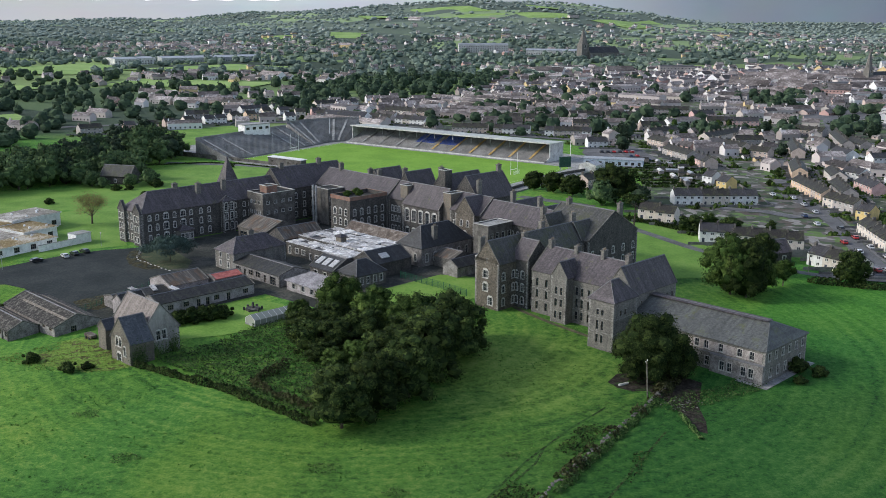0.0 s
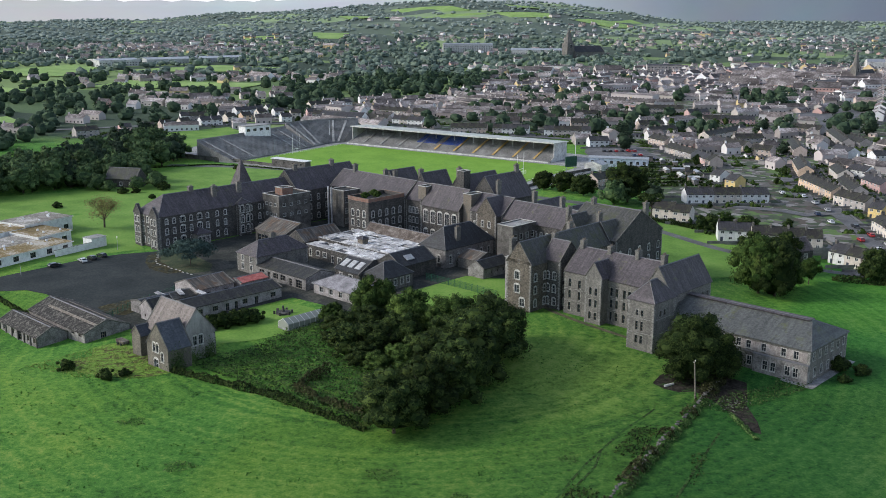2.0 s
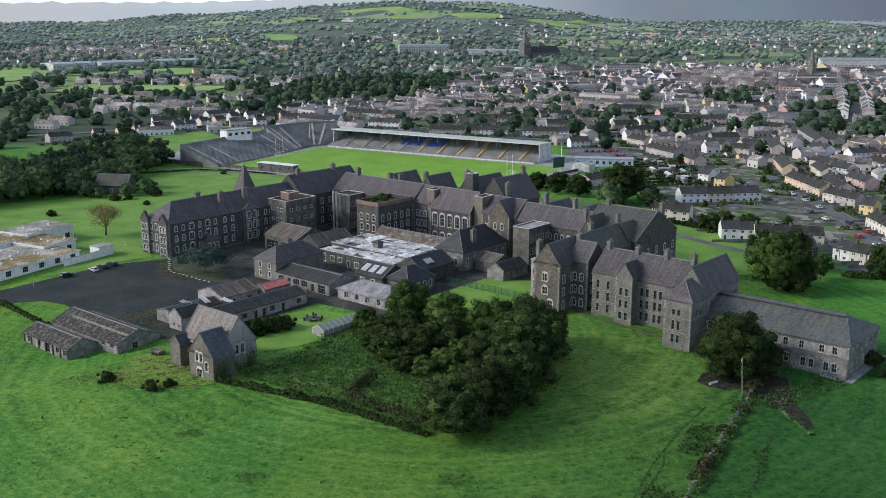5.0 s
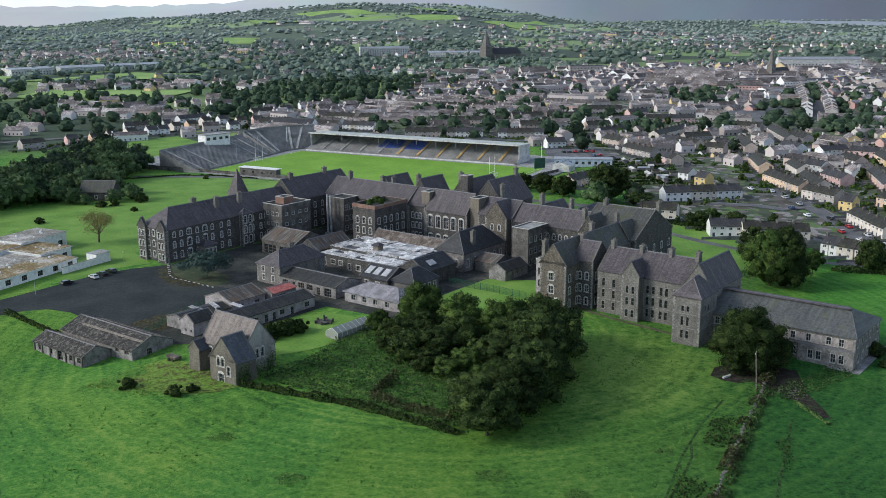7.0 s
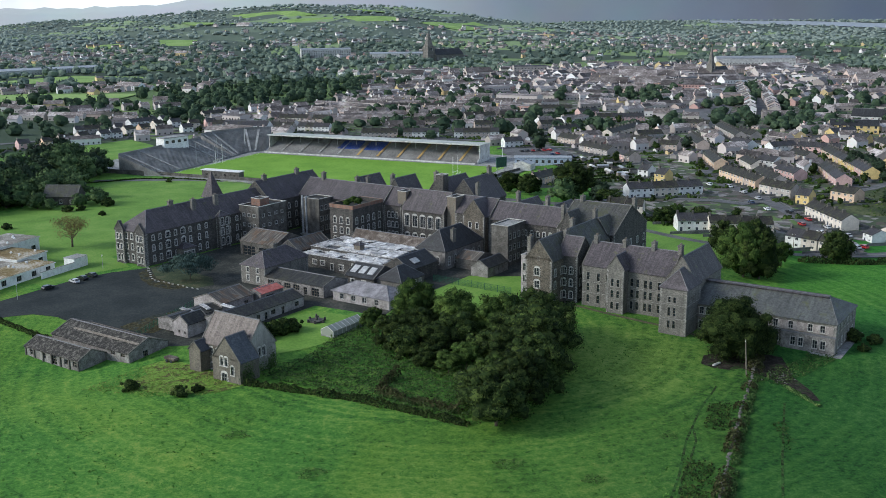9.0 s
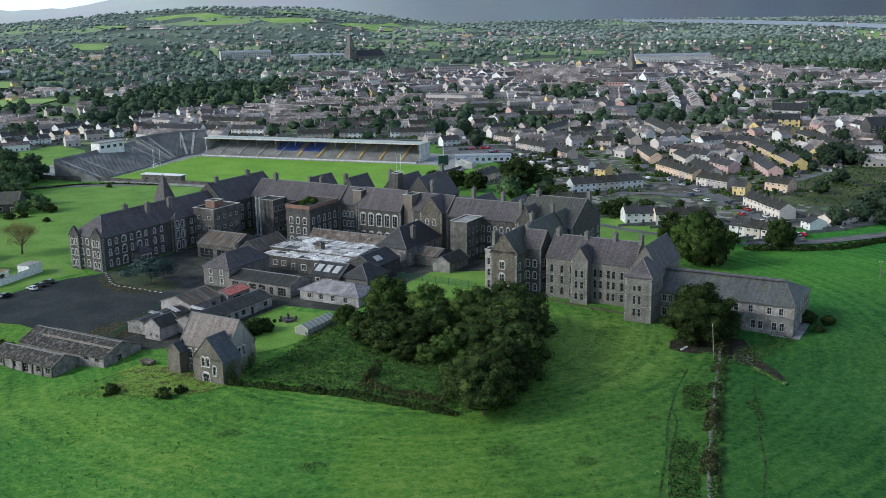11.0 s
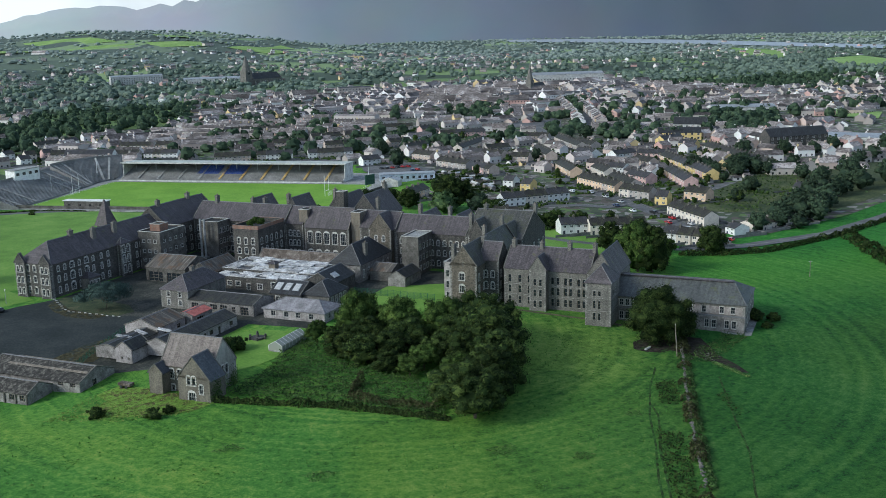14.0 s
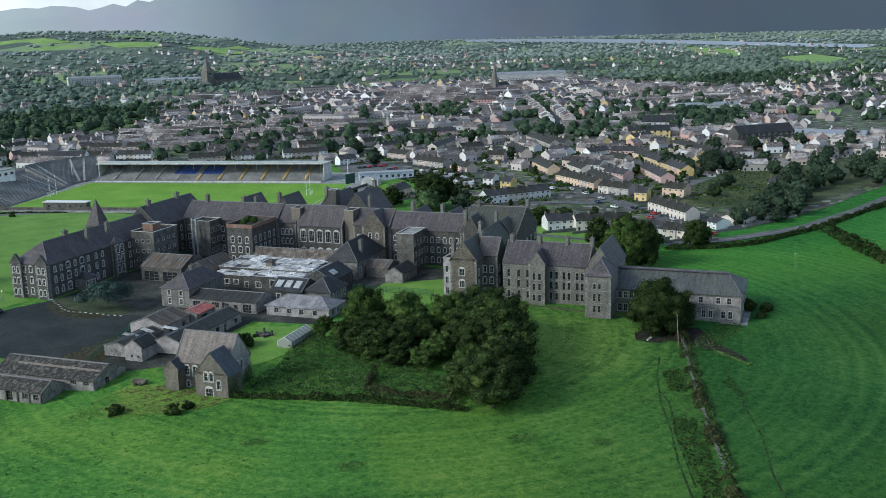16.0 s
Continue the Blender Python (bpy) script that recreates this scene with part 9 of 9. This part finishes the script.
drape("sports_field", [(-222, 640), (-204, 690), (-150, 738), (-132, 704), (-130, 640), (-150, 604)], GARDEN, "mown green field behind the terrace", "field", 0.08, 12)
FIELD_GREEN = surface("lit_field_grass", (0.15, 0.25, 0.06), (0.2, 0.31, 0.08), (0.26, 0.36, 0.11), 0.02, 0.3, 0.95, 0.0)
for f in FIELDS:
    drape("field", f, FIELD_GREEN, "pale green open field among hedgerows", "field", 1.0, 40)
near_trees, far_trees, hill_trees = [], [], []
rw = random.Random(55)
for _ in range(120000):
    y = 610 + 3900 * rw.random() ** 1.25
    x = rw.uniform(-0.62 * y - 60, 1.2 * y + 60)
    if not bearing_ok(x, y, 1) or open_field(x, y) or (-180 < x < 300 and y < 690) or (y < 640 and x > -250) or (-262 < x < -105 and y < 770):
        continue
    if x > 1500 and y > 1900 and inside(x, y, LAKE):
        continue
    dens = town_density(x, y)
    wood = noise.noise((x / 170, y / 210, 20)) + 0.5 * noise.noise((x / 60, y / 60, 21))
    hedge_like = abs(noise.noise((x / 210, y / 260, 31))) < 0.035 or abs(noise.noise((x / 240, y / 190, 33))) < 0.03
    p = 0.12 + (0.85 if wood > 0.08 else 0.0) + (0.8 if hedge_like else 0.0)
    if x < -120 and y < 1150:
        p += 0.4
    if x < 330 and 1150 < y < 2300:
        p += 0.5
    if y > 2100:
        p += 0.75
    p *= 1 - 0.75 * min(1, dens)
    if y < 1100 and any(abs(x - a) + abs(y - c) < 11 for a, c in taken):
        continue
    if in_woods(x, y):
        p = 2.6
    if rw.random() < p * (0.40 if y < 1500 else 0.48):
        group_ = near_trees if y < 1250 else far_trees if y < 2250 else hill_trees
        group_.append((x, y, rw.uniform(0.5, 1.15)))
    if len(near_trees) + len(far_trees) + len(hill_trees) > 15500:
        break
woodland("woodland", near_trees, KITS_NEAR, "broadleaf trees and hedgerows round the town", 1)
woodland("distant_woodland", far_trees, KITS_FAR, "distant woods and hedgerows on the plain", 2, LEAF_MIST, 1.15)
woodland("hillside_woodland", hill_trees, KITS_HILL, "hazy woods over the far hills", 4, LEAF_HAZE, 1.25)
for x, y, s in ((296, 420, 1.5), (308, 405, 1.4), (318, 392, 1.4), (282, 398, 1.2), (300, 385, 1.2), (255, 395, 1.1), (240, 385, 0.9), (228, 372, 0.9), (330, 420, 1.3), (340, 400, 1.3), (310, 372, 1.0)):
    plant("grove_b", x, y, s * 0.75, x * 3 % 360, "dense dark roadside tree", "roadside trees")
for x, y, s in ((262, 470, 1), (272, 480, 1.1), (284, 470, 0.9), (290, 500, 1), (300, 470, 1.1), (310, 530, 1.2), (325, 545, 1.2), (345, 530, 1.2), (360, 520, 1.1), (385, 530, 1.2), (400, 500, 1.2), (420, 520, 1.2), (440, 500, 1.2), (220, 700, 1.2), (290, 690, 1.3), (120, 680, 1.2), (110, 620, 1.3), (200, 600, 0.9), (370, 480, 1.1), (350, 470, 1.0)):
    plant("grove_b", x, y, s * 0.66, y * 3 % 360, "broad green tree among the houses", "street trees")

ROUGH = surface("rough_paddock_grass", (0.026, 0.04, 0.016), (0.052, 0.07, 0.025), (0.1, 0.11, 0.045), 0.06, 0.8, 0.95, 0.2)
drape("paddock", [(176, 402), (220, 436), (282, 472), (350, 486), (420, 470), (330, 400), (232, 362), (190, 385)], ROUGH, "rough paddock with scrub behind the houses", "paddock", 0.22, 10)
scrub("paddock_scrub", [(186, 384), (198, 418), (235, 440), (272, 462), (300, 470), (262, 420), (232, 372)], 0.35, 2.2, 0.55, LEAF_MID, "clumps of scrub in the rough paddock", "scrub", 71, 9.0)
for k in range(16):
    f = (k + 0.5) / 16
    x, y = 248 + 38 * f + rw.uniform(-7, 7), 503 - 56 * f + rw.uniform(-8, 8)
    plant("grove_b", x, y, rw.uniform(0.55, 0.85), rw.uniform(0, 360), "dense dark tree in the belt beside the paddock", "paddock trees", squash=rw.uniform(0.8, 1.1))
for k in range(30):
    f = rw.random()
    x, y = 168 + 140 * f + rw.uniform(-9, 9), 326 + 100 * f + rw.uniform(-4, 14)
    plant("grove_b", x, y, rw.uniform(0.45, 0.9), rw.uniform(0, 360), "broad dark tree in the belt behind the road", "roadside trees", squash=rw.uniform(0.8, 1.1))
for k in range(12):
    x, y = rw.uniform(205, 262), rw.uniform(402, 460)
    if abs((x - 205) * 1.15 + 400 - y) < 14:
        plant("grove_b", x, y, rw.uniform(0.4, 0.75), rw.uniform(0, 360), "dark tree at the edge of the paddock", "paddock trees")

# hedges and bushes of the gardens
gb = []
for _ in range(2100):
    bx, by = rw.choice(taken) if rw.random() < 0.6 else rw.choice(spots)
    if by > 1000:
        continue
    x, y = bx + rw.uniform(-14, 14), by + rw.uniform(-14, 14)
    if any((x - a) ** 2 + (y - c) ** 2 < 30 for a, c in taken) or y < 380:
        continue
    ang = rw.uniform(0, 3.14)
    for k in range(rw.randrange(1, 9)):
        gb.append((x + math.cos(ang) * 1.5 * k, y + math.sin(ang) * 1.5 * k, rw.uniform(0.12, 0.26)))
woodland("garden_hedges", gb, KITS_BUSH, "clipped hedges and bushes between the gardens", 3, LEAF_MID)

# allotments beside the car park: strips of beds between low hedges, with sheds
strips = []
for k in range(11):
    y0_ = 486 + k * 8.6
    strips.append(hedge("allotment_hedge", [(98 + 0.06 * k, y0_), (118 + rw.uniform(-4, 6), y0_ + rw.uniform(-2, 2)), (134 + 0.9 * k, y0_ + rw.uniform(-3, 3))], 2.0, rw.uniform(1.0, 2.2), 9, 0.8, LEAF_DARK if k % 2 else LEAF_MID, "untrimmed hedge between allotment strips", 60 + k, 0.5))
SHED_FELT = [FELT, METAL_GREY, RENDER_WHITE]
for k in range(16):
    x, y = 101 + rw.uniform(0, 34), 490 + 8.6 * (k % 10) + 4 + rw.uniform(-1, 1)
    sh = thing("garden_shed", pose(x, y, ground_z(x, y), 0, 0, rw.choice((2, -4, 90))), "small garden shed on an allotment", "shed", "allotment sheds")
    w = rw.uniform(1.2, 4.5)
    part("body", box_bm(-w, w, -1.2, 1.2, 0, 2.1), WOOD if k % 2 else GRIMY, sh)
    bm = bmesh.new()
    prism(bm, [(-w - 0.15, -1.4, 2.1), (-w - 0.15, 1.4, 2.1), (-w - 0.15, 0, 2.8)], (2 * w + 0.3, 0, 0))
    part("roof", bm, SHED_FELT[k % 3], sh)

# ---- the lake and the mountains ----
m, n, l, b = material("pale_lake_water")
b.inputs["Base Color"].default_value = (0.36, 0.385, 0.41, 1)
b.inputs["Roughness"].default_value = 0.35
drape("lake", LAKE, m, "pale still lake below the mountains", "water", 1.5, 150)
# the mountain backdrop glows by itself; its haze is painted, paler to the west
m, n, l, b = material("glowing_haze_mountain")
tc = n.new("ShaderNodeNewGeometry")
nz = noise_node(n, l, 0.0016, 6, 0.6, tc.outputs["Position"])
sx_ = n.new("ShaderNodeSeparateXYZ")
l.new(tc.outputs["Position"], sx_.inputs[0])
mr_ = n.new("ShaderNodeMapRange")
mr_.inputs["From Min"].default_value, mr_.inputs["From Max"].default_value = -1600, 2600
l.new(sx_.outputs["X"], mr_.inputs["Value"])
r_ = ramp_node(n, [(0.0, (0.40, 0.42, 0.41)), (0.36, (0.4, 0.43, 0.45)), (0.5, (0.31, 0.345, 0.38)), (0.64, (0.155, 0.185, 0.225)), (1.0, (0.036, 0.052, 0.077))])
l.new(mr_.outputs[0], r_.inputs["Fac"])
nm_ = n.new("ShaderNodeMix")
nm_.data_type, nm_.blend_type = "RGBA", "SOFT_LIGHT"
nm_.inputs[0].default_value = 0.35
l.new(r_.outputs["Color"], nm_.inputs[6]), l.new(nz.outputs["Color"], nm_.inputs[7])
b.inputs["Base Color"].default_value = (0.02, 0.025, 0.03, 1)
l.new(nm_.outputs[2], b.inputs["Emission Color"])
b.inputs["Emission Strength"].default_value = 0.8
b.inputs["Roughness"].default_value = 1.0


def ridge_height(a):
    """Height of the skyline at a bearing in degrees."""
    h_ = np.interp(a, (-40, -8, -4, -1, 1.7, 2.85, 4.2, 5.45, 6.25, 7.3, 7.85, 12, 25, 70), (88, 92, 105, 150, 198, 197, 205, 178, 212, 194, 216, 280, 330, 330))
    return float(h_) + 5 * noise.noise((a / 0.9, 7, 1))


mv, mf = [], []
STEPS = 180
for i in range(STEPS + 1):
    a = -40 + 110 * i / STEPS
    h_ = ridge_height(a)
    for f, rad in ((0.0, 4300), (0.35, 4450), (0.72, 4580), (1.0, 4700), (0.0, 4850)):
        rr_ = rad + 40 * noise.noise((a / 2, f * 3, 5))
        mv.append((-60 + rr_ * math.sin(radians(a)), rr_ * math.cos(radians(a)), -10 + (h_ + 10) * f * (1 + 0.1 * noise.noise((a / 0.8, f * 5, 9)))))
    if i:
        for k in range(4):
            j = 5 * (i - 1) + k
            mf.append((j, j + 5, j + 6, j + 1))
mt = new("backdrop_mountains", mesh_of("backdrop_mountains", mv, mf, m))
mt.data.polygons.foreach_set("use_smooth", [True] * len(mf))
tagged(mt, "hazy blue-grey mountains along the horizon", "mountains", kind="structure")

# added backdrop strip that glows as bright low cloud behind the western hills
m, n, l, b = material("bright_low_cloud")
nz = noise_node(n, l, 0.002, 4, 0.55, n.new("ShaderNodeNewGeometry").outputs["Position"])
cl = ramp_node(n, [(0.35, (0.62, 0.63, 0.63)), (0.65, (0.8, 0.81, 0.8))])
l.new(nz.outputs["Fac"], cl.inputs["Fac"])
b.inputs["Base Color"].default_value = (0.02, 0.02, 0.02, 1)
b.inputs["Roughness"].default_value = 1.0
l.new(cl.outputs["Color"], b.inputs["Emission Color"])
b.inputs["Emission Strength"].default_value = 1.0
cv, cf = [], []
for i in range(61):
    a = radians(-42 + 54 * i / 60)
    cv += [(-60 + 4860 * math.sin(a), 4860 * math.cos(a), -10), (-60 + 4860 * math.sin(a), 4860 * math.cos(a), 420)]
    if i:
        cf.append((2 * i - 2, 2 * i, 2 * i + 1, 2 * i - 1))
tagged(new("backdrop_cloud", mesh_of("backdrop_cloud", cv, cf, m)), "bright low cloud and mist behind the hills", "cloud", kind="structure")
